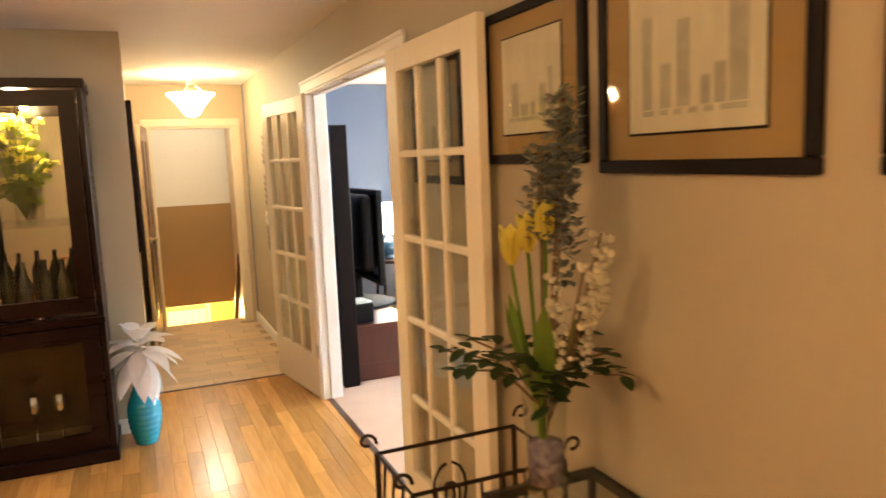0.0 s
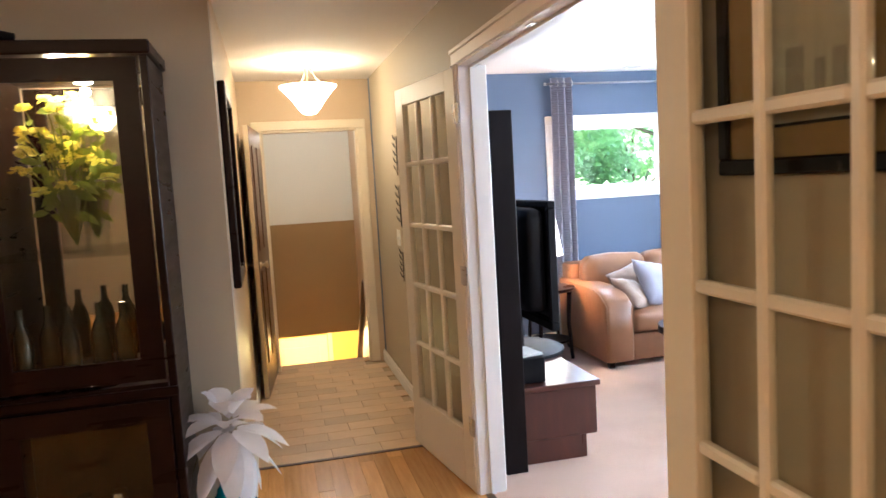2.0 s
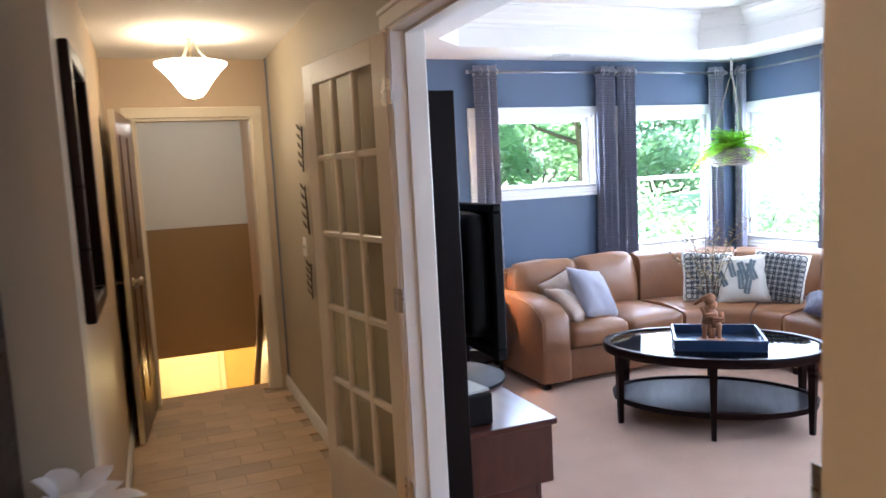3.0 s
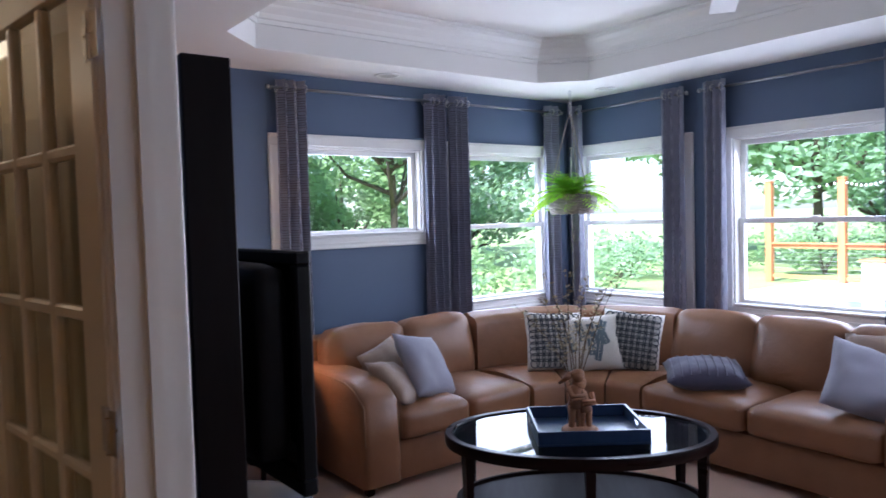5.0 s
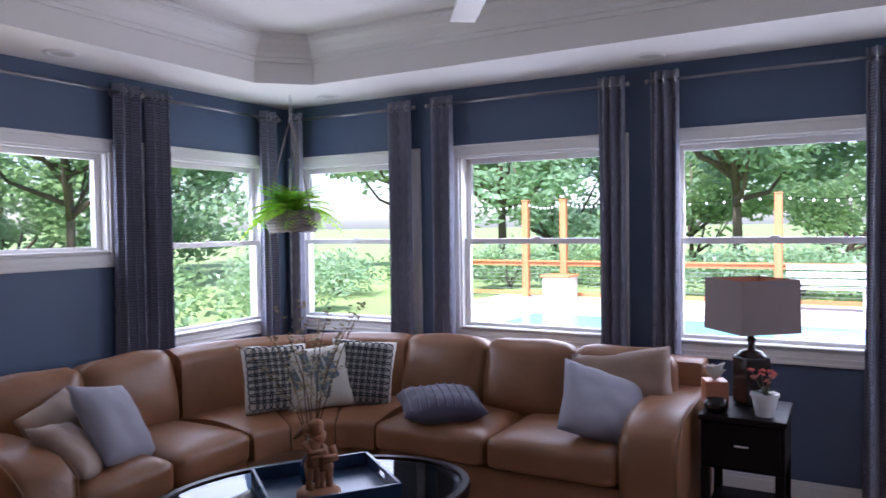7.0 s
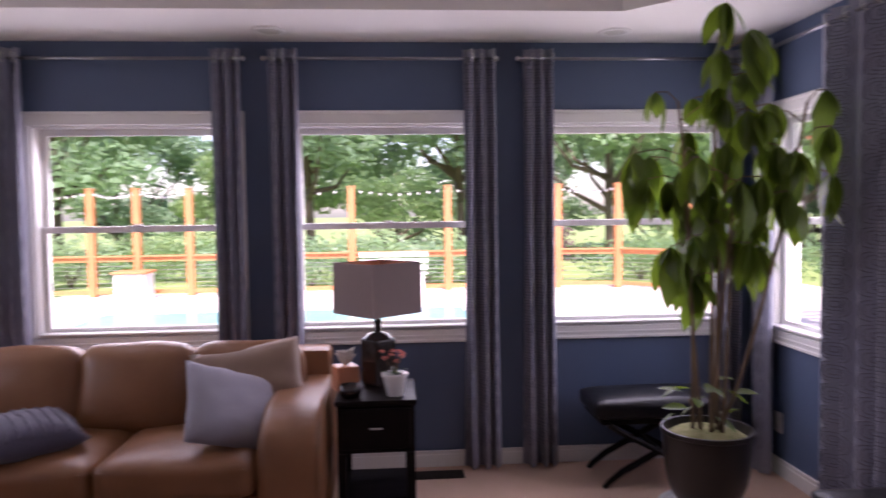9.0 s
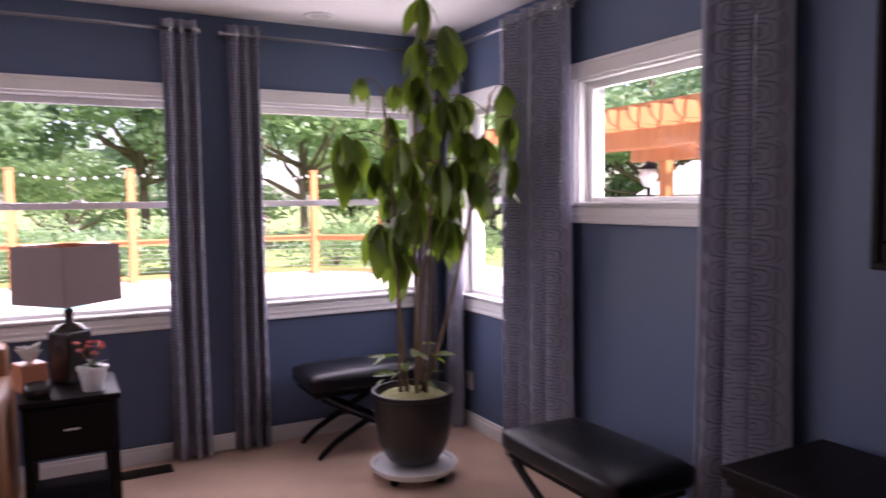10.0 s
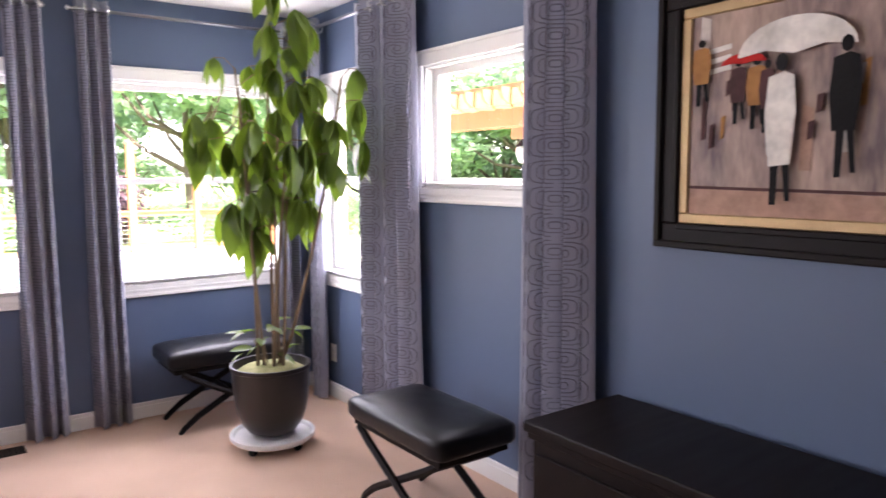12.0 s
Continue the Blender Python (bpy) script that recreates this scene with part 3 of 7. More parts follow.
def sofa_arm(sofa, x0, x1, y0, y1, front, zt, swap=False):
    """A sloping arm in the (depth, height) plane: high at the back, rolled down at the front."""
    n = 18
    bm = bmesh.new()
    prof = []
    for i in range(n + 1):
        s = i / n
        prof.append((y1 + (y0 - y1) * s, zt - 0.02 * s - 0.10 * max(0, (s - 0.72) / 0.28) ** 2.2))
    prof += [(y0 - 0.008, 0.30), (y0, 0.055), (y1, 0.055)]
    w = x1 - x0
    secs = [(0, 0.022), (0.018, 0.006), (0.04, 0), (w - 0.04, 0), (w - 0.018, 0.006), (w, 0.022)]
    cy, cz = (y0 + y1) / 2, 0.33
    rings = []
    for u, sh in secs:
        ring = []
        for a, z in prof:
            zz = z - sh if z > 0.2 else z
            aa = a + (sh if a < cy else 0)
            ring.append(bm.verts.new((aa, x0 + u, zz) if swap else (x0 + u, aa, zz)))
        rings.append(ring)
    m = len(prof)
    for a, b in zip(rings, rings[1:]):
        for i in range(m):
            bm.faces.new((a[i], a[(i + 1) % m], b[(i + 1) % m], b[i]))
    bm.faces.new(rings[0])
    bm.faces.new(rings[-1][::-1])
    part("arm", bm, LEATHER, sofa, smooth=50)
    pts = [((a, x0 + 0.006, z - 0.014) if swap else (x0 + 0.006, a, z - 0.014)) for a, z in prof[:n + 2]]
    pts2 = [((a, x1 - 0.006, z - 0.014) if swap else (x1 - 0.006, a, z - 0.014)) for a, z in prof[:n + 2]]
    welt(pts, sofa, 0.004)
    welt(pts2, sofa, 0.004)


def sofa():
    s = thing("sectional_sofa", at(0, 0), "tan leather curved corner sectional sofa with loose pillows", "sofa")
    NX0, NX1, NF, NB = 2.43, 3.42, 7.06, 8.0       # north run: seats from x to x, front and back
    EF, EB, EY0, EY1 = 3.88, 4.84, 5.22, 6.58      # east run
    # bases
    part("base", boxes((2.44, 3.42, NF + 0.02, NB, 0.05, 0.27), bevel=0.015, seg=2), LEATHER, s, smooth=40)
    part("base", boxes((EF + 0.02, EB, 5.2, 6.58, 0.05, 0.27), bevel=0.015, seg=2), LEATHER, s, smooth=40)
    cx, cy = 3.42, 6.58                            # turning centre of the corner
    part("base", arc_block(cx, cy, 0.50, 1.40, 0, 90, 0.05, 0.27, bulge=0), LEATHER, s, smooth=40)
    # seats, north run
    w = (NX1 - NX0) / 2
    for i in range(2):
        part("seat", soft(w - 0.006, 0.66, 0.17, 0.05, 0.035, 10, m=at(NX0 + w * (i + 0.5), NF + 0.31, 0.265), side=0.006, wave=0.006, seed=i), LEATHER, s, smooth=True)
        welt([(NX0 + w * i + 0.03 + (w - 0.06) * k / 8, NF - 0.012, 0.40 + 0.004 * math.sin(k)) for k in range(9)], s, 0.004)
    w = (EY1 - EY0) / 2
    for i in range(2):
        part("seat", soft(0.66, w - 0.006, 0.17, 0.05, 0.035, 10, m=at(EF + 0.31, EY0 + w * (i + 0.5), 0.265), side=0.006, wave=0.006, seed=4 + i), LEATHER, s, smooth=True)
        welt([(EF - 0.012, EY0 + w * i + 0.03 + (w - 0.06) * k / 8, 0.40 + 0.004 * math.sin(k)) for k in range(9)], s, 0.004)
    for a0, a1 in ((1, 29), (30, 60), (61, 89)):
        part("corner_seat", arc_block(cx, cy, 0.46, 1.12, a0, a1, 0.27, 0.425, bulge=0.035, rnd=0.045), LEATHER, s, smooth=60)
    # backs, leaning
    lean = 12
    n = 2
    w = (NX1 - NX0 + 0.10) / n
    for i in range(n):
        x = NX0 - 0.10 + w * (i + 0.5)
        part("back_cushion", soft(w - 0.004, 0.22, 0.44, 0.07, 0.02, 10, m=pose(x, NF + 0.60, 0.385, -lean, 0, 0), side=0.035, wave=0.012, seed=9 + i), LEATHER, s, smooth=True)
        welt([(x - w / 2 + 0.04 + (w - 0.08) * k / 8, NF + 0.715, 0.808 + 0.003 * math.sin(2 * k)) for k in range(9)], s, 0.004)
    backs = ((5.10, 5.63), (5.63, 6.18), (6.18, 6.74))
    for i, (ya, yb) in enumerate(backs):
        part("back_cushion", soft(yb - ya - 0.004, 0.22, 0.44, 0.07, 0.02, 10, m=pose(EF + 0.60, (ya + yb) / 2, 0.385, -lean, 0, -90), side=0.035, wave=0.012, seed=13 + i), LEATHER, s, smooth=True)
        welt([(EF + 0.715, ya + 0.04 + (yb - ya - 0.08) * k / 8, 0.808 + 0.003 * math.sin(2 * k)) for k in range(9)], s, 0.004)
    for a0, a1 in ((9, 44), (45, 88)):
        part("corner_back", arc_block(cx, cy, 1.04, 1.28, a0, a1, 0.40, 0.80, bulge=0.02, rnd=0.07), LEATHER, s, smooth=60)
    # outer back shells
    part("back_frame", boxes((2.24, 3.42, NB - 0.20, NB, 0.06, 0.76), bevel=0.03, seg=2), LEATHER, s, smooth=40)
    part("back_frame", boxes((EB - 0.20, EB, 4.96, 6.58, 0.06, 0.76), bevel=0.03, seg=2), LEATHER, s, smooth=40)
    part("back_frame", arc_block(cx, cy, 1.22, 1.42, 0, 90, 0.06, 0.77, bulge=0), LEATHER, s, smooth=60)
    sofa_arm(s, 2.20, 2.44, NF, NB - 0.05, 0, 0.63)
    sofa_arm(s, 4.94, 5.21, EF, EB - 0.05, 0, 0.63, swap=True)
    for x, y in ((2.26, 7.12), (2.26, 7.9), (3.4, 7.12), (3.94, 5.0), (4.75, 5.0), (3.94, 6.5), (4.35, 7.5)):
        part("foot", lathe([(0.028, 0), (0.04, 0.055)], 4, m=at(x, y, 0, 45)), ESPRESSO, s)
    return s


sofa()

LILAC = mat("lilac_grey_fabric", (0.29, 0.275, 0.325), (0.245, 0.235, 0.28), rough=0.9, scale=4, fine=400, bump=0.35, bump_scale=380, sheen=0.3)
PURPLE = mat("dusky_purple_fabric", (0.075, 0.066, 0.105), (0.058, 0.052, 0.085), rough=0.85, scale=4, fine=300, bump=0.3, sheen=0.3)
TANFAB = mat("tan_shimmer_fabric", (0.30, 0.20, 0.14), (0.24, 0.155, 0.105), rough=0.55, scale=4, fine=300, bump=0.3, sheen=0.3)
WHITEFAB = mat("ivory_fabric", (0.68, 0.65, 0.58), (0.60, 0.57, 0.50), rough=0.9, scale=4, fine=400, bump=0.3)
INKFAB = mat("charcoal_print", (0.07, 0.08, 0.09), rough=0.9, fine=300)
TEALFAB = mat("grey_teal_print", (0.16, 0.20, 0.22), rough=0.9, fine=300)


def throw_pillow(m, w, h, t, material, label, seed=0, stripes=0, motif=""):
    p = thing("throw_pillow", m, label, "pillow", "throw pillows")
    c = part("cover", pillow(w, h, t, seed=seed), material, p, smooth=True)

    def th(u, v):
        u, v = max(-0.99, min(0.99, u)), max(-0.99, min(0.99, v))
        return t / 2 * ((1 - abs(u) ** 2.6) * (1 - abs(v) ** 2.6)) ** 0.5 + 0.004 + 0.012 * noise.noise(Vector((u * 2.2 + seed, v * 2.2, -1))) * -1

    def on(u, v, out=0.0):
        return Vector((u * w / 2 * 0.97, -th(u, v) - out, v * h / 2 * 0.97))

    if motif == "circles":
        bm = bmesh.new()
        for i in range(9):
            for j in range(9):
                u, v = -0.80 + 0.20 * i, -0.80 + 0.20 * j
                tube([on(u + 0.14 * math.cos(a * math.pi / 5), v + 0.14 * math.sin(a * math.pi / 5)) for a in range(10)], 0.0042, 4, bm, closed=True)
        tagged(part("circle_print", bm, INKFAB, p, "interlocking charcoal ring print"), kind="stuff")
    if motif == "leaves":
        rnd = random.Random(seed)
        bm = bmesh.new()
        for s in range(7):
            u, v, a = rnd.uniform(-0.6, 0.6), rnd.uniform(-0.8, 0.0), rnd.uniform(1.0, 2.1)
            for k in range(8):
                u, v = u + 0.07 * math.cos(a), v + 0.1 * math.sin(a)
                if max(abs(u), abs(v)) > 0.8:
                    break
                for sd in (-1, 1):
                    b = a + sd * 0.9
                    q = (max(-0.88, min(0.88, u + 0.16 * math.cos(b))), max(-0.88, min(0.88, v + 0.16 * math.sin(b))))
                    leaf_mesh(bm, on(u, v, 0.003), on(*q, 0.003), 0.022, (0, -1, 0), 0.0, 0, 3)
        tagged(part("leaf_print", bm, TEALFAB, p, "grey teal leaf print"), kind="stuff")
    if stripes:
        bm = bmesh.new()
        for i in range(stripes):
            u = -0.86 + 1.72 * i / (stripes - 1)
            tube([on(u, -0.92 + 1.84 * k / 10) for k in range(11)], 0.005, 5, bm)
        tagged(part("ribbing", bm, material, p), kind="stuff")
    return p


throw_pillow(pose(2.56, 7.27, 0.54, -50, 12, 34), 0.38, 0.34, 0.13, TANFAB, "shimmering tan throw pillow leaning in the sofa corner", 1)
throw_pillow(pose(2.62, 7.46, 0.585, -30, -10, 24), 0.38, 0.32, 0.12, TANFAB, "rumpled tan fabric throw pillow against the sofa arm", 2)
throw_pillow(pose(2.79, 7.31, 0.60, -34, 12, 20), 0.42, 0.42, 0.14, LILAC, "pale lilac grey throw pillow on the leather sofa", 3)
throw_pillow(pose(3.80, 7.22, 0.63, -20, 3, -28), 0.40, 0.40, 0.13, WHITEFAB, "ivory throw pillow with charcoal ring pattern", 4, motif="circles")
throw_pillow(pose(3.96, 7.03, 0.62, -22, -4, -45), 0.40, 0.38, 0.13, WHITEFAB, "ivory throw pillow with grey teal leaf print", 5, motif="leaves")
throw_pillow(pose(4.15, 6.86, 0.63, -20, 5, -62), 0.40, 0.40, 0.13, WHITEFAB, "ivory throw pillow with charcoal ring pattern", 6, motif="circles")
throw_pillow(pose(4.10, 6.28, 0.515, -86, 0, -50), 0.46, 0.44, 0.17, PURPLE, "ribbed dusky purple pillow lying flat on the seat", 7, stripes=9)
throw_pillow(pose(4.17, 5.37, 0.585, -48, 20, -60), 0.45, 0.45, 0.15, LILAC, "pale lilac grey throw pillow leaning on the arm", 8)
throw_pillow(pose(4.42, 5.34, 0.645, -22, -8, -84), 0.54, 0.38, 0.12, TANFAB, "shimmering tan pillow tucked behind a lilac one", 9)

# ---- oval coffee table ----
TABLE = pose(2.82, 6.12, 0, 0, 0, -41)
TGLASS = clear_glass("table_glass", (0.5, 0.53, 0.53))


def ellipse(a, b, n=48):
    return [(a * math.cos(2 * math.pi * i / n), b * math.sin(2 * math.pi * i / n)) for i in range(n)]


def oval_ring(rows, bm=None, n=64):
    """A moulding round an ellipse: (a, b, z) a ring, closed to itself."""
    bm = bm or bmesh.new()
    rings = [[bm.verts.new((x, y, z)) for x, y in ellipse(a, b, n)] for a, b, z in rows]
    for p, q in zip(rings, rings[1:] + rings[:1]):
        for i in range(n):
            bm.faces.new((p[i], p[(i + 1) % n], q[(i + 1) % n], q[i]))
    return bm


def oval_slab(a, b, z0, z1, n=64):
    bm = bmesh.new()
    lo = [bm.verts.new((x, y, z0)) for x, y in ellipse(a, b, n)]
    hi = [bm.verts.new((x, y, z1)) for x, y in ellipse(a, b, n)]
    for i in range(n):
        bm.faces.new((lo[i], lo[(i + 1) % n], hi[(i + 1) % n], hi[i]))
    bm.faces.new(lo[::-1])
    bm.faces.new(hi)
    return bm


def coffee_table():
    t = thing("coffee_table", TABLE, "oval dark wood coffee table with glass top and lower shelf", "coffee table")
    a, b = 0.63, 0.42
    part("rim", oval_ring([(a - 0.055, b - 0.055, 0.425), (a, b, 0.415), (a + 0.004, b + 0.004, 0.43), (a + 0.004, b + 0.004, 0.46), (a, b, 0.468), (a - 0.03, b - 0.03, 0.468), (a - 0.036, b - 0.036, 0.456), (a - 0.055, b - 0.055, 0.455)]), ESPRESSO, t, smooth=35)
    part("glass_top", oval_slab(a - 0.037, b - 0.037, 0.4555, 0.461), TGLASS, t, "inset clear glass top")
    part("under_top", oval_slab(a - 0.05, b - 0.05, 0.428, 0.438), ESPRESSO, t)
    part("lower_shelf", oval_slab(a - 0.06, b - 0.06, 0.12, 0.138), BLACKWOOD, t)
    part("shelf_rim", oval_ring([(a - 0.075, b - 0.075, 0.138), (a - 0.05, b - 0.05, 0.115), (a - 0.045, b - 0.045, 0.15), (a - 0.065, b - 0.065, 0.152)]), ESPRESSO, t, smooth=35)
    for k in range(6):
        an = math.pi / 6 + k * math.pi / 3
        x, y = (a - 0.03) * math.cos(an), (b - 0.03) * math.sin(an)
        bm = lathe([(0.019, 0), (0.022, 0.1), (0.031, 0.415)], 4, m=pose(x, y, 0, 0, 0, math.degrees(an) + 45))
        part("leg", bm, ESPRESSO, t)
    return t


coffee_table()
NAVY = mat("navy_lacquer", (0.020, 0.045, 0.105), (0.015, 0.035, 0.085), rough=0.35, scale=5, fine=60, stretch=(8, 1, 1), coat=0.2)
TERRA = mat("terracotta_clay", (0.36, 0.165, 0.075), (0.25, 0.11, 0.05), rough=0.75, scale=14, fine=90, bump=0.4, bump_scale=60)


def serving_tray():
    t = thing("serving_tray", TABLE @ at(0.03, 0.0, 0.462, 4), "navy blue square wooden serving tray with handle slots", "tray")
    w, d = 0.25, 0.22
    part("bottom", boxes((-w, w, -d, d, 0, 0.008)), NAVY, t)
    for y in (-d, d - 0.012):
        part("side", boxes((-w, w, y, y + 0.012, 0.008, 0.065), bevel=0.002), NAVY, t)
    for x in (-w, w - 0.012):
        bm = boxes((x, x + 0.012, -d + 0.012, -0.05, 0.008, 0.065), (x, x + 0.012, 0.05, d - 0.012, 0.008, 0.065), (x, x + 0.012, -0.05, 0.05, 0.008, 0.028), (x, x + 0.012, -0.05, 0.05, 0.05, 0.065))
        part("handle_side", bm, NAVY, t)


serving_tray()


def figurine():
    bm = lathe([(0.0, 0), (0.085, 0), (0.085, 0.02), (0.07, 0.03), (0.0, 0.032)], 20, cap=False)
    for dx, lean, hs in ((-0.022, 0.02, 1.0), (0.026, -0.03, 0.86)):
        for lx in (-0.018, 0.018):
            tube([(dx + lx, 0, 0.02), (dx + lx * 0.9, -0.005, 0.07 * hs), (dx + lx * 0.8, 0, 0.135 * hs)], [0.013, 0.015, 0.021], 8, bm)
        tube([(dx, 0, 0.12 * hs), (dx + lean * 0.3, 0, 0.17 * hs), (dx + lean * 0.6, 0.003, 0.215 * hs), (dx + lean * 0.7, 0, 0.232 * hs)], [0.033, 0.029, 0.031, 0.014], 10, bm)
        tube([(dx - 0.03, 0, 0.215 * hs), (dx - 0.02, -0.038, 0.18 * hs), (dx + 0.035, -0.042, 0.185 * hs)], [0.012, 0.011, 0.009], 7, bm)
        tube([(dx + 0.03, 0, 0.215 * hs), (dx + 0.036, -0.035, 0.17 * hs), (dx - 0.02, -0.045, 0.165 * hs)], [0.012, 0.011, 0.009], 7, bm)
        r = bmesh.ops.create_icosphere(bm, subdivisions=2, radius=0.029)
        bmesh.ops.translate(bm, verts=r["verts"], vec=(dx + lean * 0.8, 0, 0.262 * hs))
        r = bmesh.ops.create_icosphere(bm, subdivisions=2, radius=0.031)
        bmesh.ops.transform(bm, matrix=Matrix.Translation((dx + lean * 0.8, 0.008, 0.272 * hs)) @ Matrix.Diagonal((1.1, 1, 0.9, 1)), verts=r["verts"])
    for k in range(3):
        tube([(-0.04, 0.01, 0.27), (-0.07 - 0.01 * k, 0.01 * k, 0.255 - 0.012 * k)], [0.018, 0.006], 6, bm)
    for v in bm.verts:
        v.co += 0.003 * noise.noise_vector(v.co * 40)
    ob = part("figurine", bm, TERRA, None, smooth=True)
    ob.matrix_basis = TABLE @ pose(0.0, -0.06, 0.471, 0, 0, 8)
    tagged(ob, "terracotta figurine of two embracing children on round base", "figurine")


figurine()
CREAMPETAL = mat("cream_blossom", (0.52, 0.45, 0.30), (0.40, 0.33, 0.20), rough=0.8, scale=20, vary=0.2, island=True)
TWIG = mat("dry_twig", (0.17, 0.10, 0.05), (0.10, 0.06, 0.03), rough=0.8, fine=100, bump=0.3)
TEALGLASS = mat("teal_glazed_glass", (0.01, 0.06, 0.12), (0.008, 0.04, 0.09), rough=0.08, rough_var=0.03, coat=0.6)


def blossom_vase():
    ob = thing("blossom_vase", TABLE @ at(0.0, 0.09, 0.471), "dark teal bottle vase of cream blossom branches", "vase")
    part("bottle", lathe([(0.0, 0.0), (0.042, 0.0), (0.05, 0.03), (0.046, 0.09), (0.022, 0.13), (0.018, 0.17), (0.022, 0.18)], 20, cap=False), TEALGLASS, ob, smooth=True)
    rnd = random.Random(5)
    for k in range(9):
        an = 2 * math.pi * k / 9 + rnd.uniform(-0.3, 0.3)
        sp = rnd.uniform(0.10, 0.30)
        hh = rnd.uniform(0.42, 0.66)
        pts = []
        for i in range(9):
            s = i / 8
            pts.append(Vector((sp * s ** 1.5 * math.cos(an) + 0.012 * math.sin(5 * s + k), sp * s ** 1.5 * math.sin(an), 0.12 + hh * s)))
        br = part("branch", tube(pts, [0.0035 - 0.0025 * i / 8 for i in range(9)], 5), TWIG, ob)
        bm = bmesh.new()
        for i in range(30):
            s = rnd.uniform(0.35, 1)
            p = pts[0].lerp(pts[-1], 0) if s < 0 else pts[min(7, int(s * 8))].lerp(pts[min(8, int(s * 8) + 1)], s * 8 - int(s * 8))
            c = p + Vector((rnd.uniform(-1, 1), rnd.uniform(-1, 1), rnd.uniform(-0.5, 1))) * 0.022
            for q in range(4):
                a2 = rnd.uniform(0, 6.28)
                leaf_mesh(bm, c, c + Vector((math.cos(a2), math.sin(a2), rnd.uniform(0, 0.9))) * rnd.uniform(0.012, 0.02), 0.012, (0, 0, 1), 0.3, 0, 2)
        part("blossoms", bm, CREAMPETAL, br)


blossom_vase()

# ---- curtains ----


def curtain(m, x0, x1, folds, label, z0=0.012, z1=2.385, motif=True, flare=1.15):
    """A grommet curtain panel hanging in folds along local x, folds in local y."""
    ob = thing("curtain", m, label, "curtain", "grey grommet curtains")
    n, rows = folds * 12, 14
    bm = bmesh.new()
    g = []
    cx = (x0 + x1) / 2

    def pt(s, z, off=0.0):
        tz = (z1 - z) / (z1 - z0)
        w = (x1 - x0) * (1 + (flare - 1) * tz)
        x = cx + (s - 0.5) * w
        ph = 2 * math.pi * folds * s
        amp = (0.034 if x1 - x0 < 0.21 else 0.026) + 0.012 * tz
        return Vector((x + 0.010 * math.sin(2 * ph + 1.3 * tz) + 0.006 * math.sin(3 * tz + 9 * s), amp * math.sin(ph + 0.35 * tz * math.sin(5 * s + x0)) - off, z))

    for j in range(rows + 1):
        z = z1 + (z0 - z1) * j / rows
        g.append([bm.verts.new(pt(i / n, z)) for i in range(n + 1)])
    for j in range(rows):
        for i in range(n):
            bm.faces.new((g[j][i], g[j][i + 1], g[j + 1][i + 1], g[j + 1][i]))
    r = bmesh.ops.extrude_face_region(bm, geom=bm.faces[:])
    for v in r["geom"]:
        if isinstance(v, bmesh.types.BMVert):
            v.co.y += 0.003
    part("fabric", bm, CURTAIN, ob, smooth=True)
    # woven motif: nested rounded squares in a ladder, on the room side of the folds
    bm = bmesh.new()
    step = 0.105
    k = 0
    z = z1 - 0.10
    while z > z0 + 0.1:
        cols = max(folds, round((x1 - x0) * flare / 0.095))
        for c in range(cols):
            sc = (c + 0.5) / cols
            hw = 0.40 / cols
            for q in (1.0, 0.66, 0.30):
                loop = []
                for a in range(12):
                    an = 2 * math.pi * (a + 0.5) / 12
                    ca, sa = math.cos(an), math.sin(an)
                    ca, sa = math.copysign(abs(ca) ** 0.55, ca), math.copysign(abs(sa) ** 0.55, sa)
                    loop.append(pt(sc + ca * hw * q, z + sa * step * 0.43 * q, 0.003))
                tube(loop, 0.0028, 4, bm, closed=True)
        z -= step
    tagged(part("motif", bm, CURTAIN_TRIM, ob, "darker woven nested squares"), kind="stuff")
    for c in range(folds * 2):
        s = (c + 0.5) / (folds * 2)
        p = pt(s, z1 - 0.055)
        bm = bmesh.new()
        tube([p + Vector((0, 0.024 * math.cos(a * math.pi / 6), 0.024 * math.sin(a * math.pi / 6))) for a in range(12)], 0.004, 5, bm, closed=True)
        part("grommet", bm, STEEL, ob)
    return ob


def curtain_rod(m, x0, x1, z=2.332):
    ob = thing("curtain_rod", m, "thin brushed steel curtain rod above the window", "curtain rod", "curtain rods")
    part("pole", tube([(x0, 0, z), (x1, 0, z)], 0.0095, 10), DARKSTEEL, ob, smooth=True)
    for x in (x0 + 0.04, x1 - 0.04):
        part("bracket", tube([(x, 0, z), (x, 0.07, z), (x, 0.07, z + 0.02)], 0.006, 6), STEEL, ob)
    for x in (x0, x1):
        part("finial", lathe([(0.0, -0.012), (0.014, -0.006), (0.014, 0.006), (0.0, 0.012)], 10, cap=False, m=pose(x, 0, z, 0, 90, 0)), STEEL, ob)


CE, CN, CS = EAST @ at(0, -0.075), NORTH @ at(0, -0.075), SOUTH @ at(0, -0.075)
for m, x0, x1, f in ((CE, -7.12, -6.93, 3), (CE, -6.77, -6.60, 3), (CE, -5.60, -5.44, 3), (CE, -5.29, -5.13, 3), (CE, -4.21, -4.03, 3), (CE, -3.87, -3.70, 3), (CE, -2.74, -2.60, 2), (CE, -8.02, -7.90, 2),
                     (CN, 2.23, 2.43, 3), (CN, 3.38, 3.55, 3), (CN, 3.60, 3.76, 3), (CN, 4.60, 4.74, 2),
                     (CS, -4.72, -4.60, 2), (CS, -4.14, -3.88, 2), (CS, -3.87, -3.54, 3), (CS, -2.75, -2.37, 4)):
    curtain(m, x0, x1, f, "floor-length grey curtain panel woven with nested squares")
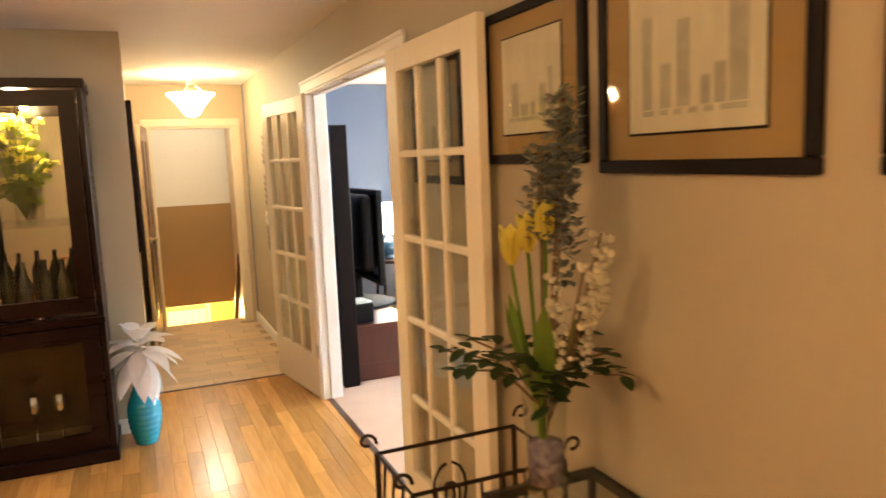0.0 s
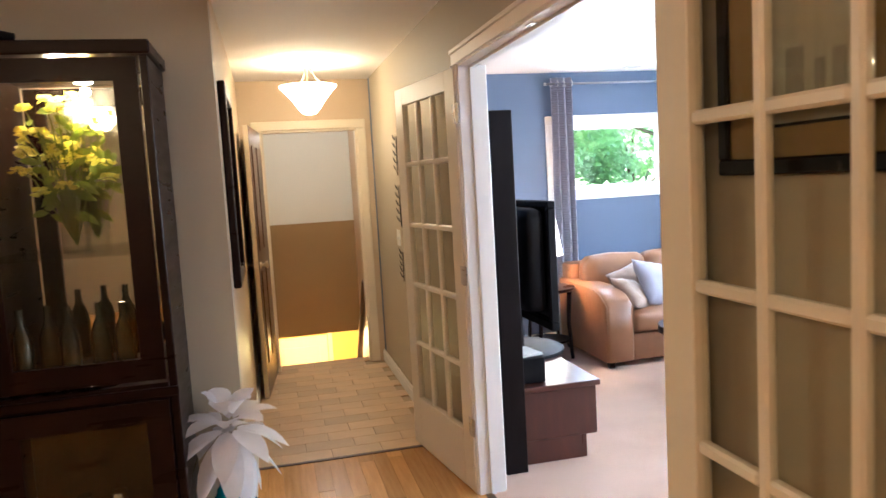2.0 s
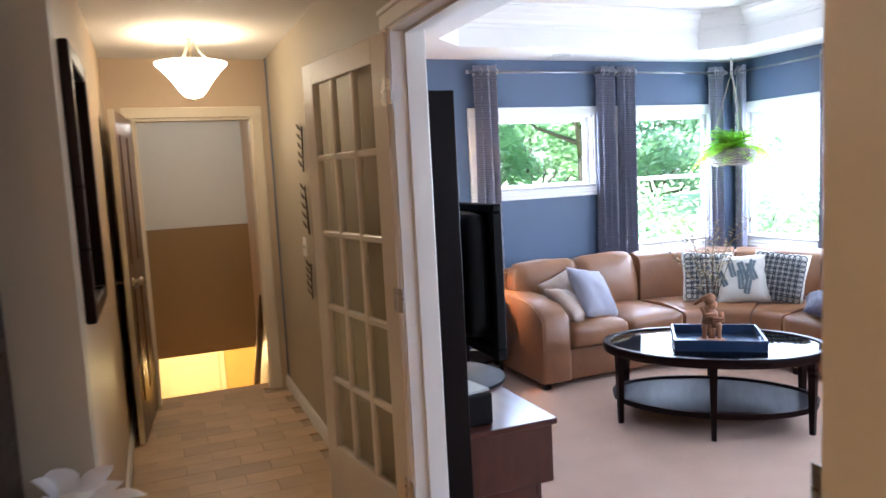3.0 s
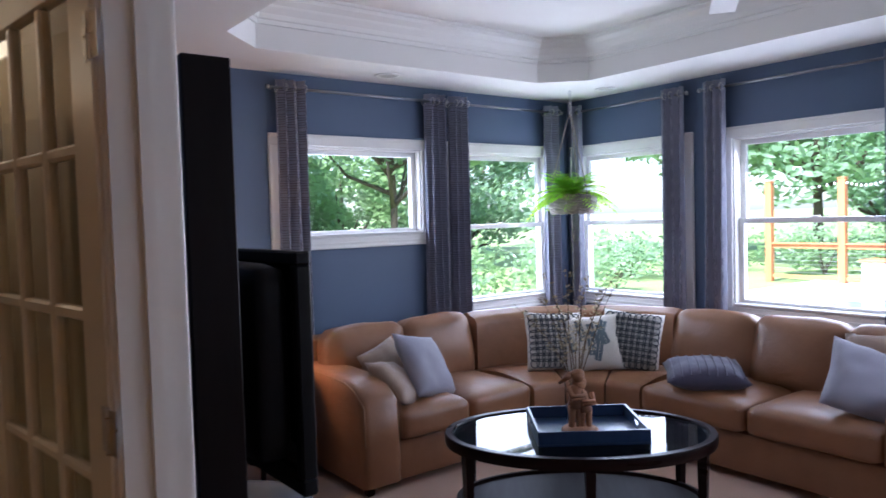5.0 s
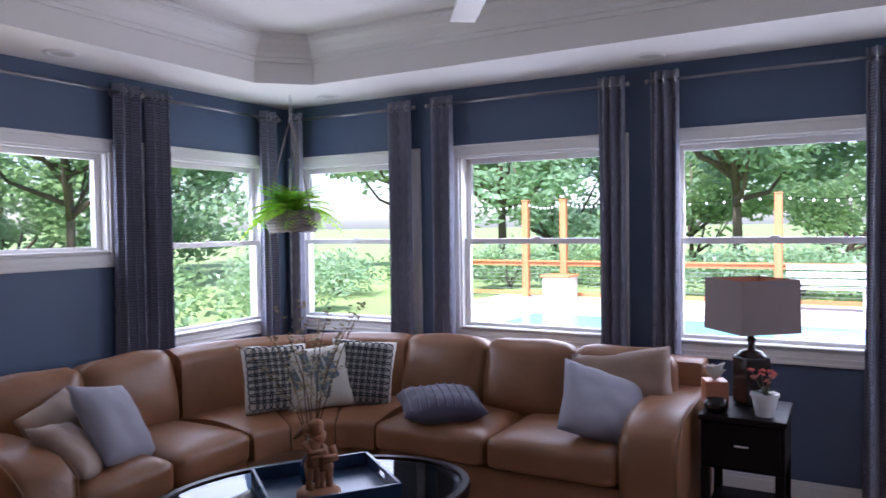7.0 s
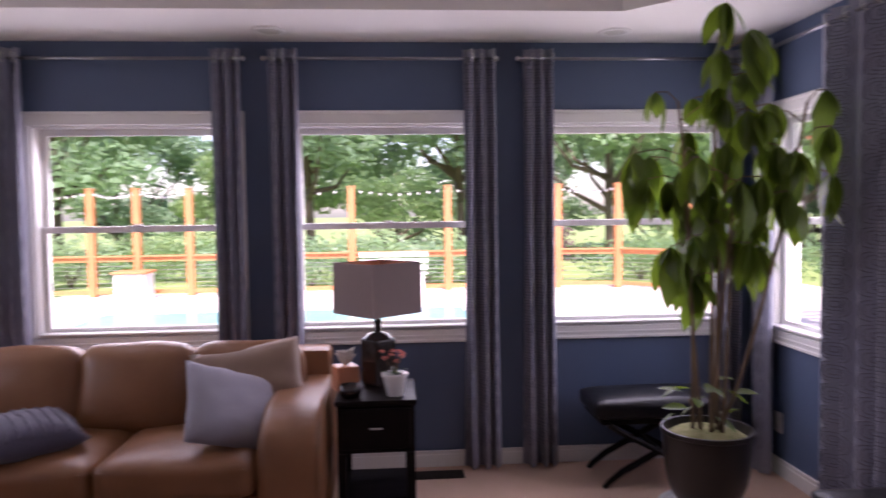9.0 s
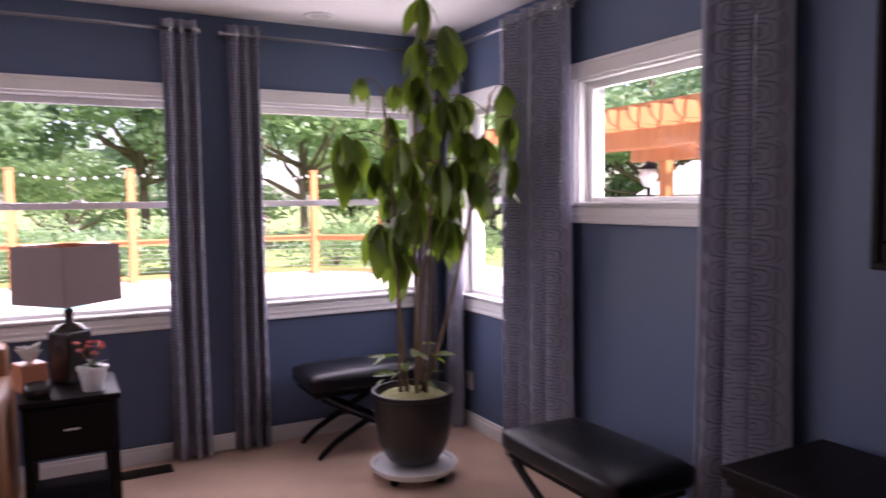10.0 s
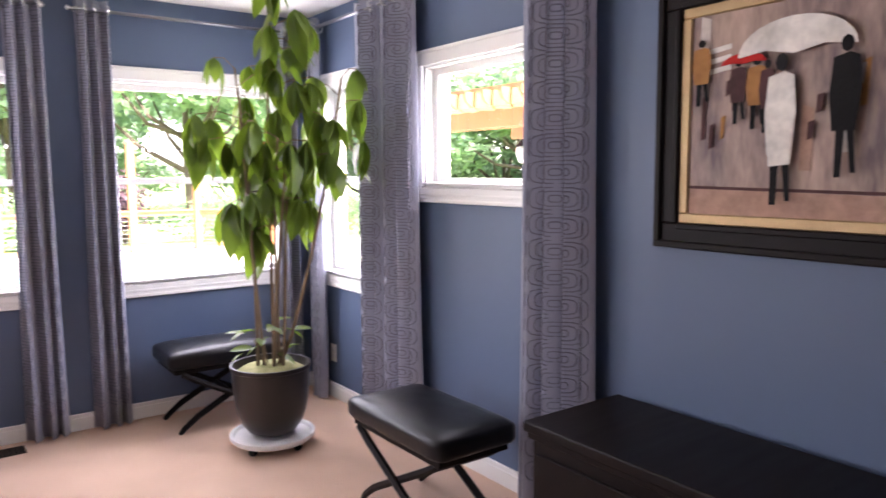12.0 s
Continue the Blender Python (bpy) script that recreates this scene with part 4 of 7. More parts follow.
for m, x0, x1 in ((CE, -8.02, -6.90), (CE, -6.80, -5.42), (CE, -5.31, -4.02), (CE, -3.90, -2.58), (CN, 2.18, 3.57), (CN, 3.58, 4.80), (CS, -4.80, -3.68), (CS, -3.64, -2.34)):
    curtain_rod(m, x0, x1)

# ---- entertainment unit ----


def media_console():
    c = thing("media_console", at(0, 0), "low mahogany media console with tall end tower", "media console")
    part("body", boxes((0.80, 1.385, 5.555, 7.30, 0.13, 0.40), bevel=0.003), MAHOG, c)
    part("plinth", boxes((0.82, 1.325, 5.565, 7.25, 0.0, 0.13), bevel=0.003), MAHOG, c)
    part("top", boxes((0.79, 1.405, 5.537, 7.32, 0.40, 0.43), bevel=0.004), MAHOG, c)
    part("tower", boxes((0.833, 0.95, 5.48, 5.535, 0.0, 1.88), bevel=0.003), BLACKWOOD, c, "tall black end tower panel")
    part("back_panel", boxes((0.80, 0.825, 5.585, 7.30, 0.43, 1.5)), BLACKWOOD, c)
    for i in range(3):
        y = 5.62 + i * 0.56
        d = part("drawer", boxes((1.383, 1.397, y, y + 0.54, 0.15, 0.39), bevel=0.003), MAHOG, c)
        part("handle", tube([(1.397, y + 0.2, 0.3), (1.417, y + 0.2, 0.3), (1.417, y + 0.34, 0.3), (1.397, y + 0.34, 0.3)], 0.005, 6), STEEL, d)


media_console()


def television():
    t = thing("television", pose(1.215, 6.34, 0.431, 0, 0, 0.5), "thick black flat-screen television on a swivel stand", "television")
    part("back_shell", soft(0.13, 1.10, 0.60, 0.05, 0.0, 8, m=at(-0.055, 0, 0.335)), BLACKPLASTIC, t, smooth=True)
    part("bezel", boxes((0.0, 0.05, -0.60, 0.60, 0.24, 0.29), (0.0, 0.05, -0.60, 0.60, 0.93, 0.97), (0.0, 0.05, -0.60, -0.555, 0.29, 0.93), (0.0, 0.05, 0.555, 0.60, 0.29, 0.93), bevel=0.006), BLACKPLASTIC, t)
    part("screen", boxes((0.03, 0.04, -0.556, 0.556, 0.29, 0.93)), SCREEN, t)
    part("neck", boxes((-0.05, 0.01, -0.12, 0.12, 0.03, 0.4), bevel=0.01), BLACKPLASTIC, t)
    part("base", lathe([(0.30, 0.0), (0.30, 0.018), (0.27, 0.03), (0.0, 0.034)], 28, cap=False), BLACKPLASTIC, t, smooth=40)


television()
bx = thing("cable_box", at(0.98, 5.73, 0.431), "small dark cable box stacked under papers", "electronics")
part("case", boxes((-0.12, 0.14, -0.12, 0.10, 0, 0.14), bevel=0.006), BLACKPLASTIC, bx)
PAPER = mat("white_paper", (0.75, 0.74, 0.70), (0.68, 0.67, 0.63), rough=0.8, fine=60)
pp = thing("paper_stack", at(0.99, 5.72, 0.572, 10), "loose stack of white papers on the cable box", "papers")
for i in range(3):
    part("sheet", boxes((-0.10 + 0.01 * i, 0.12, -0.09, 0.08 + 0.008 * i, 0.004 * i, 0.004 * i + 0.003)), PAPER, pp)

SHADEWHITE = mat("white_lamp_shade", (0.80, 0.78, 0.72), rough=0.8, fine=250, emit=(1.0, 0.86, 0.66), power=0.6)
tb = thing("end_table", at(1.97, 7.66), "round dark wood end table beside the sofa", "end table")
part("tabletop", lathe([(0.0, 0.57), (0.215, 0.57), (0.225, 0.58), (0.225, 0.598), (0.215, 0.60), (0.0, 0.60)], 28, cap=False), ESPRESSO, tb, smooth=35)
part("lower_shelf", lathe([(0.0, 0.14), (0.17, 0.14), (0.17, 0.16), (0.0, 0.16)], 24, cap=False), ESPRESSO, tb)
for k in range(4):
    a = math.pi / 4 + k * math.pi / 2
    part("leg", tube([(0.20 * math.cos(a), 0.20 * math.sin(a), 0), (0.175 * math.cos(a), 0.175 * math.sin(a), 0.3), (0.19 * math.cos(a), 0.19 * math.sin(a), 0.57)], [0.014, 0.016, 0.02], 6), ESPRESSO, tb)
lp = thing("table_lamp", at(1.95, 7.66, 0.60), "teal glass table lamp with white tapered shade", "lamp")
part("base", lathe([(0.0, 0), (0.07, 0), (0.07, 0.015), (0.05, 0.02), (0.085, 0.07), (0.09, 0.12), (0.06, 0.19), (0.02, 0.24), (0.012, 0.30)], 24, cap=False), TEALGLASS, lp, smooth=True)
part("shade", lathe([(0.155, 0.27), (0.105, 0.58), (0.102, 0.58), (0.152, 0.27)], 28, cap=False), SHADEWHITE, lp, smooth=40)

# ---- chest, benches ----


def chest():
    c = thing("low_chest", at(0, 0), "long black wooden chest below the painting", "chest")
    part("body", boxes((0.90, 2.225, 2.56, 3.005, 0.06, 0.58), bevel=0.004), BLACKWOOD, c)
    part("top", boxes((0.88, 2.25, 2.55, 3.03, 0.583, 0.62), bevel=0.006, seg=2), BLACKWOOD, c)
    part("top_moulding", boxes((0.885, 2.24, 2.555, 3.02, 0.56, 0.583), bevel=0.004), BLACKWOOD, c)
    part("plinth", boxes((0.92, 2.205, 2.57, 2.99, 0.0, 0.06)), BLACKWOOD, c)
    for i in range(3):
        x = 0.93 + i * 0.43
        d = part("door", boxes((x, x + 0.415, 3.003, 3.017, 0.09, 0.515), bevel=0.004), BLACKWOOD, c)
        part("knob", lathe([(0.0, 0), (0.012, 0.004), (0.012, 0.016), (0.0, 0.02)], 10, cap=False, m=pose(x + 0.38, 3.017, 0.32, -90, 0, 0)), BRASS, d)


chest()


def cross_bench(m, label):
    """An X-frame bench with a padded seat along local x."""
    b = thing("x_bench", m, label, "bench", "black leather benches")
    part("seat", soft(0.70, 0.40, 0.10, 0.035, 0.02, 10, m=at(0, 0, 0.37), wave=0.004), BLACKLEATHER, b, smooth=True)
    part("seat_frame", boxes((-0.32, 0.32, -0.17, 0.17, 0.345, 0.372), bevel=0.004), BLACKWOOD, b)
    for y in (-0.155, 0.155):
        for s in (-1, 1):
            yy = y + 0.012 * s
            pts = [(-0.30 * s, yy, 0.0), (-0.275 * s, yy, 0.028), (-0.20 * s, yy, 0.085), (0, yy, 0.19), (0.20 * s, yy, 0.295), (0.28 * s, yy, 0.345)]
            part("leg", tube(pts, [0.013, 0.016, 0.018, 0.018, 0.018, 0.018], 6), BLACKWOOD, b)
    part("stretcher", tube([(0, -0.16, 0.19), (0, 0.16, 0.19)], 0.013, 8), BLACKWOOD, b)
    return b


cross_bench(at(2.925, 2.95), "black leather padded bench on crossed wooden legs")
cross_bench(at(4.66, 3.22, 0, 90), "black leather padded bench on crossed legs under the window")

# ---- living room: plant, painting, side table, ceiling ----
CANE = mat("brown_cane_bark", (0.20, 0.135, 0.075), (0.12, 0.08, 0.045), rough=0.8, scale=12, fine=90, bump=0.5)
BIGLEAF = leafy("dark_green_leaf", (0.085, 0.135, 0.016), (0.045, 0.085, 0.010))
FERN = leafy("bright_fern_leaf", (0.26, 0.50, 0.03), (0.16, 0.36, 0.02), island=True)
POTBROWN = mat("dark_brown_pot_glaze", (0.016, 0.011, 0.010), (0.011, 0.008, 0.007), rough=0.35, fine=150)
MOSS = mat("dry_moss", (0.34, 0.31, 0.15), (0.18, 0.19, 0.06), rough=1.0, scale=20, fine=120, bump=1.0, bump_scale=60)
SAUCER = mat("white_plastic", (0.72, 0.72, 0.72), (0.66, 0.66, 0.66), rough=0.35, fine=60)


def leaf_data(name, length, width, droop, fold, n=6):
    bm = bmesh.new()
    leaf_mesh(bm, (0, 0, 0), (length, 0, 0), width, (0, 0, 1), fold, droop, n)
    me = bpy.data.meshes.new(name)
    bm.to_mesh(me)
    bm.free()
    for p in me.polygons:
        p.use_smooth = True
    return me


def tall_plant():
    ob = thing("potted_plant", at(4.05, 3.17), "tall leafy umbrella plant with thin canes in brown pot", "plant")
    part("pot", lathe([(0.0, 0.086), (0.095, 0.086), (0.125, 0.10), (0.155, 0.14), (0.178, 0.20), (0.192, 0.28), (0.198, 0.36), (0.202, 0.43), (0.208, 0.435), (0.208, 0.455), (0.195, 0.455), (0.185, 0.41), (0.0, 0.41)], 36, cap=False), POTBROWN, ob, smooth=40)
    part("soil_moss", lathe([(0.188, 0.41), (0.15, 0.435), (0.07, 0.445), (0.0, 0.448)], 24, cap=False), MOSS, ob, "dry pale moss over the soil", smooth=True)
    rnd = random.Random(11)
    mats = []
    for i, (L, W, dr, fo) in enumerate(((0.20, 0.085, 0.25, 0.25), (0.23, 0.095, 0.45, 0.2), (0.17, 0.075, 0.15, 0.3), (0.25, 0.10, 0.6, 0.15))):
        me = leaf_data("leaf", L, W, dr, fo)
        me.materials.append(BIGLEAF)
        mats.append(me)

    def leaf(p, yaw, pitch, k=None, sc=1.0):
        o = new("leaf", mats[rnd.randrange(4) if k is None else k])
        o.parent = ob
        o.matrix_basis = Matrix.Translation(p) @ Euler((rnd.uniform(-0.5, 0.5), pitch, yaw)).to_matrix().to_4x4() @ Matrix.Diagonal((sc, sc, sc, 1))

    # each cane: foot, side lean and depth lean of its tip, tip height, bend; side runs along the window corner
    side, deep = Vector((-0.65, -0.76, 0)), Vector((0.76, -0.65, 0))
    for foot, lean, far, zt, bend, zlow in ((0.0, 0.05, 0.0, 2.26, 1.3, 1.25), (0.05, 0.40, -0.02, 1.92, 0.75, 1.42), (-0.05, -0.15, 0.05, 1.98, 1.5, 1.25), (0.02, 0.20, 0.10, 2.16, 1.5, 1.3),
                                            (-0.03, -0.07, -0.14, 1.72, 1.4, 1.2), (0.03, 0.12, -0.16, 1.62, 1.4, 1.15), (0.06, 0.10, 0.16, 1.5, 1.3, 1.2)):
        pts = []
        for i in range(9):
            s = i / 8
            pts.append(side * (foot + (lean - foot) * s ** bend + 0.012 * math.sin(4 * s + zt * 9)) + deep * (0.03 * math.sin(zt * 40) + far * s ** bend) + Vector((0, 0, 0.42 + (zt - 0.42) * s)))
        part("cane", tube(pts, [0.010 - 0.004 * i / 8 for i in range(9)], 7), CANE, ob, smooth=True)
        z = zt
        while z > zlow:
            s = (z - 0.42) / (zt - 0.42)
            i = min(7, int(s * 8))
            p = pts[i].lerp(pts[i + 1], s * 8 - i)
            yaw = rnd.uniform(0, 6.28)
            r = rnd.uniform(0.10, 0.27)
            e = p + Vector((math.cos(yaw) * r, math.sin(yaw) * r, rnd.uniform(0.0, 0.10)))
            part("stalk", tube([p, p.lerp(e, 0.5) + Vector((0, 0, 0.025)), e], 0.003, 5), CANE, ob)
            nl = rnd.randrange(5, 8)
            for k in range(nl):
                leaf(e, yaw + 6.28 * k / nl + rnd.uniform(-0.3, 0.3), rnd.uniform(0.75, 1.45), None, rnd.uniform(0.65, 1.0))
            z -= rnd.uniform(0.055, 0.11)
    for k in range(18):
        a = rnd.uniform(0, 6.28)
        r = rnd.uniform(0.03, 0.15)
        leaf(Vector((r * math.cos(a), r * math.sin(a), rnd.uniform(0.50, 0.72))), a + rnd.uniform(-0.6, 0.6), rnd.uniform(-0.3, 0.5), 2, rnd.uniform(0.45, 0.75))
    for k in range(6):
        a = k * math.pi / 3
        part("sprig", tube([(0.03 * math.cos(a), 0.03 * math.sin(a), 0.43), (0.08 * math.cos(a), 0.08 * math.sin(a), 0.56 + 0.02 * (k % 3))], 0.003, 5), CANE, ob)


tall_plant()
sd = thing("plant_caddy", at(4.05, 3.17), "round white plastic plant caddy on casters", "plant stand")
part("dish", lathe([(0.0, 0.05), (0.205, 0.05), (0.22, 0.065), (0.222, 0.084), (0.205, 0.084), (0.195, 0.07), (0.0, 0.068)], 36, cap=False), SAUCER, sd, smooth=40)
for k in range(4):
    a = k * math.pi / 2 + 0.5
    part("caster", lathe([(0.0, -0.012), (0.022, -0.012), (0.025, 0), (0.022, 0.012), (0.0, 0.012)], 12, cap=False, m=pose(0.16 * math.cos(a), 0.16 * math.sin(a), 0.026, 90, 0, 30 * k)), BLACKPLASTIC, sd)


def wall_painting():
    x0, x1, z0, z1, y = 0.99, 2.115, 1.185, 2.065, YS
    ob = thing("framed_painting", at(0, 0), "large street scene painting in a dark carved frame with gold liner", "painting")
    f = 0.085
    for a in ((x0, x1, z0, z0 + f), (x0, x1, z1 - f, z1), (x0, x0 + f, z0 + f, z1 - f), (x1 - f, x1, z0 + f, z1 - f)):
        bm = boxes((a[0], a[1], y, y + 0.03, a[2], a[3]), bevel=0.004)
        horiz = a[1] - a[0] > 0.5
        if horiz:
            outer = a[2] if a[2] == z0 else a[3] - 0.025
            box(bm, a[0], a[1], y + 0.028, y + 0.045, outer, outer + 0.025, 0.006, 2)
            inner = a[3] - 0.02 if a[2] == z0 else a[2]
            box(bm, a[0] + f, a[1] - f, y + 0.028, y + 0.036, inner, inner + 0.02, 0.004)
        else:
            outer = a[0] if a[0] == x0 else a[1] - 0.025
            box(bm, outer, outer + 0.025, y + 0.028, y + 0.045, z0 + 0.02, z1 - 0.02, 0.006, 2)
            inner = a[1] - 0.02 if a[0] == x0 else a[0]
            box(bm, inner, inner + 0.02, y + 0.028, y + 0.036, a[2], a[3], 0.004)
        part("frame_rail", bm, BLACKWOOD, ob)
    g = 0.035
    gx0, gx1, gz0, gz1 = x0 + f, x1 - f, z0 + f, z1 - f
    gold = mat("aged_gold_liner", (0.42, 0.29, 0.15), (0.30, 0.20, 0.10), rough=0.45, metal=0.5, fine=120)
    for a in ((gx0, gx1, gz0, gz0 + g), (gx0, gx1, gz1 - g, gz1), (gx0, gx0 + g, gz0 + g, gz1 - g), (gx1 - g, gx1, gz0 + g, gz1 - g)):
        part("liner", boxes((a[0], a[1], y + 0.004, y + 0.022, a[2], a[3]), bevel=0.004), gold, ob)
    cx0, cx1, cz0, cz1 = gx0 + g, gx1 - g, gz0 + g, gz1 - g
    canvas = mat("rainy_street_canvas", (0.46, 0.32, 0.25), (0.10, 0.055, 0.06), rough=0.5, scale=7, fine=30, stretch=(1.8, 1, 0.5), bump=0.15, bump_scale=200)
    c = part("canvas", boxes((cx0, cx1, y + 0.004, y + 0.012, cz0, cz1)), canvas, ob)
    w, h = cx1 - cx0, cz1 - cz0
    cols = {k: mat("oil_" + k, v, tuple(q * 0.6 for q in v), spec=0.12, rough=0.6, scale=12, fine=50, bump=0.2) for k, v in
            dict(white=(0.84, 0.80, 0.74), black=(0.006, 0.005, 0.006), red=(0.58, 0.025, 0.02), ochre=(0.42, 0.20, 0.07), plum=(0.10, 0.045, 0.045), rose=(0.48, 0.30, 0.23), pale=(0.60, 0.53, 0.48)).items()}
    layer = [0]

    def shape(kind, pts, col):
        layer[0] += 1
        bm = bmesh.new()
        d = y + 0.012 + 0.0004 * layer[0]
        vs = [bm.verts.new((cx1 - px * w, d, cz0 + pz * h)) for px, pz in pts]
        fc = bm.faces.new(vs)
        r = bmesh.ops.extrude_face_region(bm, geom=[fc])
        for v in r["geom"]:
            if isinstance(v, bmesh.types.BMVert):
                v.co.y -= 0.0015
        part(kind, bm, cols[col], c)

    def dome(cx, cz, rx, rz, col):
        pts = [(cx + rx * math.cos(math.pi * k / 14), cz + rz * math.sin(math.pi * k / 14)) for k in range(15)]
        pts += [(cx - rx * 0.5, cz + rz * 0.12), (cx, cz - rz * 0.05), (cx + rx * 0.5, cz + rz * 0.12)]
        shape("umbrella_shape", pts, col)

    def walker(cx, z0_, z1_, hw, col, legs="black"):
        hh = z1_ - z0_
        shape("leg_shape", [(cx - hw * 0.5, z0_), (cx - hw * 0.1, z0_), (cx + hw * 0.1, z0_ + hh * 0.5), (cx - hw * 0.5, z0_ + hh * 0.5)], legs)
        shape("leg_shape", [(cx + hw * 0.5, z0_ + 0.02), (cx + hw * 0.8, z0_ + 0.02), (cx + hw * 0.5, z0_ + hh * 0.5), (cx, z0_ + hh * 0.5)], legs)
        shape("coat_shape", [(cx - hw * 0.75, z0_ + hh * 0.33), (cx + hw * 0.7, z0_ + hh * 0.33), (cx + hw, z0_ + hh * 0.62), (cx + hw * 0.8, z0_ + hh * 0.85), (cx + hw * 0.2, z0_ + hh * 0.88), (cx - hw * 0.8, z0_ + hh * 0.85), (cx - hw, z0_ + hh * 0.6)], col)
        shape("head_shape", [(cx + hw * 0.4 * math.cos(a * 0.785), z0_ + hh * 0.94 + hh * 0.06 * math.sin(a * 0.785)) for a in range(8)], "black")

    shape("pavement_shape", [(0, 0), (1, 0), (1, 0.10), (0, 0.13)], "rose")
    shape("kerb_shape", [(0, 0.13), (1, 0.105), (1, 0.12), (0, 0.145)], "plum")
    for k, (a, b) in enumerate(((0.03, 0.70), (0.55, 0.30), (0.76, 0.36), (0.42, 0.22))):
        shape("reflection_shape", [(a, b), (a + 0.04, b), (a + 0.045, b + 0.28), (a + 0.005, b + 0.3)], ("pale", "pale", "plum", "rose")[k])
    for k in range(3):
        shape("awning_shape", [(0.05, 0.70 + 0.05 * k), (0.16, 0.72 + 0.05 * k), (0.16, 0.745 + 0.05 * k), (0.05, 0.725 + 0.05 * k)], "white")
    rs = random.Random(5)
    for k in range(26):
        a, b, ln = rs.uniform(0.02, 0.96), rs.uniform(0.18, 0.60), rs.uniform(0.08, 0.24)
        ww = rs.uniform(0.008, 0.028)
        shape("brush_stroke", [(a, b), (a + ww * 0.7, b + 0.01), (a + ww, b + ln), (a + 0.003, b + ln * 0.93)], rs.choice(("plum", "plum", "rose", "pale", "ochre")))
    walker(0.05, 0.55, 0.88, 0.04, "ochre")
    walker(0.20, 0.45, 0.76, 0.035, "plum")
    walker(0.27, 0.42, 0.76, 0.04, "ochre")
    walker(0.31, 0.40, 0.74, 0.03, "plum")
    dome(0.22, 0.735, 0.085, 0.05, "red")
    walker(0.36, 0.06, 0.76, 0.055, "white")
    shape("dress_shape", [(0.325, 0.24), (0.40, 0.25), (0.415, 0.5), (0.40, 0.64), (0.33, 0.64), (0.315, 0.5)], "white")
    dome(0.40, 0.76, 0.20, 0.16, "white")
    walker(0.57, 0.19, 0.80, 0.05, "black")
    walker(0.84, 0.16, 0.86, 0.06, "black")
    dome(0.90, 0.84, 0.12, 0.12, "red")
    return ob


wall_painting()
ORANGE = leafy("red_orange_petal", (0.55, 0.07, 0.02), (0.35, 0.03, 0.01), vary=0.2, island=True)
IVORYP = leafy("ivory_petal", (0.62, 0.50, 0.38), (0.5, 0.36, 0.25), vary=0.1, island=True)
DARKLEAF = leafy("blackish_green_leaf", (0.020, 0.045, 0.012), (0.012, 0.028, 0.008), vary=0.2, island=True)


def rose(bm, c, r, rnd, n=16):
    for k in range(n):
        a, t = rnd.uniform(0, 6.28), k / n
        d = Vector((math.cos(a), math.sin(a), 1.2 - 1.6 * t)).normalized()
        leaf_mesh(bm, c + d * r * 0.15, c + d * r * (0.55 + 0.5 * t), r * 0.9, Vector((-d.y, d.x, 0.3)).cross(d), 0.35, 0, 4)


def chest_flowers():
    ob = thing("flower_arrangement", at(1.04, 2.80, 0.621), "red orange and ivory silk flowers in a slim black vase", "flowers")
    part("vase", lathe([(0.0, 0), (0.055, 0), (0.06, 0.02), (0.045, 0.12), (0.035, 0.25), (0.045, 0.29)], 20, cap=False), BLACKPLASTIC, ob, smooth=True)
    rnd = random.Random(21)
    for k in range(14):
        a = 2 * math.pi * k / 14
        r = rnd.uniform(0.05, 0.17)
        tip = Vector((r * math.cos(a), r * math.sin(a), rnd.uniform(0.42, 0.70)))
        st = part("stem", tube([(0, 0, 0.2), tip * 0.6 + Vector((0, 0, 0.12)), tip], 0.0035, 5), CANE, ob)
        bm = bmesh.new()
        rose(bm, tip, rnd.uniform(0.045, 0.06), rnd)
        part("blossom", bm, ORANGE if k % 3 else IVORYP, st)
    for k in range(64):
        a = rnd.uniform(0, 6.28)
        b = Vector((0.07 * math.cos(a), 0.07 * math.sin(a), rnd.uniform(0.40, 0.66)))
        d = Vector((math.cos(a), math.sin(a), rnd.uniform(-0.4, 0.4)))
        bm = bmesh.new()
        leaf_mesh(bm, b, b + d * rnd.uniform(0.08, 0.15), rnd.uniform(0.035, 0.05), (0, 0, 1), 0.2, 0.2, 4)
        part("leaf", bm, DARKLEAF, ob)


chest_flowers()


def side_table():
    t = thing("side_table", at(0, 0), "black wooden side table with drawer and lower shelf", "side table")
    x0, x1, y0, y1 = 4.13, 4.55, 4.53, 4.89
    part("tabletop", boxes((x0 - 0.01, x1 + 0.01, y0 - 0.01, y1 + 0.01, 0.585, 0.61), bevel=0.004), BLACKWOOD, t)
    part("carcass", boxes((x0 + 0.012, x1, y0, y1, 0.36, 0.585)), BLACKWOOD, t)
    d = part("drawer", boxes((x0 - 0.004, x0 + 0.012, y0 + 0.02, y1 - 0.02, 0.38, 0.57), bevel=0.004), BLACKWOOD, t)
    part("pull", boxes((x0 - 0.014, x0 - 0.004, 4.68, 4.74, 0.475, 0.483), bevel=0.002), STEEL, d)
    part("lower_shelf", boxes((x0 + 0.01, x1 - 0.01, y0 + 0.01, y1 - 0.01, 0.12, 0.145), bevel=0.003), BLACKWOOD, t)
    for x in (x0, x1 - 0.04):
        for y in (y0, y1 - 0.04):
            part("leg", boxes((x, x + 0.04, y, y + 0.04, 0.0, 0.36), bevel=0.003), BLACKWOOD, t)


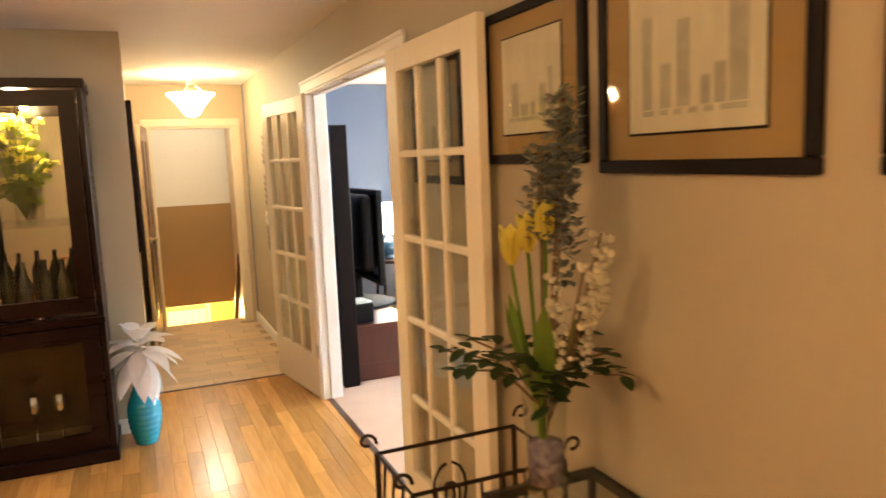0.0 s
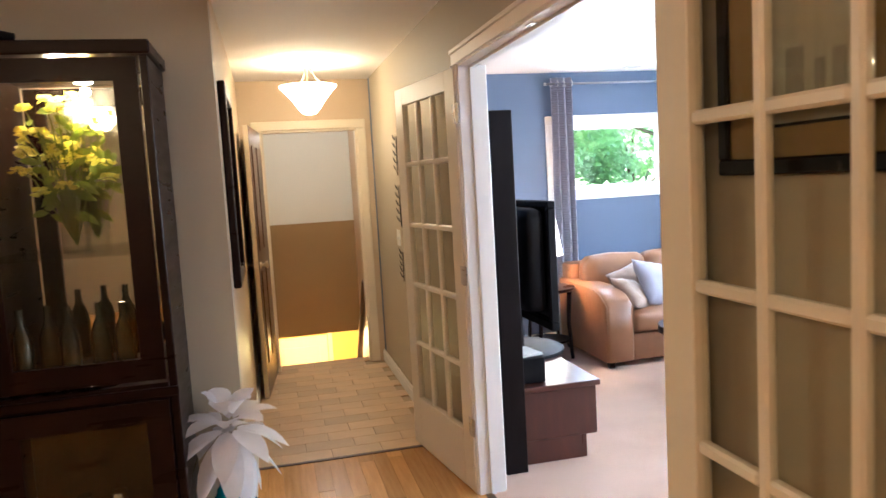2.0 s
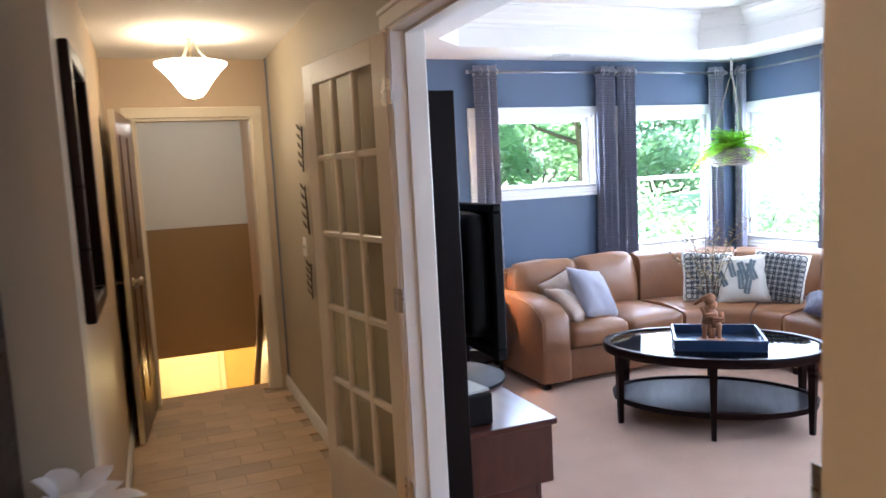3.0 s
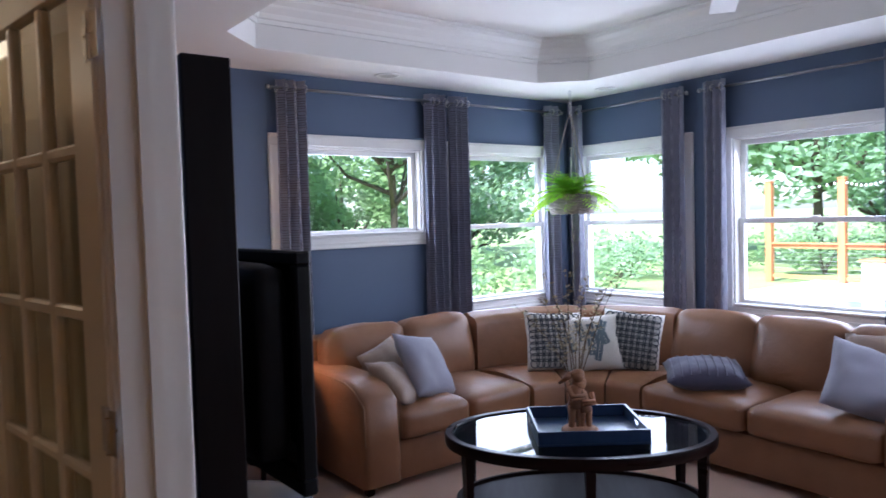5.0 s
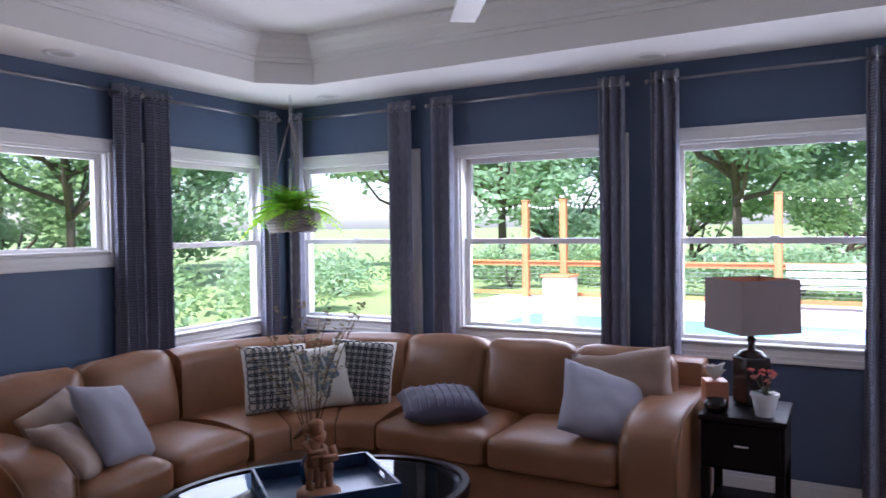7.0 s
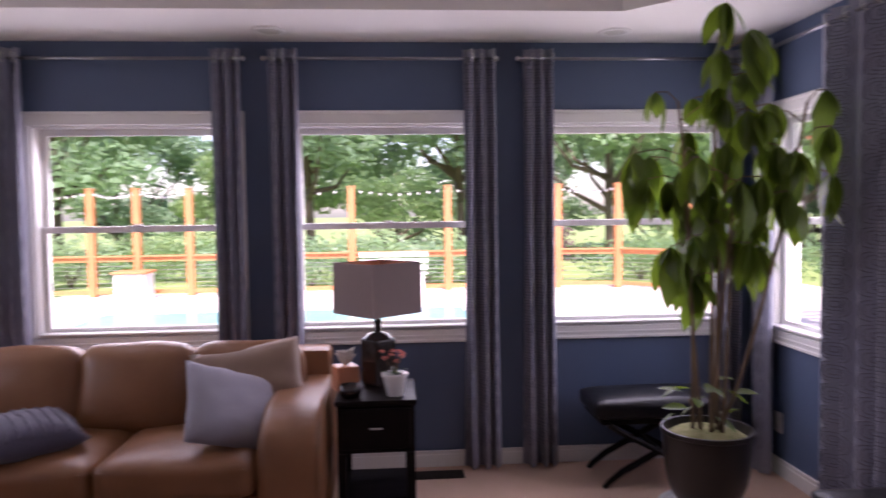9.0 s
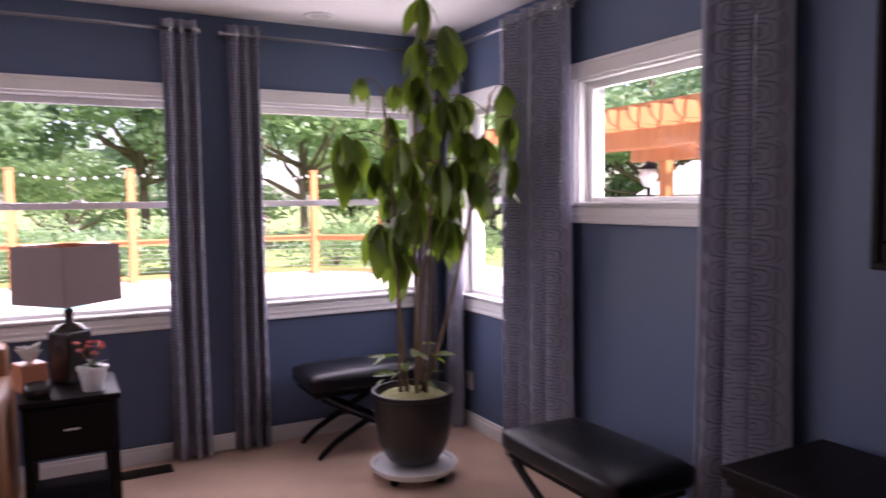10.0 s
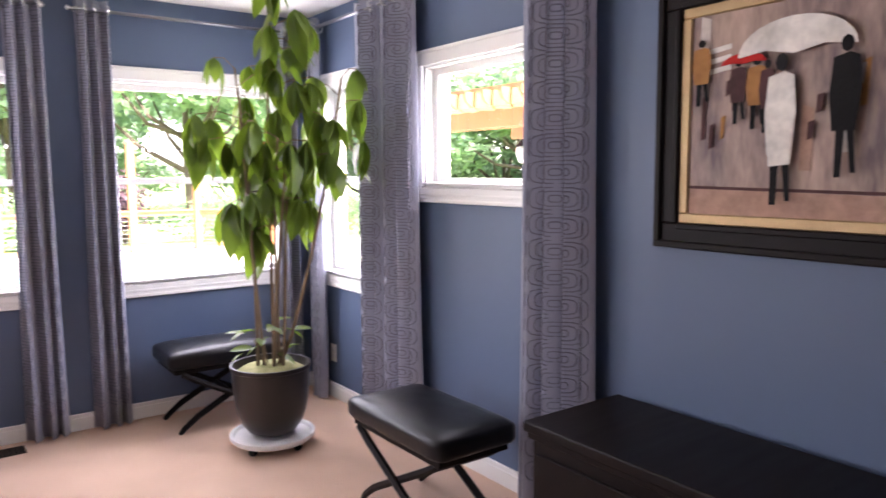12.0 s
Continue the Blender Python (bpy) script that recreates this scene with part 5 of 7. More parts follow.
side_table()
SHADE = mat("taupe_silk_shade", (0.26, 0.20, 0.19), (0.22, 0.165, 0.16), rough=0.8, scale=3, fine=260, stretch=(1, 1, 0.1), bump=0.1)
COPPER = mat("copper_lining", (0.55, 0.22, 0.12), (0.45, 0.17, 0.09), rough=0.4, fine=60)
CERAMIC = mat("dark_bronze_ceramic", (0.022, 0.014, 0.011), (0.014, 0.009, 0.008), rough=0.25, fine=60, bump=0.1)


def square_lamp():
    l = thing("table_lamp", pose(4.43, 4.70, 0.611, 0, 0, 41), "dark block table lamp with square taupe shade", "lamp")
    part("base", boxes((-0.065, 0.065, -0.065, 0.065, 0, 0.24), bevel=0.012, seg=2), CERAMIC, l)
    part("shoulder", lathe([(0.07, 0.24), (0.05, 0.262), (0.02, 0.27), (0.016, 0.31), (0.024, 0.32), (0.012, 0.34)], 16, cap=False), CERAMIC, l, smooth=True)
    part("neck", lathe([(0.012, 0.33), (0.012, 0.44), (0.02, 0.45)], 10, cap=False), BRASS, l)
    w0, w1 = 0.158, 0.155
    z0, z1 = 0.365, 0.62
    bm = bmesh.new()
    q = [[bm.verts.new((sx * w, sy * w, z)) for sx, sy in ((-1, -1), (1, -1), (1, 1), (-1, 1))] for w, z in ((w0, z0), (w1, z1), (w1 - 0.004, z1), (w0 - 0.004, z0))]
    for u, v in zip(q, q[1:] + q[:1]):
        for i in range(4):
            bm.faces.new((u[i], u[(i + 1) % 4], v[(i + 1) % 4], v[i]))
    part("shade", bm, SHADE, l)
    bm = bmesh.new()
    q = [[bm.verts.new((sx * w, sy * w, z)) for sx, sy in ((-1, -1), (1, -1), (1, 1), (-1, 1))] for w, z in ((w0 - 0.006, z0 + 0.004), (w1 - 0.006, z1 - 0.004), (w1 - 0.008, z1 - 0.004), (w0 - 0.008, z0 + 0.004))]
    for u, v in zip(q, q[1:] + q[:1]):
        for i in range(4):
            bm.faces.new((u[i], u[(i + 1) % 4], v[(i + 1) % 4], v[i]))
    part("shade_lining", bm, COPPER, l, "copper coloured inside of the shade")
    part("finial", lathe([(0.0, 0.455), (0.008, 0.46), (0.0, 0.475)], 8, cap=False), BRASS, l)


square_lamp()
pt = thing("flower_pot", at(4.22, 4.62, 0.611), "small white pot of pink flowers", "plant")
part("pot", lathe([(0.04, 0), (0.058, 0.09), (0.064, 0.092), (0.064, 0.105), (0.05, 0.105), (0.0, 0.095)], 20, cap=False), SAUCER, pt, smooth=40)
PINK = leafy("pink_petal", (0.60, 0.14, 0.13), (0.45, 0.07, 0.08), island=True)
rr = random.Random(3)
for k in range(9):
    a, r = rr.uniform(0, 6.28), rr.uniform(0.01, 0.075)
    tip = Vector((r * math.cos(a), r * math.sin(a), rr.uniform(0.15, 0.22)))
    sm = part("stem", tube([(0, 0, 0.095), tip], 0.002, 4), CANE, pt)
    bm = bmesh.new()
    rose(bm, tip, 0.022, rr, 9)
    part("blossom", bm, PINK, sm)
for k in range(10):
    a = rr.uniform(0, 6.28)
    bm = bmesh.new()
    leaf_mesh(bm, (0, 0, 0.1), (0.07 * math.cos(a), 0.07 * math.sin(a), 0.11 + 0.05 * rr.random()), 0.03, (0, 0, 1), 0.2, 0.2)
    part("leaf", bm, DARKLEAF, pt)
tc_ = thing("candle_bowl", at(4.20, 4.83, 0.611), "small dark round candle bowl", "bowl")
part("bowl", lathe([(0.0, 0), (0.04, 0), (0.055, 0.03), (0.05, 0.06), (0.046, 0.06), (0.046, 0.03), (0.0, 0.01)], 18, cap=False), CERAMIC, tc_, smooth=True)
ts = thing("tissue_box", at(4.36, 4.86, 0.611, 20), "brown tissue box with white tissue tuft", "tissue box")
part("box", boxes((-0.055, 0.055, -0.055, 0.055, 0, 0.12), bevel=0.004), COPPER, ts)
bm = bmesh.new()
for k in range(9):
    a = k * 0.7
    leaf_mesh(bm, (0, 0, 0.115), (0.055 * math.cos(a), 0.055 * math.sin(a), 0.19 + 0.02 * math.sin(3 * k)), 0.07, (0, 0, 1), 0.5, 0, 5)
part("tissue", bm, PAPER, ts)


def hanging_basket():
    ob = thing("hanging_basket", at(4.50, 7.68, -0.25) @ Matrix.Diagonal((1.2, 1.2, 1.2, 1)), "green fern in a woven hanging basket on cords", "plant")
    basket = mat("whitewashed_wicker", (0.40, 0.36, 0.33), (0.15, 0.13, 0.12), rough=0.85, fine=90, bump=0.5)
    part("liner", lathe([(0.0, 1.455), (0.12, 1.455), (0.145, 1.56), (0.0, 1.55)], 24, cap=False), MOSS, ob)
    for k in range(7):
        z = 1.455 + 0.018 * k
        r = 0.128 + 0.026 * math.sin(math.pi * k / 8)
        part("wicker_coil", tube([(r * (1 + 0.02 * (-1) ** i) * math.cos(2 * math.pi * i / 24), r * (1 + 0.02 * (-1) ** i) * math.sin(2 * math.pi * i / 24), z + 0.004 * (-1) ** i) for i in range(24)], 0.010, 6, closed=True), basket, ob)
    for k in range(3):
        a = 2 * math.pi * k / 3 + 0.4
        part("cord", tube([(0.15 * math.cos(a), 0.15 * math.sin(a), 1.57), (0.02 * math.cos(a), 0.02 * math.sin(a), 2.05), (0, 0, 2.09)], 0.004, 5), basket, ob)
    for k in range(6):
        part("chain_link", tube([(0.010 * math.cos(t) if k % 2 else 0, 0 if k % 2 else 0.010 * math.cos(t), 2.09 + 0.027 * k + 0.018 * math.sin(t)) for t in [i * math.pi / 4 for i in range(8)]], 0.0028, 4, closed=True), STEEL, ob)
    rnd = random.Random(8)
    for k in range(90):
        a = rnd.uniform(0, 6.28)
        ln = rnd.uniform(0.19, 0.32)
        el = rnd.uniform(0.3, 1.45)
        bm = bmesh.new()
        prev = None
        rach = []
        for i in range(13):
            s = i / 12
            p = Vector((math.cos(a) * ln * s * math.cos(el * (1 - 0.3 * s)), math.sin(a) * ln * s * math.cos(el * (1 - 0.3 * s)), 1.55 + ln * (math.sin(el) * s - 0.75 * s * s * (1.2 - el * 0.5))))
            rach.append(p)
            if i:
                d = (p - prev).normalized()
                sd_ = d.cross(Vector((0, 0, 1)))
                sd_ = sd_.normalized() if sd_.length > 0.01 else Vector((1, 0, 0))
                L = 0.075 * math.sin(math.pi * (0.12 + 0.85 * s)) + 0.008
                for q in (-1, 1):
                    leaf_mesh(bm, p, p + sd_ * q * L + d * L * 0.4, 0.021, (0, 0, 1), 0.1, 0.15, 2)
            prev = p
        tube(rach, 0.0022, 4, bm)
        part("frond", bm, FERN, ob)


hanging_basket()


def ceiling_fan():
    ob = thing("ceiling_fan", at(3.03, 5.42), "white ceiling fan at rest under the tray", "ceiling fan")
    part("canopy", lathe([(0.07, 2.739), (0.065, 2.70), (0.02, 2.69)], 20, cap=False), TRIM, ob, smooth=True)
    part("downrod", tube([(0, 0, 2.70), (0, 0, 2.60)], 0.012, 8), TRIM, ob)
    part("motor", lathe([(0.02, 2.62), (0.10, 2.61), (0.125, 2.57), (0.12, 2.52), (0.06, 2.49), (0.0, 2.485)], 28, cap=False), TRIM, ob, smooth=True)
    for k in range(5):
        b = part("blade", boxes((0.22, 0.90, -0.065, 0.065, 2.505, 2.513), bevel=0.003), TRIM, ob)
        b.matrix_basis = pose(0, 0, 0, 0, 0, 35 + 72 * k)
        ir = part("blade_iron", boxes((0.10, 0.26, -0.02, 0.02, 2.513, 2.521), bevel=0.002), STEEL, b)


ceiling_fan()
SPOTGLOW = mat("dim_lamp_lens", (0.65, 0.63, 0.58), rough=0.4)
for x, y in ((2.94, 7.86), (4.70, 7.49), (4.70, 5.25), (4.70, 3.40), (1.2, 7.2)):
    ob = thing("recessed_light", at(x, y, H), "white recessed ceiling light, switched off", "ceiling light", "recessed lights")
    part("ring", lathe([(0.088, 0.0), (0.086, -0.006), (0.062, -0.007), (0.055, 0.0)], 28, cap=False), TRIM, ob, smooth=True)
    part("lens", lathe([(0.056, -0.003), (0.03, -0.001), (0.0, 0.0)], 24, cap=False), SPOTGLOW, ob)
ob = thing("wall_outlet", at(4.62, YS, 0.29), "white electrical outlet on blue wall", "outlet")
part("plate", boxes((-0.035, 0.035, 0, 0.006, -0.057, 0.057), bevel=0.002), TRIM, ob)
part("socket", boxes((-0.017, 0.017, 0.006, 0.009, 0.008, 0.036), bevel=0.001), SAUCER, ob)
part("socket", boxes((-0.017, 0.017, 0.006, 0.009, -0.036, -0.008), bevel=0.001), SAUCER, ob)
ob = thing("floor_register", at(4.80, 4.40, 0.0), "brown metal floor register in the carpet", "vent")
part("frame", boxes((-0.06, 0.06, -0.16, 0.16, 0.0, 0.006), bevel=0.002), IRON, ob)
for k in range(12):
    part("slat", boxes((-0.045, 0.045, -0.145 + 0.025 * k, -0.133 + 0.025 * k, 0.006, 0.009)), BLACKWOOD, ob)

# ---- outdoors ----
GZ = -0.20
LAWN = mat("lawn_grass", (0.24, 0.33, 0.11), (0.17, 0.25, 0.08), rough=0.9, scale=0.8, fine=12, bump=0.5)
gb = bmesh.new()
for x0, x1, y0, y1 in ((5.1, 700, -700, 700), (-700, 5.1, 14.0, 700), (-700, 5.1, -700, -2.3), (0.9, 5.1, 8.28, 14.0), (0.9, 5.1, -2.3, 2.35)):
    gb.faces.new([gb.verts.new(p) for p in ((x0, y0, GZ - 0.04), (x1, y0, GZ - 0.04), (x1, y1, GZ - 0.04), (x0, y1, GZ - 0.04))])
setting("ground", gb, LAWN, "green summer lawn reaching the tree line")
CONCRETE = mat("pale_pool_concrete", (0.66, 0.63, 0.59), (0.58, 0.55, 0.51), rough=0.85, scale=0.6, fine=20, bump=0.2)
WATER = mat("turquoise_pool_water", (0.24, 0.58, 0.62), (0.19, 0.50, 0.56), rough=0.08, scale=1.0, fine=6, bump=0.2, bump_scale=4)
setting("pavement", boxes((5.15, 17.0, -4.5, 11.8, GZ - 0.1, GZ)), CONCRETE, "pale concrete pool deck")
setting("water_pool", boxes((10.2, 13.6, 3.4, 9.6, GZ - 0.05, GZ + 0.006)), WATER, "turquoise swimming pool in the deck", category="pool")
REDWOOD = mat("orange_stained_cedar", (0.56, 0.235, 0.095), (0.44, 0.17, 0.065), rough=0.6, scale=3, fine=40, stretch=(4, 4, 0.4), bump=0.1)
WIRE = mat("galvanised_wire", (0.45, 0.46, 0.46), rough=0.4, metal=0.8, fine=60)
FOLIAGE = [leafy("summer_leaves_" + n, c1, c2, scale=0.7, vary=0.35, island=True) for n, c1, c2 in
           (("mid", (0.19, 0.29, 0.18), (0.13, 0.22, 0.13)), ("light", (0.23, 0.33, 0.20), (0.17, 0.26, 0.15)), ("dark", (0.16, 0.25, 0.16), (0.11, 0.19, 0.12)))]
BARK = mat("grey_brown_bark", (0.13, 0.10, 0.075), (0.07, 0.055, 0.04), rough=0.95, scale=4, fine=30, stretch=(3, 3, 0.5), bump=1.0, bump_scale=12)


def leaf_cloud(rnd, blobs, count, size):
    """Many small leaves scattered through uneven blobs (centre, radii)."""
    vs, fs = [], []
    for k in range(count):
        c, r = blobs[rnd.randrange(len(blobs))]
        d = Vector((rnd.gauss(0, 1), rnd.gauss(0, 1), rnd.gauss(0, 1))).normalized() * rnd.uniform(0.45, 1.05)
        p = Vector((c[0] + d.x * r[0], c[1] + d.y * r[1], c[2] + d.z * r[2]))
        u = Vector((rnd.gauss(0, 1), rnd.gauss(0, 1), rnd.gauss(0, 0.6))).normalized()
        w = u.orthogonal().normalized()
        s = size * rnd.uniform(0.6, 1.3)
        i = len(vs)
        vs += [p - u * s, p + w * s * 0.5, p + u * s, p - w * s * 0.5]
        fs.append((i, i + 1, i + 2, i + 3))
    me = bpy.data.meshes.new("crown")
    me.from_pydata(vs, [], fs)
    return me


def tree(seed, h, spread, foliage, label):
    """A tapered trunk with limbs and an uneven crown of small leaves."""
    rnd = random.Random(seed)
    ob = thing("tree", at(0, 0, GZ - 0.05), label, "tree", "trees behind the garden")
    fork = h * rnd.uniform(0.22, 0.32)
    bm = tube([(0, 0, 0), (0.05, 0, fork * 0.5), (0.08, 0.03, fork), (0.02, 0.1, h * 0.6), (0, 0, h * 0.85)], [0.045 * h / 2.2, 0.032 * h / 2, 0.028 * h / 2, 0.014 * h / 2, 0.03], 10)
    part("trunk", bm, BARK, ob, smooth=True)
    blobs = []
    for k in range(9):
        a = 2 * math.pi * k / 9 + rnd.uniform(-0.3, 0.3)
        z0 = fork * rnd.uniform(0.85, 1.6)
        e = Vector((math.cos(a) * spread * rnd.uniform(0.5, 0.9), math.sin(a) * spread * rnd.uniform(0.5, 0.9), z0 + h * rnd.uniform(0.12, 0.45)))
        part("limb", tube([(0.05, 0.03, z0 * 0.9), e * 0.5 + Vector((0, 0, z0 * 0.25)), e], [0.011 * h, 0.007 * h, 0.02], 7), BARK, ob, smooth=True)
        for q in range(3):
            c = e + Vector((rnd.gauss(0, 0.2), rnd.gauss(0, 0.2), rnd.gauss(0.05, 0.12))) * spread
            r = spread * rnd.uniform(0.22, 0.40)
            blobs.append((c, (r, r, r * 0.65)))
    blobs += [((0, 0, h * 0.8), (spread * 0.5, spread * 0.5, h * 0.2)), ((0, 0, h * 0.55), (spread * 0.7, spread * 0.7, h * 0.18))]
    me = leaf_cloud(rnd, blobs, 9000, 0.18)
    me.materials.append(foliage)
    cr = new("crown", me)
    cr.parent = ob
    return ob


t0 = tree(1, 9.5, 4.2, FOLIAGE[0], "broad leafy shade tree with dark trunk")
t0.matrix_basis = at(23.5, 14.8, GZ - 0.05)
t1 = tree(2, 8.0, 3.6, FOLIAGE[1], "light green leafy tree behind the lawn")
t1.matrix_basis = at(13.5, 24.0, GZ - 0.05)
t2 = tree(3, 10.0, 4.4, FOLIAGE[2], "dark green leafy tree at the garden edge")
t2.matrix_basis = at(28.0, 2.0, GZ - 0.05)
rt = random.Random(40)
for k, (x, y) in enumerate(((8.0, 27.0), (4.5, 21.0), (2.2, 26.0), (11.0, 33.0), (26.5, 20.5), (26.5, 7.5), (25.5, -3.0), (24.0, -9.0), (29.0, -13.0), (20.0, -14.0), (14.0, -17.0), (23.0, -19.0), (9.0, -15.0), (5.0, 34.0), (16.0, -24.0), (-2.0, 24.0))):
    copy_thing((t0, t1, t2)[k % 3], at(x, y, GZ - 0.05, rt.uniform(0, 360)) @ Matrix.Diagonal((1, 1, rt.uniform(0.8, 1.1), 1)))

for k in range(30):
    a = -1.25 + 2.75 * k / 29
    r = 30 + 9 * rt.random()
    if 0.50 < a < 0.80 or k % 2 == 0:
        continue
    copy_thing((t1, t0, t2)[k % 3], at(3 + r * math.cos(a), 5 + r * math.sin(a), GZ - 2.3, rt.uniform(0, 360)))


def bush(x, y, r, h, seed, foliage):
    rnd = random.Random(seed)
    ob = thing("bush", at(x, y, GZ - 0.04), "rounded leafy garden shrub behind the fence", "bush", "garden shrubs")
    blobs = [((rnd.uniform(-0.6, 0.6) * r, rnd.uniform(-0.6, 0.6) * r, h * rnd.uniform(0.3, 0.7)), (r * 0.6, r * 0.6, h * 0.38)) for _ in range(8)]
    me = leaf_cloud(rnd, blobs, 1500, 0.07)
    me.materials.append(foliage)
    c = new("crown", me)
    c.parent = ob
    for k in range(4):
        a = k * 1.57
        part("branch", tube([(0, 0, 0), (0.4 * r * math.cos(a), 0.4 * r * math.sin(a), h * 0.6)], [0.03, 0.008], 6), BARK, ob)
    return ob


b0, b1, b2 = bush(19.0, 12.5, 1.0, 1.5, 1, FOLIAGE[1]), bush(18.5, 8.3, 1.3, 1.3, 2, FOLIAGE[0]), bush(19.0, 0.6, 1.1, 1.9, 3, mat("plum_leaves", (0.09, 0.045, 0.05), (0.05, 0.03, 0.035), rough=0.6, vary=0.3, island=True))
tagged(b2, "dark plum leaved shrub behind the fence")
for k, (x, y) in enumerate(((12.0, 14.5), (15.5, 15.8), (10.0, 13.2), (18.4, 15.0), (20.5, 10.0), (18.6, 6.6), (19.3, 5.2), (18.6, 3.8), (19.0, 2.3), (18.5, -1.6), (19.5, -3.2), (18.5, -5.0), (8.0, 14.0), (6.3, 13.0), (21.0, 11.3))):
    copy_thing((b0, b1)[k % 2], at(x, y, GZ - 0.04, 47 * k))

POSTS = [(16.6, 12.64), (16.6, 11.0), (16.6, 10.05), (16.6, 8.95), (16.6, 5.5), (16.6, 3.4), (16.6, 0.95), (16.4, -0.35), (15.2, -1.5), (13.6, -2.4)]
pm = None
for x, y in POSTS:
    if pm is None:
        pm = thing("fence_post", at(x, y, GZ), "tall square orange cedar post with cap", "fence post", "cedar posts")
        part("shaft", boxes((-0.075, 0.075, -0.075, 0.075, -0.04, 2.28), bevel=0.008), REDWOOD, pm)
        part("cap", boxes((-0.085, 0.085, -0.085, 0.085, 2.28, 2.31), bevel=0.006), REDWOOD, pm)
    else:
        copy_thing(pm, at(x, y, GZ))
for (xa, ya), (xb, yb) in zip(POSTS, POSTS[1:]):
    L = math.hypot(xb - xa, yb - ya)
    m = pose(xa, ya, GZ, 0, 0, math.degrees(math.atan2(yb - ya, xb - xa)))
    fp = thing("cedar_fence", m, "cedar rail fence panel with wire mesh", "fence", "fence panels")
    part("top_rail", boxes((0.08, L - 0.08, -0.07, 0.07, 0.84, 0.875), bevel=0.005), REDWOOD, fp)
    part("under_rail", boxes((0.08, L - 0.08, -0.02, 0.02, 0.75, 0.84)), REDWOOD, fp)
    part("bottom_rail", boxes((0.08, L - 0.08, -0.02, 0.02, 0.06, 0.14)), REDWOOD, fp)
    for k in range(6):
        z = 0.20 + 0.09 * k
        part("wire", boxes((0.08, L - 0.08, -0.004, 0.004, z, z + 0.008)), WIRE, fp)
    sl = thing("string_lights", m, "drooping string of small garden bulbs between posts", "string lights", "string lights")
    pts = [(L * i / 10, 0, 2.24 - 0.10 * math.sin(math.pi * i / 10)) for i in range(11)]
    part("cable", tube(pts, 0.007, 4), BLACKPLASTIC, sl)
    for i in range(1, 10):
        part("bulb", lathe([(0.0, -0.07), (0.025, -0.045), (0.012, 0.0)], 8, cap=False, m=Matrix.Translation(pts[i])), SAUCER, sl)
pl = thing("planter_box", at(15.9, 9.9, GZ), "white square planter box on the deck", "planter")
part("box", boxes((-0.3, 0.3, -0.3, 0.3, 0, 0.55), bevel=0.01), SAUCER, pl)
part("rim", boxes((-0.34, 0.34, -0.34, 0.34, 0.55, 0.6), bevel=0.01), REDWOOD, pl)
bn = thing("deck_bench", at(16.0, 4.6, GZ, 90), "white slatted garden bench by the fence", "bench")
for k in range(4):
    part("slat", boxes((-0.7, 0.7, -0.22 + 0.12 * k, -0.13 + 0.12 * k, 0.42, 0.45)), SAUCER, bn)
for x in (-0.6, 0.6):
    part("leg", boxes((x - 0.03, x + 0.03, -0.2, 0.2, 0, 0.42)), SAUCER, bn)
for k in range(3):
    part("back_slat", boxes((-0.7, 0.7, 0.24, 0.27, 0.52 + 0.14 * k, 0.62 + 0.14 * k)), SAUCER, bn)


def pergola():
    ob = thing("pergola", at(0, 0, GZ), "orange cedar pergola with scalloped rafter ends", "pergola")
    for x, y in ((6.2, -1.7), (9.6, -1.7), (6.2, -4.2), (9.6, -4.2)):
        part("post", boxes((x - 0.09, x + 0.09, y - 0.09, y + 0.09, 0, 2.35), bevel=0.01), REDWOOD, ob)
    for y in (-1.7, -4.2):
        part("beam", boxes((5.5, 10.3, y - 0.14, y - 0.09, 2.22, 2.45), bevel=0.008), REDWOOD, ob)
        part("beam", boxes((5.5, 10.3, y + 0.09, y + 0.14, 2.22, 2.45), bevel=0.008), REDWOOD, ob)
    x = 5.6
    while x < 10.3:
        bm = bmesh.new()
        prof = [(-0.95, 2.56), (-0.98, 2.50), (-1.08, 2.44), (-1.20, 2.45), (-4.7, 2.45), (-4.95, 2.52), (-4.95, 2.63), (-0.95, 2.63)]
        a = [bm.verts.new((x, y, z)) for y, z in prof]
        b = [bm.verts.new((x + 0.05, y, z)) for y, z in prof]
        bm.faces.new(a)
        bm.faces.new(b[::-1])
        for i in range(len(prof)):
            bm.faces.new((a[i], b[i], b[(i + 1) % len(prof)], a[(i + 1) % len(prof)]))
        part("rafter", bm, REDWOOD, ob)
        x += 0.34
    for k in range(12):
        y = -1.1 - 0.32 * k
        part("batten", boxes((5.4, 10.4, y - 0.02, y + 0.02, 2.63, 2.67)), REDWOOD, ob)
    for xa, xb, y in ((6.2, 6.8, -1.7), (9.0, 9.6, -1.7)):
        up = xa == 6.2
        part("brace", tube([(xa, y, 1.7 if up else 2.24), (xb, y, 2.24 if up else 1.7)], 0.045, 4), REDWOOD, ob)


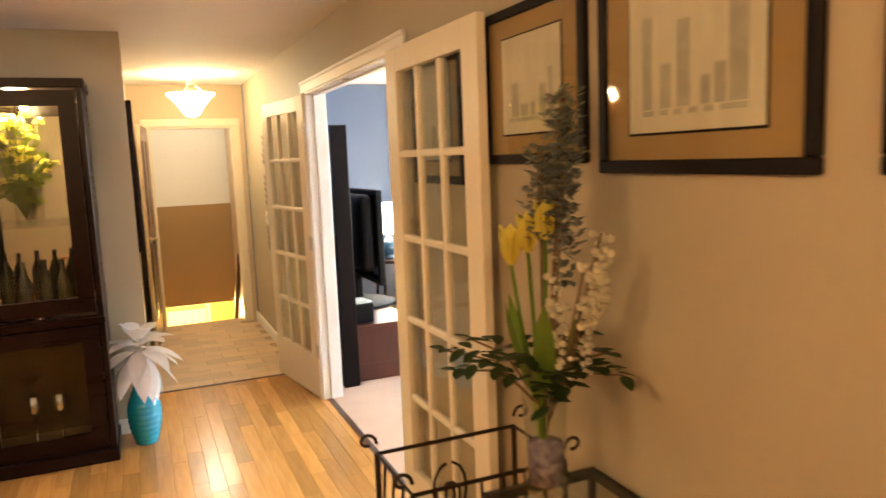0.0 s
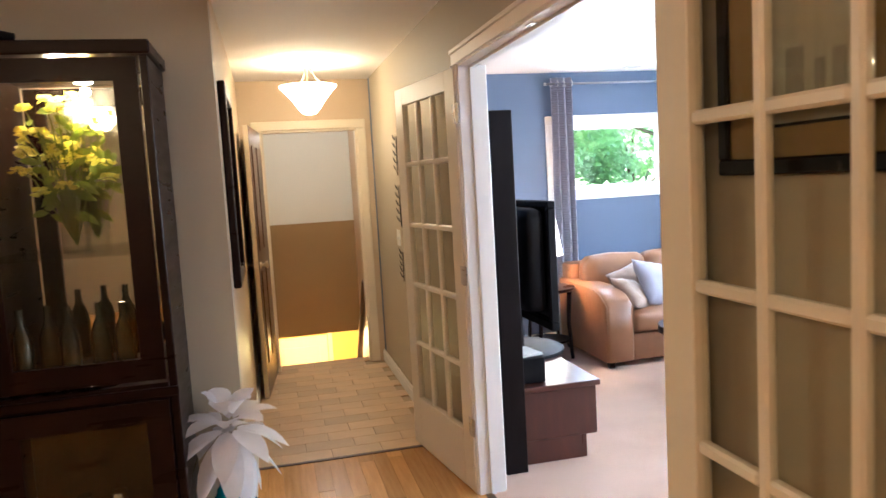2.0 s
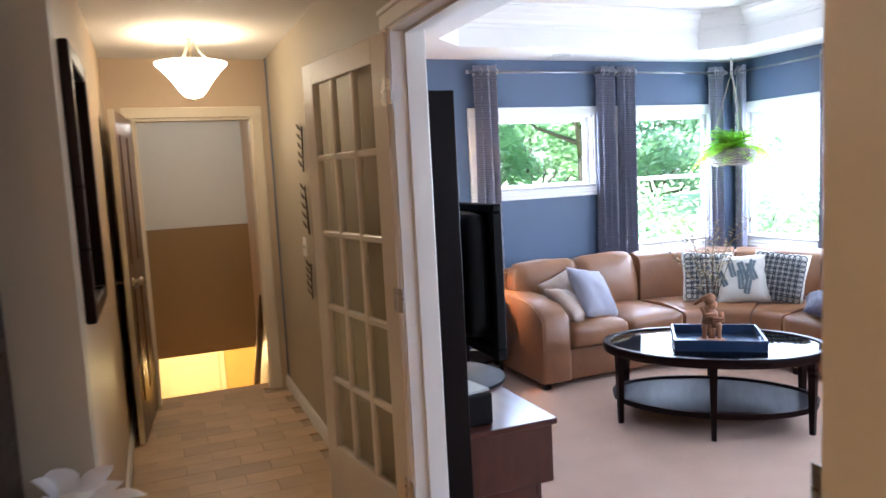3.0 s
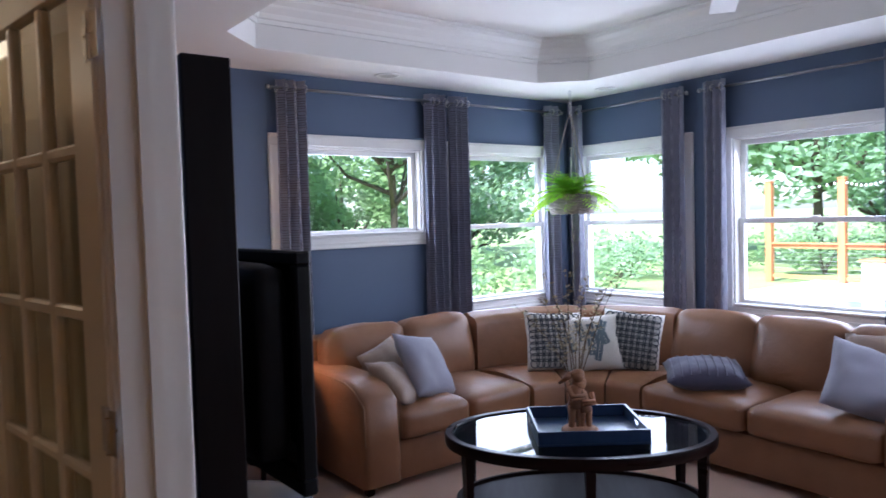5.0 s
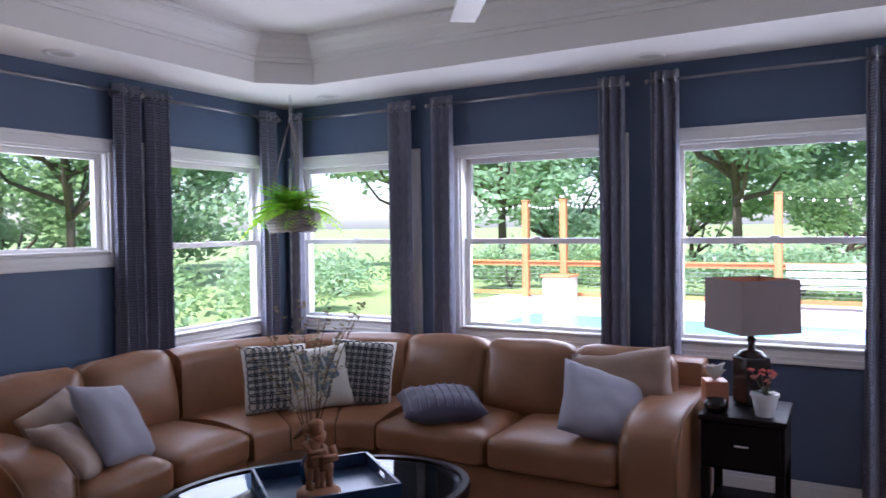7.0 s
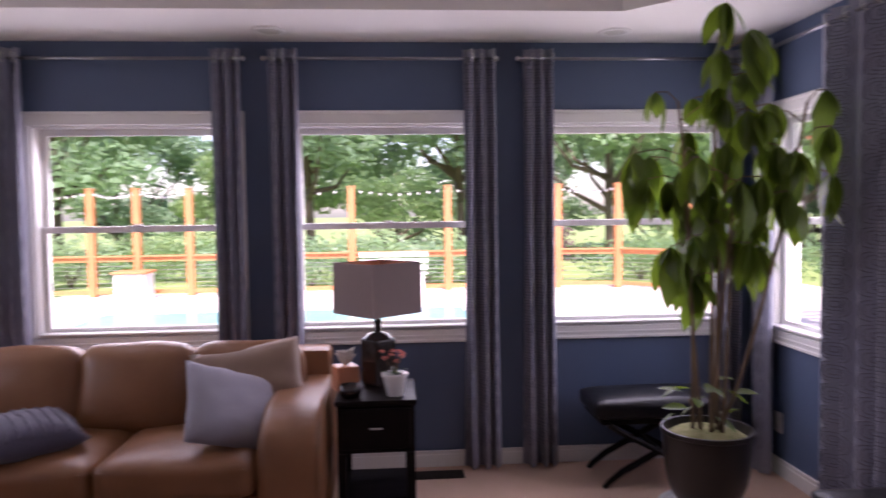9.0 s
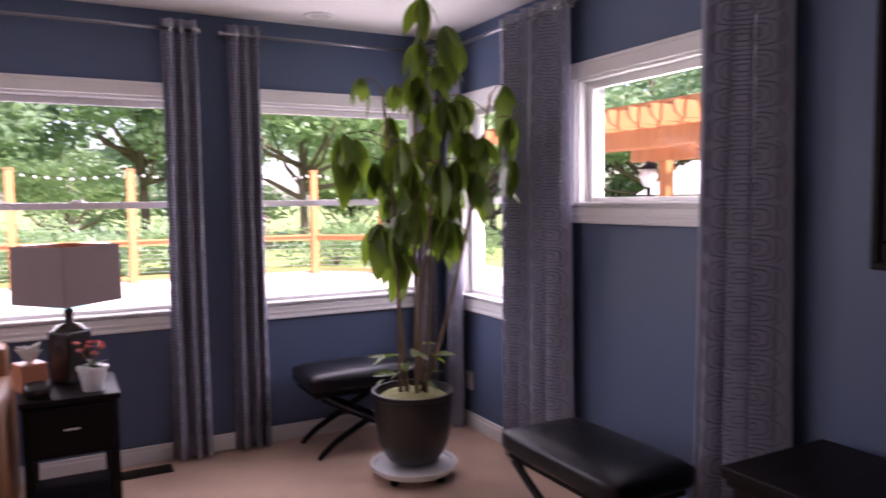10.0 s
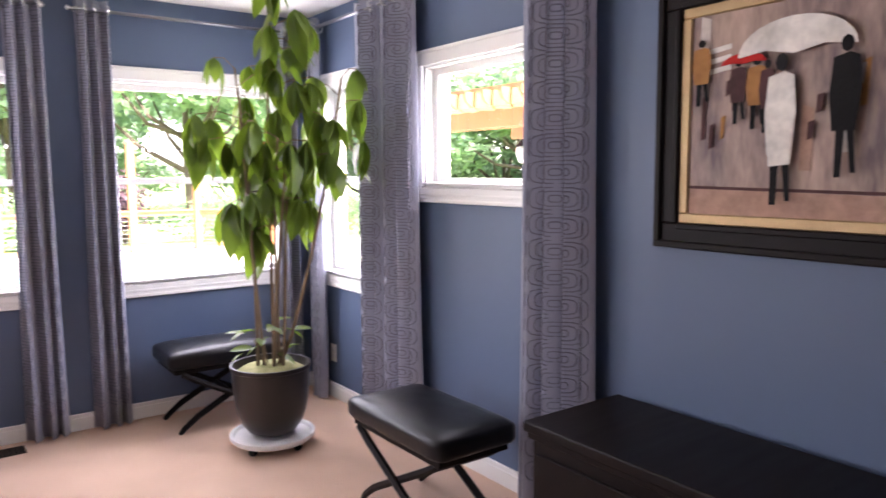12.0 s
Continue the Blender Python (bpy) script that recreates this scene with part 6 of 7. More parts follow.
pergola()
SIDING = mat("pale_grey_siding", (0.60, 0.60, 0.58), (0.54, 0.54, 0.52), rough=0.7, scale=2, fine=40)
sh = thing("garden_shed", at(11.0, -9.0, GZ), "pale grey garden shed with lapped siding", "shed")
part("wall", boxes((-2.2, 2.2, -1.5, 1.5, -0.04, 1.7)), SIDING, sh)
for k in range(11):
    part("siding_board", boxes((-2.22, 2.22, 1.5, 1.52, 0.02 + 0.15 * k, 0.15 + 0.15 * k)), SIDING, sh)
rb = bmesh.new()
ra = [rb.verts.new(p) for p in ((-2.5, 1.8, 1.68), (-2.5, 0, 2.5), (-2.5, -1.8, 1.68), (2.5, 1.8, 1.68), (2.5, 0, 2.5), (2.5, -1.8, 1.68))]
rb.faces.new((ra[0], ra[1], ra[2]))
rb.faces.new((ra[5], ra[4], ra[3]))
for a, b in ((0, 1), (1, 2), (2, 0)):
    rb.faces.new((ra[a], ra[a + 3], ra[b + 3], ra[b]))
part("roof", rb, SIDING, sh)
ln = thing("garden_lantern", at(8.15, -2.4, GZ), "black post lantern with white glass globe", "street lamp")
part("pole", tube([(0, 0, -0.04), (0, 0, 1.75)], 0.03, 8), BLACKPLASTIC, ln)
part("globe", lathe([(0.0, 1.74), (0.07, 1.78), (0.12, 1.9), (0.10, 2.0), (0.0, 2.03)], 16, cap=False), SAUCER, ln, smooth=True)
part("hood", lathe([(0.13, 2.0), (0.04, 2.09), (0.0, 2.12)], 16, cap=False), BLACKPLASTIC, ln)

# ---- hall ----
CREAMTRIM = mat("cream_trim_paint", (0.70, 0.62, 0.48), (0.66, 0.58, 0.44), rough=0.4, scale=3, fine=90)


def hall_lamp():
    ob = thing("ceiling_light", at(0.08, 7.35), "lit frosted glass bowl light on brass stem", "ceiling light")
    glow = mat("frosted_lit_glass", (0.9, 0.85, 0.75), rough=0.5, emit=(1.0, 0.80, 0.48), power=1.3)
    part("canopy", lathe([(0.075, 2.44), (0.075, 2.425), (0.03, 2.41), (0.0, 2.41)], 24, cap=False), BRASS, ob, smooth=40)
    part("stem", tube([(0, 0, 2.42), (0, 0, 2.30)], 0.008, 8), BRASS, ob)
    for k in range(3):
        a = 2 * math.pi * k / 3
        part("arm", tube([(0.02 * math.cos(a), 0.02 * math.sin(a), 2.40), (0.05 * math.cos(a), 0.05 * math.sin(a), 2.34), (0.10 * math.cos(a), 0.10 * math.sin(a), 2.29)], 0.005, 6), BRASS, ob)
    b = part("bowl", lathe([(0.205, 2.272), (0.20, 2.258), (0.165, 2.225), (0.115, 2.165), (0.075, 2.105), (0.045, 2.075), (0.0, 2.068), (0.0, 2.076), (0.04, 2.083), (0.068, 2.11), (0.108, 2.17), (0.157, 2.232), (0.19, 2.262)], 36, cap=False), glow, ob, smooth=40)
    b.visible_shadow = False
    part("finial", lathe([(0.0, 2.05), (0.014, 2.057), (0.012, 2.069), (0.0, 2.071)], 10, cap=False), BRASS, ob)


hall_lamp()
# basement doorway casing, stairs
fr = thing("door_frame_basement", at(0, 0), "cream moulded casing round the basement doorway", "door frame", "", "structure")
for a in ((-0.352, -0.278, 0, 2.03), (0.518, 0.592, 0, 2.03), (-0.352, 0.592, 2.03, 2.105)):
    part("casing", boxes((a[0], a[1], ENDY - 0.018, ENDY, a[2], a[3]), bevel=0.005), CREAMTRIM, fr)
for a in ((-0.28, -0.262, 0, 2.012), (0.502, 0.52, 0, 2.012), (-0.28, 0.52, 2.012, 2.03)):
    part("jamb", boxes((a[0], a[1], ENDY, ENDY + 0.11, a[2], a[3])), CREAMTRIM, fr)
part("strike_plate", boxes((0.498, 0.503, ENDY + 0.03, ENDY + 0.055, 0.97, 1.03)), BRASS, fr)

dr = thing("basement_door", pose(-0.285, ENDY - 0.02, 0, 0, 0, -95.5), "dark brown wooden door swung open against the hall wall", "door")
part("slab", boxes((0, 0.785, -0.038, -0.003, 0.01, 2.02), bevel=0.003), WALNUT, dr)
for x0, x1, z0, z1 in ((0.12, 0.36, 0.25, 0.95), (0.43, 0.67, 0.25, 0.95), (0.12, 0.36, 1.10, 1.88), (0.43, 0.67, 1.10, 1.88)):
    part("panel", boxes((x0, x1, -0.003, 0.004, z0, z1), bevel=0.006), WALNUT, dr)
for s in (1, -1):
    y = 0.0 if s > 0 else -0.041
    kn = lathe([(0.026, 0), (0.026, 0.008), (0.01, 0.012), (0.01, 0.03), (0.026, 0.042), (0.028, 0.055), (0.0, 0.066)], 16, cap=False, m=pose(0.72, y, 1.0, -90 * s, 0, 0))
    part("knob", kn, BRASS, dr, smooth=True)
part("edge_strip", boxes((0.785, 0.789, -0.037, -0.004, 0.01, 2.02)), CREAMTRIM, dr)
for z in (0.3, 1.06, 1.82):
    part("hinge", tube([(-0.006, -0.004, z - 0.045), (-0.006, -0.004, z + 0.045)], 0.007, 8), BRASS, dr)

SX0, SX1, BY = -0.36, 0.66, 10.8
setting("wall_stair_left", boxes((SX0 - 0.1, SX0, ENDY + 0.11, BY, -2.8, 2.6)), CREAM, "cream stairwell wall")
setting("wall_stair_right", boxes((SX1 + 0.08, SX1 + 0.18, ENDY + 0.11, BY, -2.8, 2.6)), CREAM, "cream stairwell wall with handrail")
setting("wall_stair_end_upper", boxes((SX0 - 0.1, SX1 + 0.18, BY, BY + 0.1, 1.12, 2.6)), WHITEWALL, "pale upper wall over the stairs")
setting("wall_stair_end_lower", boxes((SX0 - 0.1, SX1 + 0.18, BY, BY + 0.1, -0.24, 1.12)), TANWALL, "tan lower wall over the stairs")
setting("ceiling_stairs", boxes((SX0 - 0.1, SX1 + 0.18, ENDY + 0.11, BY + 0.1, 2.45, 2.55)), CEIL, "white stairwell ceiling", category="ceiling")
YEL = mat("yellow_basement_paint", (0.62, 0.42, 0.12), (0.56, 0.37, 0.10), rough=0.6, scale=2, fine=200)
setting("wall_basement", boxes((-1.6, 1.9, 13.2, 13.3, -2.8, -0.2), (-1.7, -1.6, BY + 0.1, 13.3, -2.8, -0.2), (1.9, 2.0, BY + 0.1, 13.3, -2.8, -0.2), (-1.6, SX0 - 0.1, BY, BY + 0.1, -2.8, -0.2), (SX1 + 0.18, 1.9, BY, BY + 0.1, -2.8, -0.2)), YEL, "yellow lit basement wall")
setting("ceiling_basement", boxes((-1.7, 2.0, BY + 0.1, 13.3, -0.24, -0.14)), CEIL, "basement ceiling", category="ceiling")
setting("floor_basement", boxes((-1.7, 2.0, ENDY, 13.3, -2.9, -2.8)), CARPET, "basement floor", category="floor")
bd = thing("basement_room_door", at(0.12, 13.19, -2.8), "cream panel door in the yellow basement wall", "door")
part("slab", boxes((-0.45, 0.35, -0.03, 0.0, 0, 2.05), bevel=0.004), CREAMTRIM, bd)
for x in (-0.53, 0.36):
    part("casing", boxes((x, x + 0.07, -0.035, 0.004, 0, 2.12), bevel=0.004), CREAMTRIM, bd)
part("casing_head", boxes((-0.53, 0.43, -0.035, 0.004, 2.12, 2.19), bevel=0.004), CREAMTRIM, bd)
part("panel", boxes((-0.33, 0.23, -0.036, -0.029, 1.2, 1.9), bevel=0.005), CREAMTRIM, bd)
st = thing("staircase", at(0, 0), "carpeted basement stairs going down", "stairs", "", "structure")
for k in range(13):
    y = ENDY + 0.13 + 0.19 * k
    z = -0.19 * (k + 1)
    part("step", boxes((SX0, SX1 + 0.08, y, y + 0.215, z - 0.19, z), bevel=0.008), CARPET, st)
sk = bmesh.new()
pr = [(ENDY + 0.12, 0.16), (ENDY + 0.12, -0.20), (BY - 0.02, -2.75), (BY - 0.02, -2.35)]
va = [sk.verts.new((SX1 + 0.06, y, z)) for y, z in pr]
vb = [sk.verts.new((SX1 + 0.08, y, z)) for y, z in pr]
sk.faces.new(va)
sk.faces.new(vb[::-1])
for i in range(4):
    sk.faces.new((va[i], vb[i], vb[(i + 1) % 4], va[(i + 1) % 4]))
part("stringer", sk, CREAMTRIM, st)
hr = thing("handrail", at(0, 0), "brown wooden stair handrail on brackets", "handrail")
part("rail", tube([(0.52, 8.40, 0.68), (0.52, 8.48, 0.60), (0.52, 10.4, -1.55)], 0.026, 10), WALNUT, hr, smooth=True)
for y, z in ((8.75, 0.40), (9.9, -0.74)):
    part("bracket", tube([(0.52, y, z - 0.07), (0.60, y, z - 0.11), (SX1 + 0.08, y, z - 0.11)], 0.007, 6), BRASS, hr)

mr = thing("framed_mirror", at(0, 0), "dark framed wall mirror on the hall wall", "mirror")
for a in ((5.50, 5.56, 1.10, 2.06), (6.12, 6.18, 1.10, 2.06), (5.56, 6.12, 1.10, 1.16), (5.56, 6.12, 2.00, 2.06)):
    part("frame", boxes((HL, HL + 0.035, *a), bevel=0.006), ESPRESSO, mr)
MIRROR = mat("mirror_silver", (0.85, 0.85, 0.85), (0.84, 0.84, 0.84), rough=0.02, rough_var=0.0, metal=1)
part("glass", boxes((HL, HL + 0.012, 5.56, 6.12, 1.16, 2.00)), MIRROR, mr)
sw = thing("light_switch", at(HX, 7.16, 1.15), "white double light switch on the hall wall", "switch")
part("plate", boxes((-0.006, 0, -0.055, 0.055, -0.058, 0.058), bevel=0.002), TRIM, sw)
for y in (-0.024, 0.024):
    part("toggle", boxes((-0.014, -0.006, y - 0.005, y + 0.005, -0.012, 0.012), bevel=0.001), TRIM, sw)
vn = thing("metal_wall_vine", at(HX, 6.98), "bronze metal leaf vine hung on the hall wall", "wall decor")
for z0, z1 in ((0.85, 1.06), (1.24, 1.52), (1.60, 1.86)):
    part("stem", tube([(-0.012, 0.02 * math.sin(9 * (z0 + (z1 - z0) * i / 6)), z0 + (z1 - z0) * i / 6) for i in range(7)], 0.004, 5), IRON, vn)
    for k in range(5):
        z = z0 + (z1 - z0) * (k + 0.5) / 5
        for s in (-1, 1):
            bm = bmesh.new()
            leaf_mesh(bm, (-0.012, 0.02 * math.sin(9 * z), z), (-0.03, s * 0.075, z + 0.05), 0.026, (-1, 0, 0), 0.2, 0, 3)
            part("leaf", bm, IRON, vn)

# ---- china cabinet ----
CX0, CX1, CF, CB, CH = -2.42, -0.655, 4.87, 5.30, 2.12


def china_cabinet():
    ob = thing("china_cabinet", at(0, 0), "tall espresso wood display cabinet with glass doors and drawers", "cabinet")
    t = 0.03
    part("side", boxes((CX1 - t, CX1, CF + 0.02, CB, 0.07, CH - 0.05), bevel=0.003), ESPRESSO, ob)
    part("side", boxes((CX0, CX0 + t, CF + 0.02, CB, 0.07, CH - 0.05), bevel=0.003), ESPRESSO, ob)
    part("top", boxes((CX0 - 0.015, CX1 + 0.015, CF - 0.015, CB, CH - 0.05, CH), bevel=0.006), ESPRESSO, ob)
    part("plinth", boxes((CX0 - 0.01, CX1 + 0.01, CF + 0.0, CB, 0.0, 0.07), bevel=0.004), ESPRESSO, ob)
    part("waist", boxes((CX0 + t, CX1 - t, CF + 0.005, CB - 0.02, 0.79, 0.85), bevel=0.004), ESPRESSO, ob)
    part("waist_edge", boxes((CX0, CX1 + 0.006, CF - 0.012, CF + 0.005, 0.80, 0.835), bevel=0.004), ESPRESSO, ob)
    part("divider", boxes((-1.335, -1.305, CF + 0.02, CB - 0.02, 0.07, CH - 0.05)), ESPRESSO, ob)
    part("divider", boxes((-1.95, -1.92, CF + 0.02, CB - 0.02, 0.07, CH - 0.05)), ESPRESSO, ob)
    part("back_panel", boxes((CX0 + t, CX1 - t, CB - 0.02, CB, 0.07, CH - 0.05)), ESPRESSO, ob)
    part("back_mirror", boxes((-1.92, -1.335, CB - 0.028, CB - 0.022, 0.86, CH - 0.06)), MIRROR, ob, "mirrored back")
    part("back_mirror", boxes((-1.305, CX1 - t, CB - 0.028, CB - 0.022, 0.86, CH - 0.06)), MIRROR, ob, "mirrored back")
    part("floor_panel", boxes((CX0 + t, CX1 - t, CF + 0.03, CB - 0.02, 0.07, 0.10)), ESPRESSO, ob)
    for x0, x1 in ((-1.92, -1.335), (-1.305, CX1 - t)):
        for z in ((1.22, 1.64) if x0 < -1.5 else (1.34,)):
            part("glass_shelf", boxes((x0, x1, CF + 0.06, CB - 0.03, z, z + 0.008)), CGLASS, ob, "green-edged glass shelf")

    def glass_door(x0, x1, z0, z1, hx, hz, f=0.085):
        y0, y1 = CF, CF + 0.022
        d = part("door", walled(x0, x1, z0, z1, y0, y1, [(x0 + f, x1 - f, z0 + f, z1 - f)]), ESPRESSO, ob)
        part("glass", boxes((x0 + f - 0.004, x1 - f + 0.004, y0 + 0.009, y0 + 0.013, z0 + f - 0.004, z1 - f + 0.004)), CGLASS, d)
        if hx:
            part("handle", boxes((hx - 0.013, hx + 0.013, y0 - 0.022, y0 - 0.010, hz - 0.07, hz + 0.07), (hx - 0.008, hx + 0.008, y0 - 0.012, y0, hz - 0.06, hz - 0.045), (hx - 0.008, hx + 0.008, y0 - 0.012, y0, hz + 0.045, hz + 0.06), bevel=0.003), BRASS, d, "flat champagne bar handle")

    glass_door(-1.295, -0.69, 0.865, CH - 0.06, -1.255, 1.47)
    glass_door(-1.295, -0.69, 0.10, 0.785, -1.235, 0.30)
    glass_door(-2.39, -1.955, 0.10, 0.785, -1.99, 0.30)
    glass_door(-2.39, -1.955, 0.865, CH - 0.06, -1.99, 1.47)
    for z in (0.105, 0.335, 0.565):
        d = part("drawer", boxes((-1.90, -1.345, CF, CF + 0.022, z, z + 0.215), bevel=0.005), ESPRESSO, ob)
        part("handle", boxes((-1.73, -1.52, CF - 0.022, CF - 0.010, z + 0.095, z + 0.12), (-1.71, -1.695, CF - 0.012, CF, z + 0.10, z + 0.115), (-1.555, -1.54, CF - 0.012, CF, z + 0.10, z + 0.115), bevel=0.003), BRASS, d, "flat champagne bar handle")
    for x in (-1.62, -1.0):
        part("puck_light", lathe([(0.035, CH - 0.055), (0.035, CH - 0.065), (0.0, CH - 0.066)], 16, cap=False, m=at(x, 5.07)), mat("warm_puck", (0.9, 0.8, 0.6), emit=(1, 0.8, 0.45), power=25), ob)


china_cabinet()
YELP = leafy("pale_yellow_petal", (0.75, 0.62, 0.12), (0.62, 0.46, 0.06), island=True)
GREENL = leafy("olive_leaf", (0.14, 0.17, 0.03), (0.09, 0.11, 0.02), island=True)
fl = thing("silk_flowers", at(-1.0, 5.09, 1.35), "pale yellow silk flower bouquet in clear vase", "flowers")
part("vase", lathe([(0.0, 0), (0.05, 0), (0.055, 0.2), (0.045, 0.24)], 18, cap=False), CGLASS, fl, smooth=True)
rr = random.Random(14)
for k in range(28):
    tip = Vector((rr.uniform(-0.19, 0.20), rr.uniform(-0.12, 0.05), rr.uniform(0.24, 0.60)))
    sm = part("stem", tube([(0, 0, 0.03), tip * 0.7 + Vector((0, 0, 0.06)), tip], 0.003, 4), GREENL, fl)
    bm = bmesh.new()
    rose(bm, tip, rr.uniform(0.035, 0.05), rr, 12)
    part("blossom", bm, YELP, sm)
for k in range(40):
    a = rr.uniform(0, 6.28)
    b = Vector((rr.uniform(-0.12, 0.12), rr.uniform(-0.08, 0.05), rr.uniform(0.15, 0.55)))
    bm = bmesh.new()
    leaf_mesh(bm, b, b + Vector((math.cos(a), 0.5 * math.sin(a), rr.uniform(-0.6, 0.6))) * 0.08, 0.03, (0, -1, 0), 0.2, 0.2, 3)
    part("leaf", bm, GREENL, fl)
SILVER = mat("polished_silver", (0.75, 0.74, 0.72), rough=0.15, metal=1, fine=60)
for x, h, r in ((-1.75, 0.17, 0.048), (-1.60, 0.13, 0.048), (-1.44, 0.085, 0.04), (-1.86, 0.10, 0.04)):
    c = thing("silver_canister", at(x, 5.05, 1.649), "polished silver lidded canister on glass shelf", "canister", "silver canisters")
    part("body", lathe([(0.0, 0), (r, 0), (r, h), (0.0, h)], 24, cap=False), SILVER, c, smooth=40)
    part("lid", lathe([(r + 0.002, h), (r + 0.002, h + 0.012), (r * 0.7, h + 0.02), (0.01, h + 0.024), (0.012, h + 0.04), (0.0, h + 0.044)], 24, cap=False), SILVER, c, smooth=40)
for i, (x, w, h, col) in enumerate(((-1.86, 0.045, 0.16, (0.10, 0.42, 0.12)), (-1.78, 0.10, 0.17, (0.75, 0.77, 0.75)), (-1.67, 0.05, 0.19, (0.60, 0.66, 0.62)), (-1.58, 0.055, 0.20, (0.12, 0.50, 0.20)), (-1.51, 0.05, 0.10, (0.70, 0.70, 0.68)), (-1.40, 0.085, 0.10, (0.45, 0.40, 0.38)))):
    c = thing("boxed_bottle", at(x, 5.02, 1.229), "small boxed bottle with red top on glass shelf", "bottle", "boxed bottles")
    part("box", boxes((-w / 2, w / 2, -0.03, 0.03, 0, h), bevel=0.002), mat("carton", col, rough=0.3), c)
    part("cap", boxes((-w / 2 + 0.002, w / 2 - 0.002, -0.028, 0.028, h, h + 0.022), bevel=0.002), mat("red_carton_top", (0.55, 0.04, 0.03), rough=0.35), c)
for i, (x, w, h, tl, col) in enumerate(((-1.86, 0.03, 0.27, 0, (0.05, 0.05, 0.05)), (-1.81, 0.035, 0.25, 0, (0.10, 0.09, 0.08)), (-1.74, 0.022, 0.24, 4, (0.62, 0.60, 0.55)), (-1.70, 0.022, 0.23, 5, (0.60, 0.57, 0.50)), (-1.65, 0.022, 0.22, 6, (0.55, 0.52, 0.47)), (-1.57, 0.03, 0.22, 8, (0.14, 0.13, 0.12)), (-1.50, 0.035, 0.21, 14, (0.06, 0.055, 0.05)), (-1.42, 0.035, 0.20, 20, (0.05, 0.045, 0.045)))):
    b = thing("book", pose(x, 5.04, 0.853 + 0.002 * tl * w, 0, -tl, 0), "upright hardback book leaning on the cabinet shelf", "book", "books")
    part("cover", boxes((-w / 2, -w / 2 + 0.003, -0.08, 0.08, 0, h), (w / 2 - 0.003, w / 2, -0.08, 0.08, 0, h), (-w / 2 + 0.003, w / 2 - 0.003, -0.08, -0.076, 0, h)), mat("book_cloth", col, rough=0.6), b)
    part("pages", boxes((-w / 2 + 0.003, w / 2 - 0.003, -0.075, 0.075, 0.003, h - 0.004)), PAPER, b)
DARKGL = mat("dark_bottle_glass", (0.02, 0.025, 0.02), rough=0.08, rough_var=0.02)
for x, y in ((-1.20, 4.98), (-1.12, 5.04), (-1.03, 4.96), (-0.93, 5.0), (-0.84, 4.97)):
    b = thing("wine_bottle", at(x, y, 0.855), "dark glass bottle standing in the cabinet", "bottle", "bottles")
    part("glass", lathe([(0.0, 0), (0.037, 0), (0.038, 0.18), (0.03, 0.21), (0.013, 0.25), (0.013, 0.30), (0.016, 0.305), (0.0, 0.306)], 18, cap=False), DARKGL, b, smooth=40)
for x in (-1.06, -0.93):
    b = thing("goblet", at(x, 5.02, 0.10), "silver stemmed goblet behind cabinet glass", "goblet", "goblets")
    part("bowl", lathe([(0.03, 0), (0.032, 0.005), (0.006, 0.012), (0.006, 0.16), (0.03, 0.20), (0.036, 0.30), (0.033, 0.30), (0.026, 0.205), (0.0, 0.19)], 18, cap=False), SILVER, b, smooth=True)
hn = part("horn_sculpture", tube([(-2.3 + 1.16 * s, 5.08 + 0.02 * math.sin(3 * s), CH + 0.055 + 0.09 * math.sin(math.pi * min(1, s * 1.02)) * (0.35 + 0.65 * s)) for s in [i / 20 for i in range(21)]], [0.012 + 0.043 * math.sin(math.pi * (0.3 + 0.7 * (1 - i / 20)) * 0.5) * (1 - (i / 20) ** 6) + 0.002 for i in range(21)], 14), BLACKPLASTIC, None, smooth=True)
tagged(hn, "curved polished dark horn resting on the cabinet", "sculpture")

# ---- vase with white poinsettia ----
AQUA = mat("turquoise_glazed_ceramic", (0.010, 0.36, 0.60), (0.008, 0.29, 0.50), rough=0.15, coat=0.5, scale=6, fine=60)
WHITEP = leafy("white_silk_petal", (0.76, 0.73, 0.69), (0.66, 0.63, 0.59), vary=0.08)
pv = thing("floor_vase", at(-0.50, 5.10, 0.0), "ribbed turquoise floor vase with white silk poinsettia", "vase")
prof = []
for i in range(41):
    s = i / 40
    r = 0.062 + 0.036 * math.sin(math.pi * min(1, s * 1.3)) - 0.026 * max(0, s - 0.5) / 0.5
    prof.append((r + 0.003 * math.cos(i * math.pi / 1.5), 0.46 * s))
part("body", lathe([(0.0, 0.0)] + prof + [(0.03, 0.46), (0.0, 0.44)], 32, cap=False), AQUA, pv, smooth=True)
rr = random.Random(2)
for ring, (n, el, L) in enumerate(((11, -1.0, 0.22), (9, -0.4, 0.20), (8, 0.2, 0.17), (5, 0.9, 0.14))):
    for k in range(n):
        a = 2 * math.pi * (k + 0.5 * ring) / n + rr.uniform(-0.2, 0.2)
        ee = el + rr.uniform(-0.25, 0.25)
        b = Vector((0.03 * math.cos(a), 0.03 * math.sin(a), 0.53 + 0.035 * ring))
        bm = bmesh.new()
        leaf_mesh(bm, b, b + Vector((math.cos(a) * math.cos(ee), math.sin(a) * math.cos(ee), math.sin(ee) + 0.15)) * L * 1.12, 0.105, (0, 0, 1), 0.25, 0.35, 6)
        part("petal", bm, WHITEP, pv, smooth=True)
for k in range(4):
    part("stem", tube([(0.01 * k, 0, 0.3), (0.01 * k - 0.01, 0.01, 0.55)], 0.004, 5), CANE, pv)

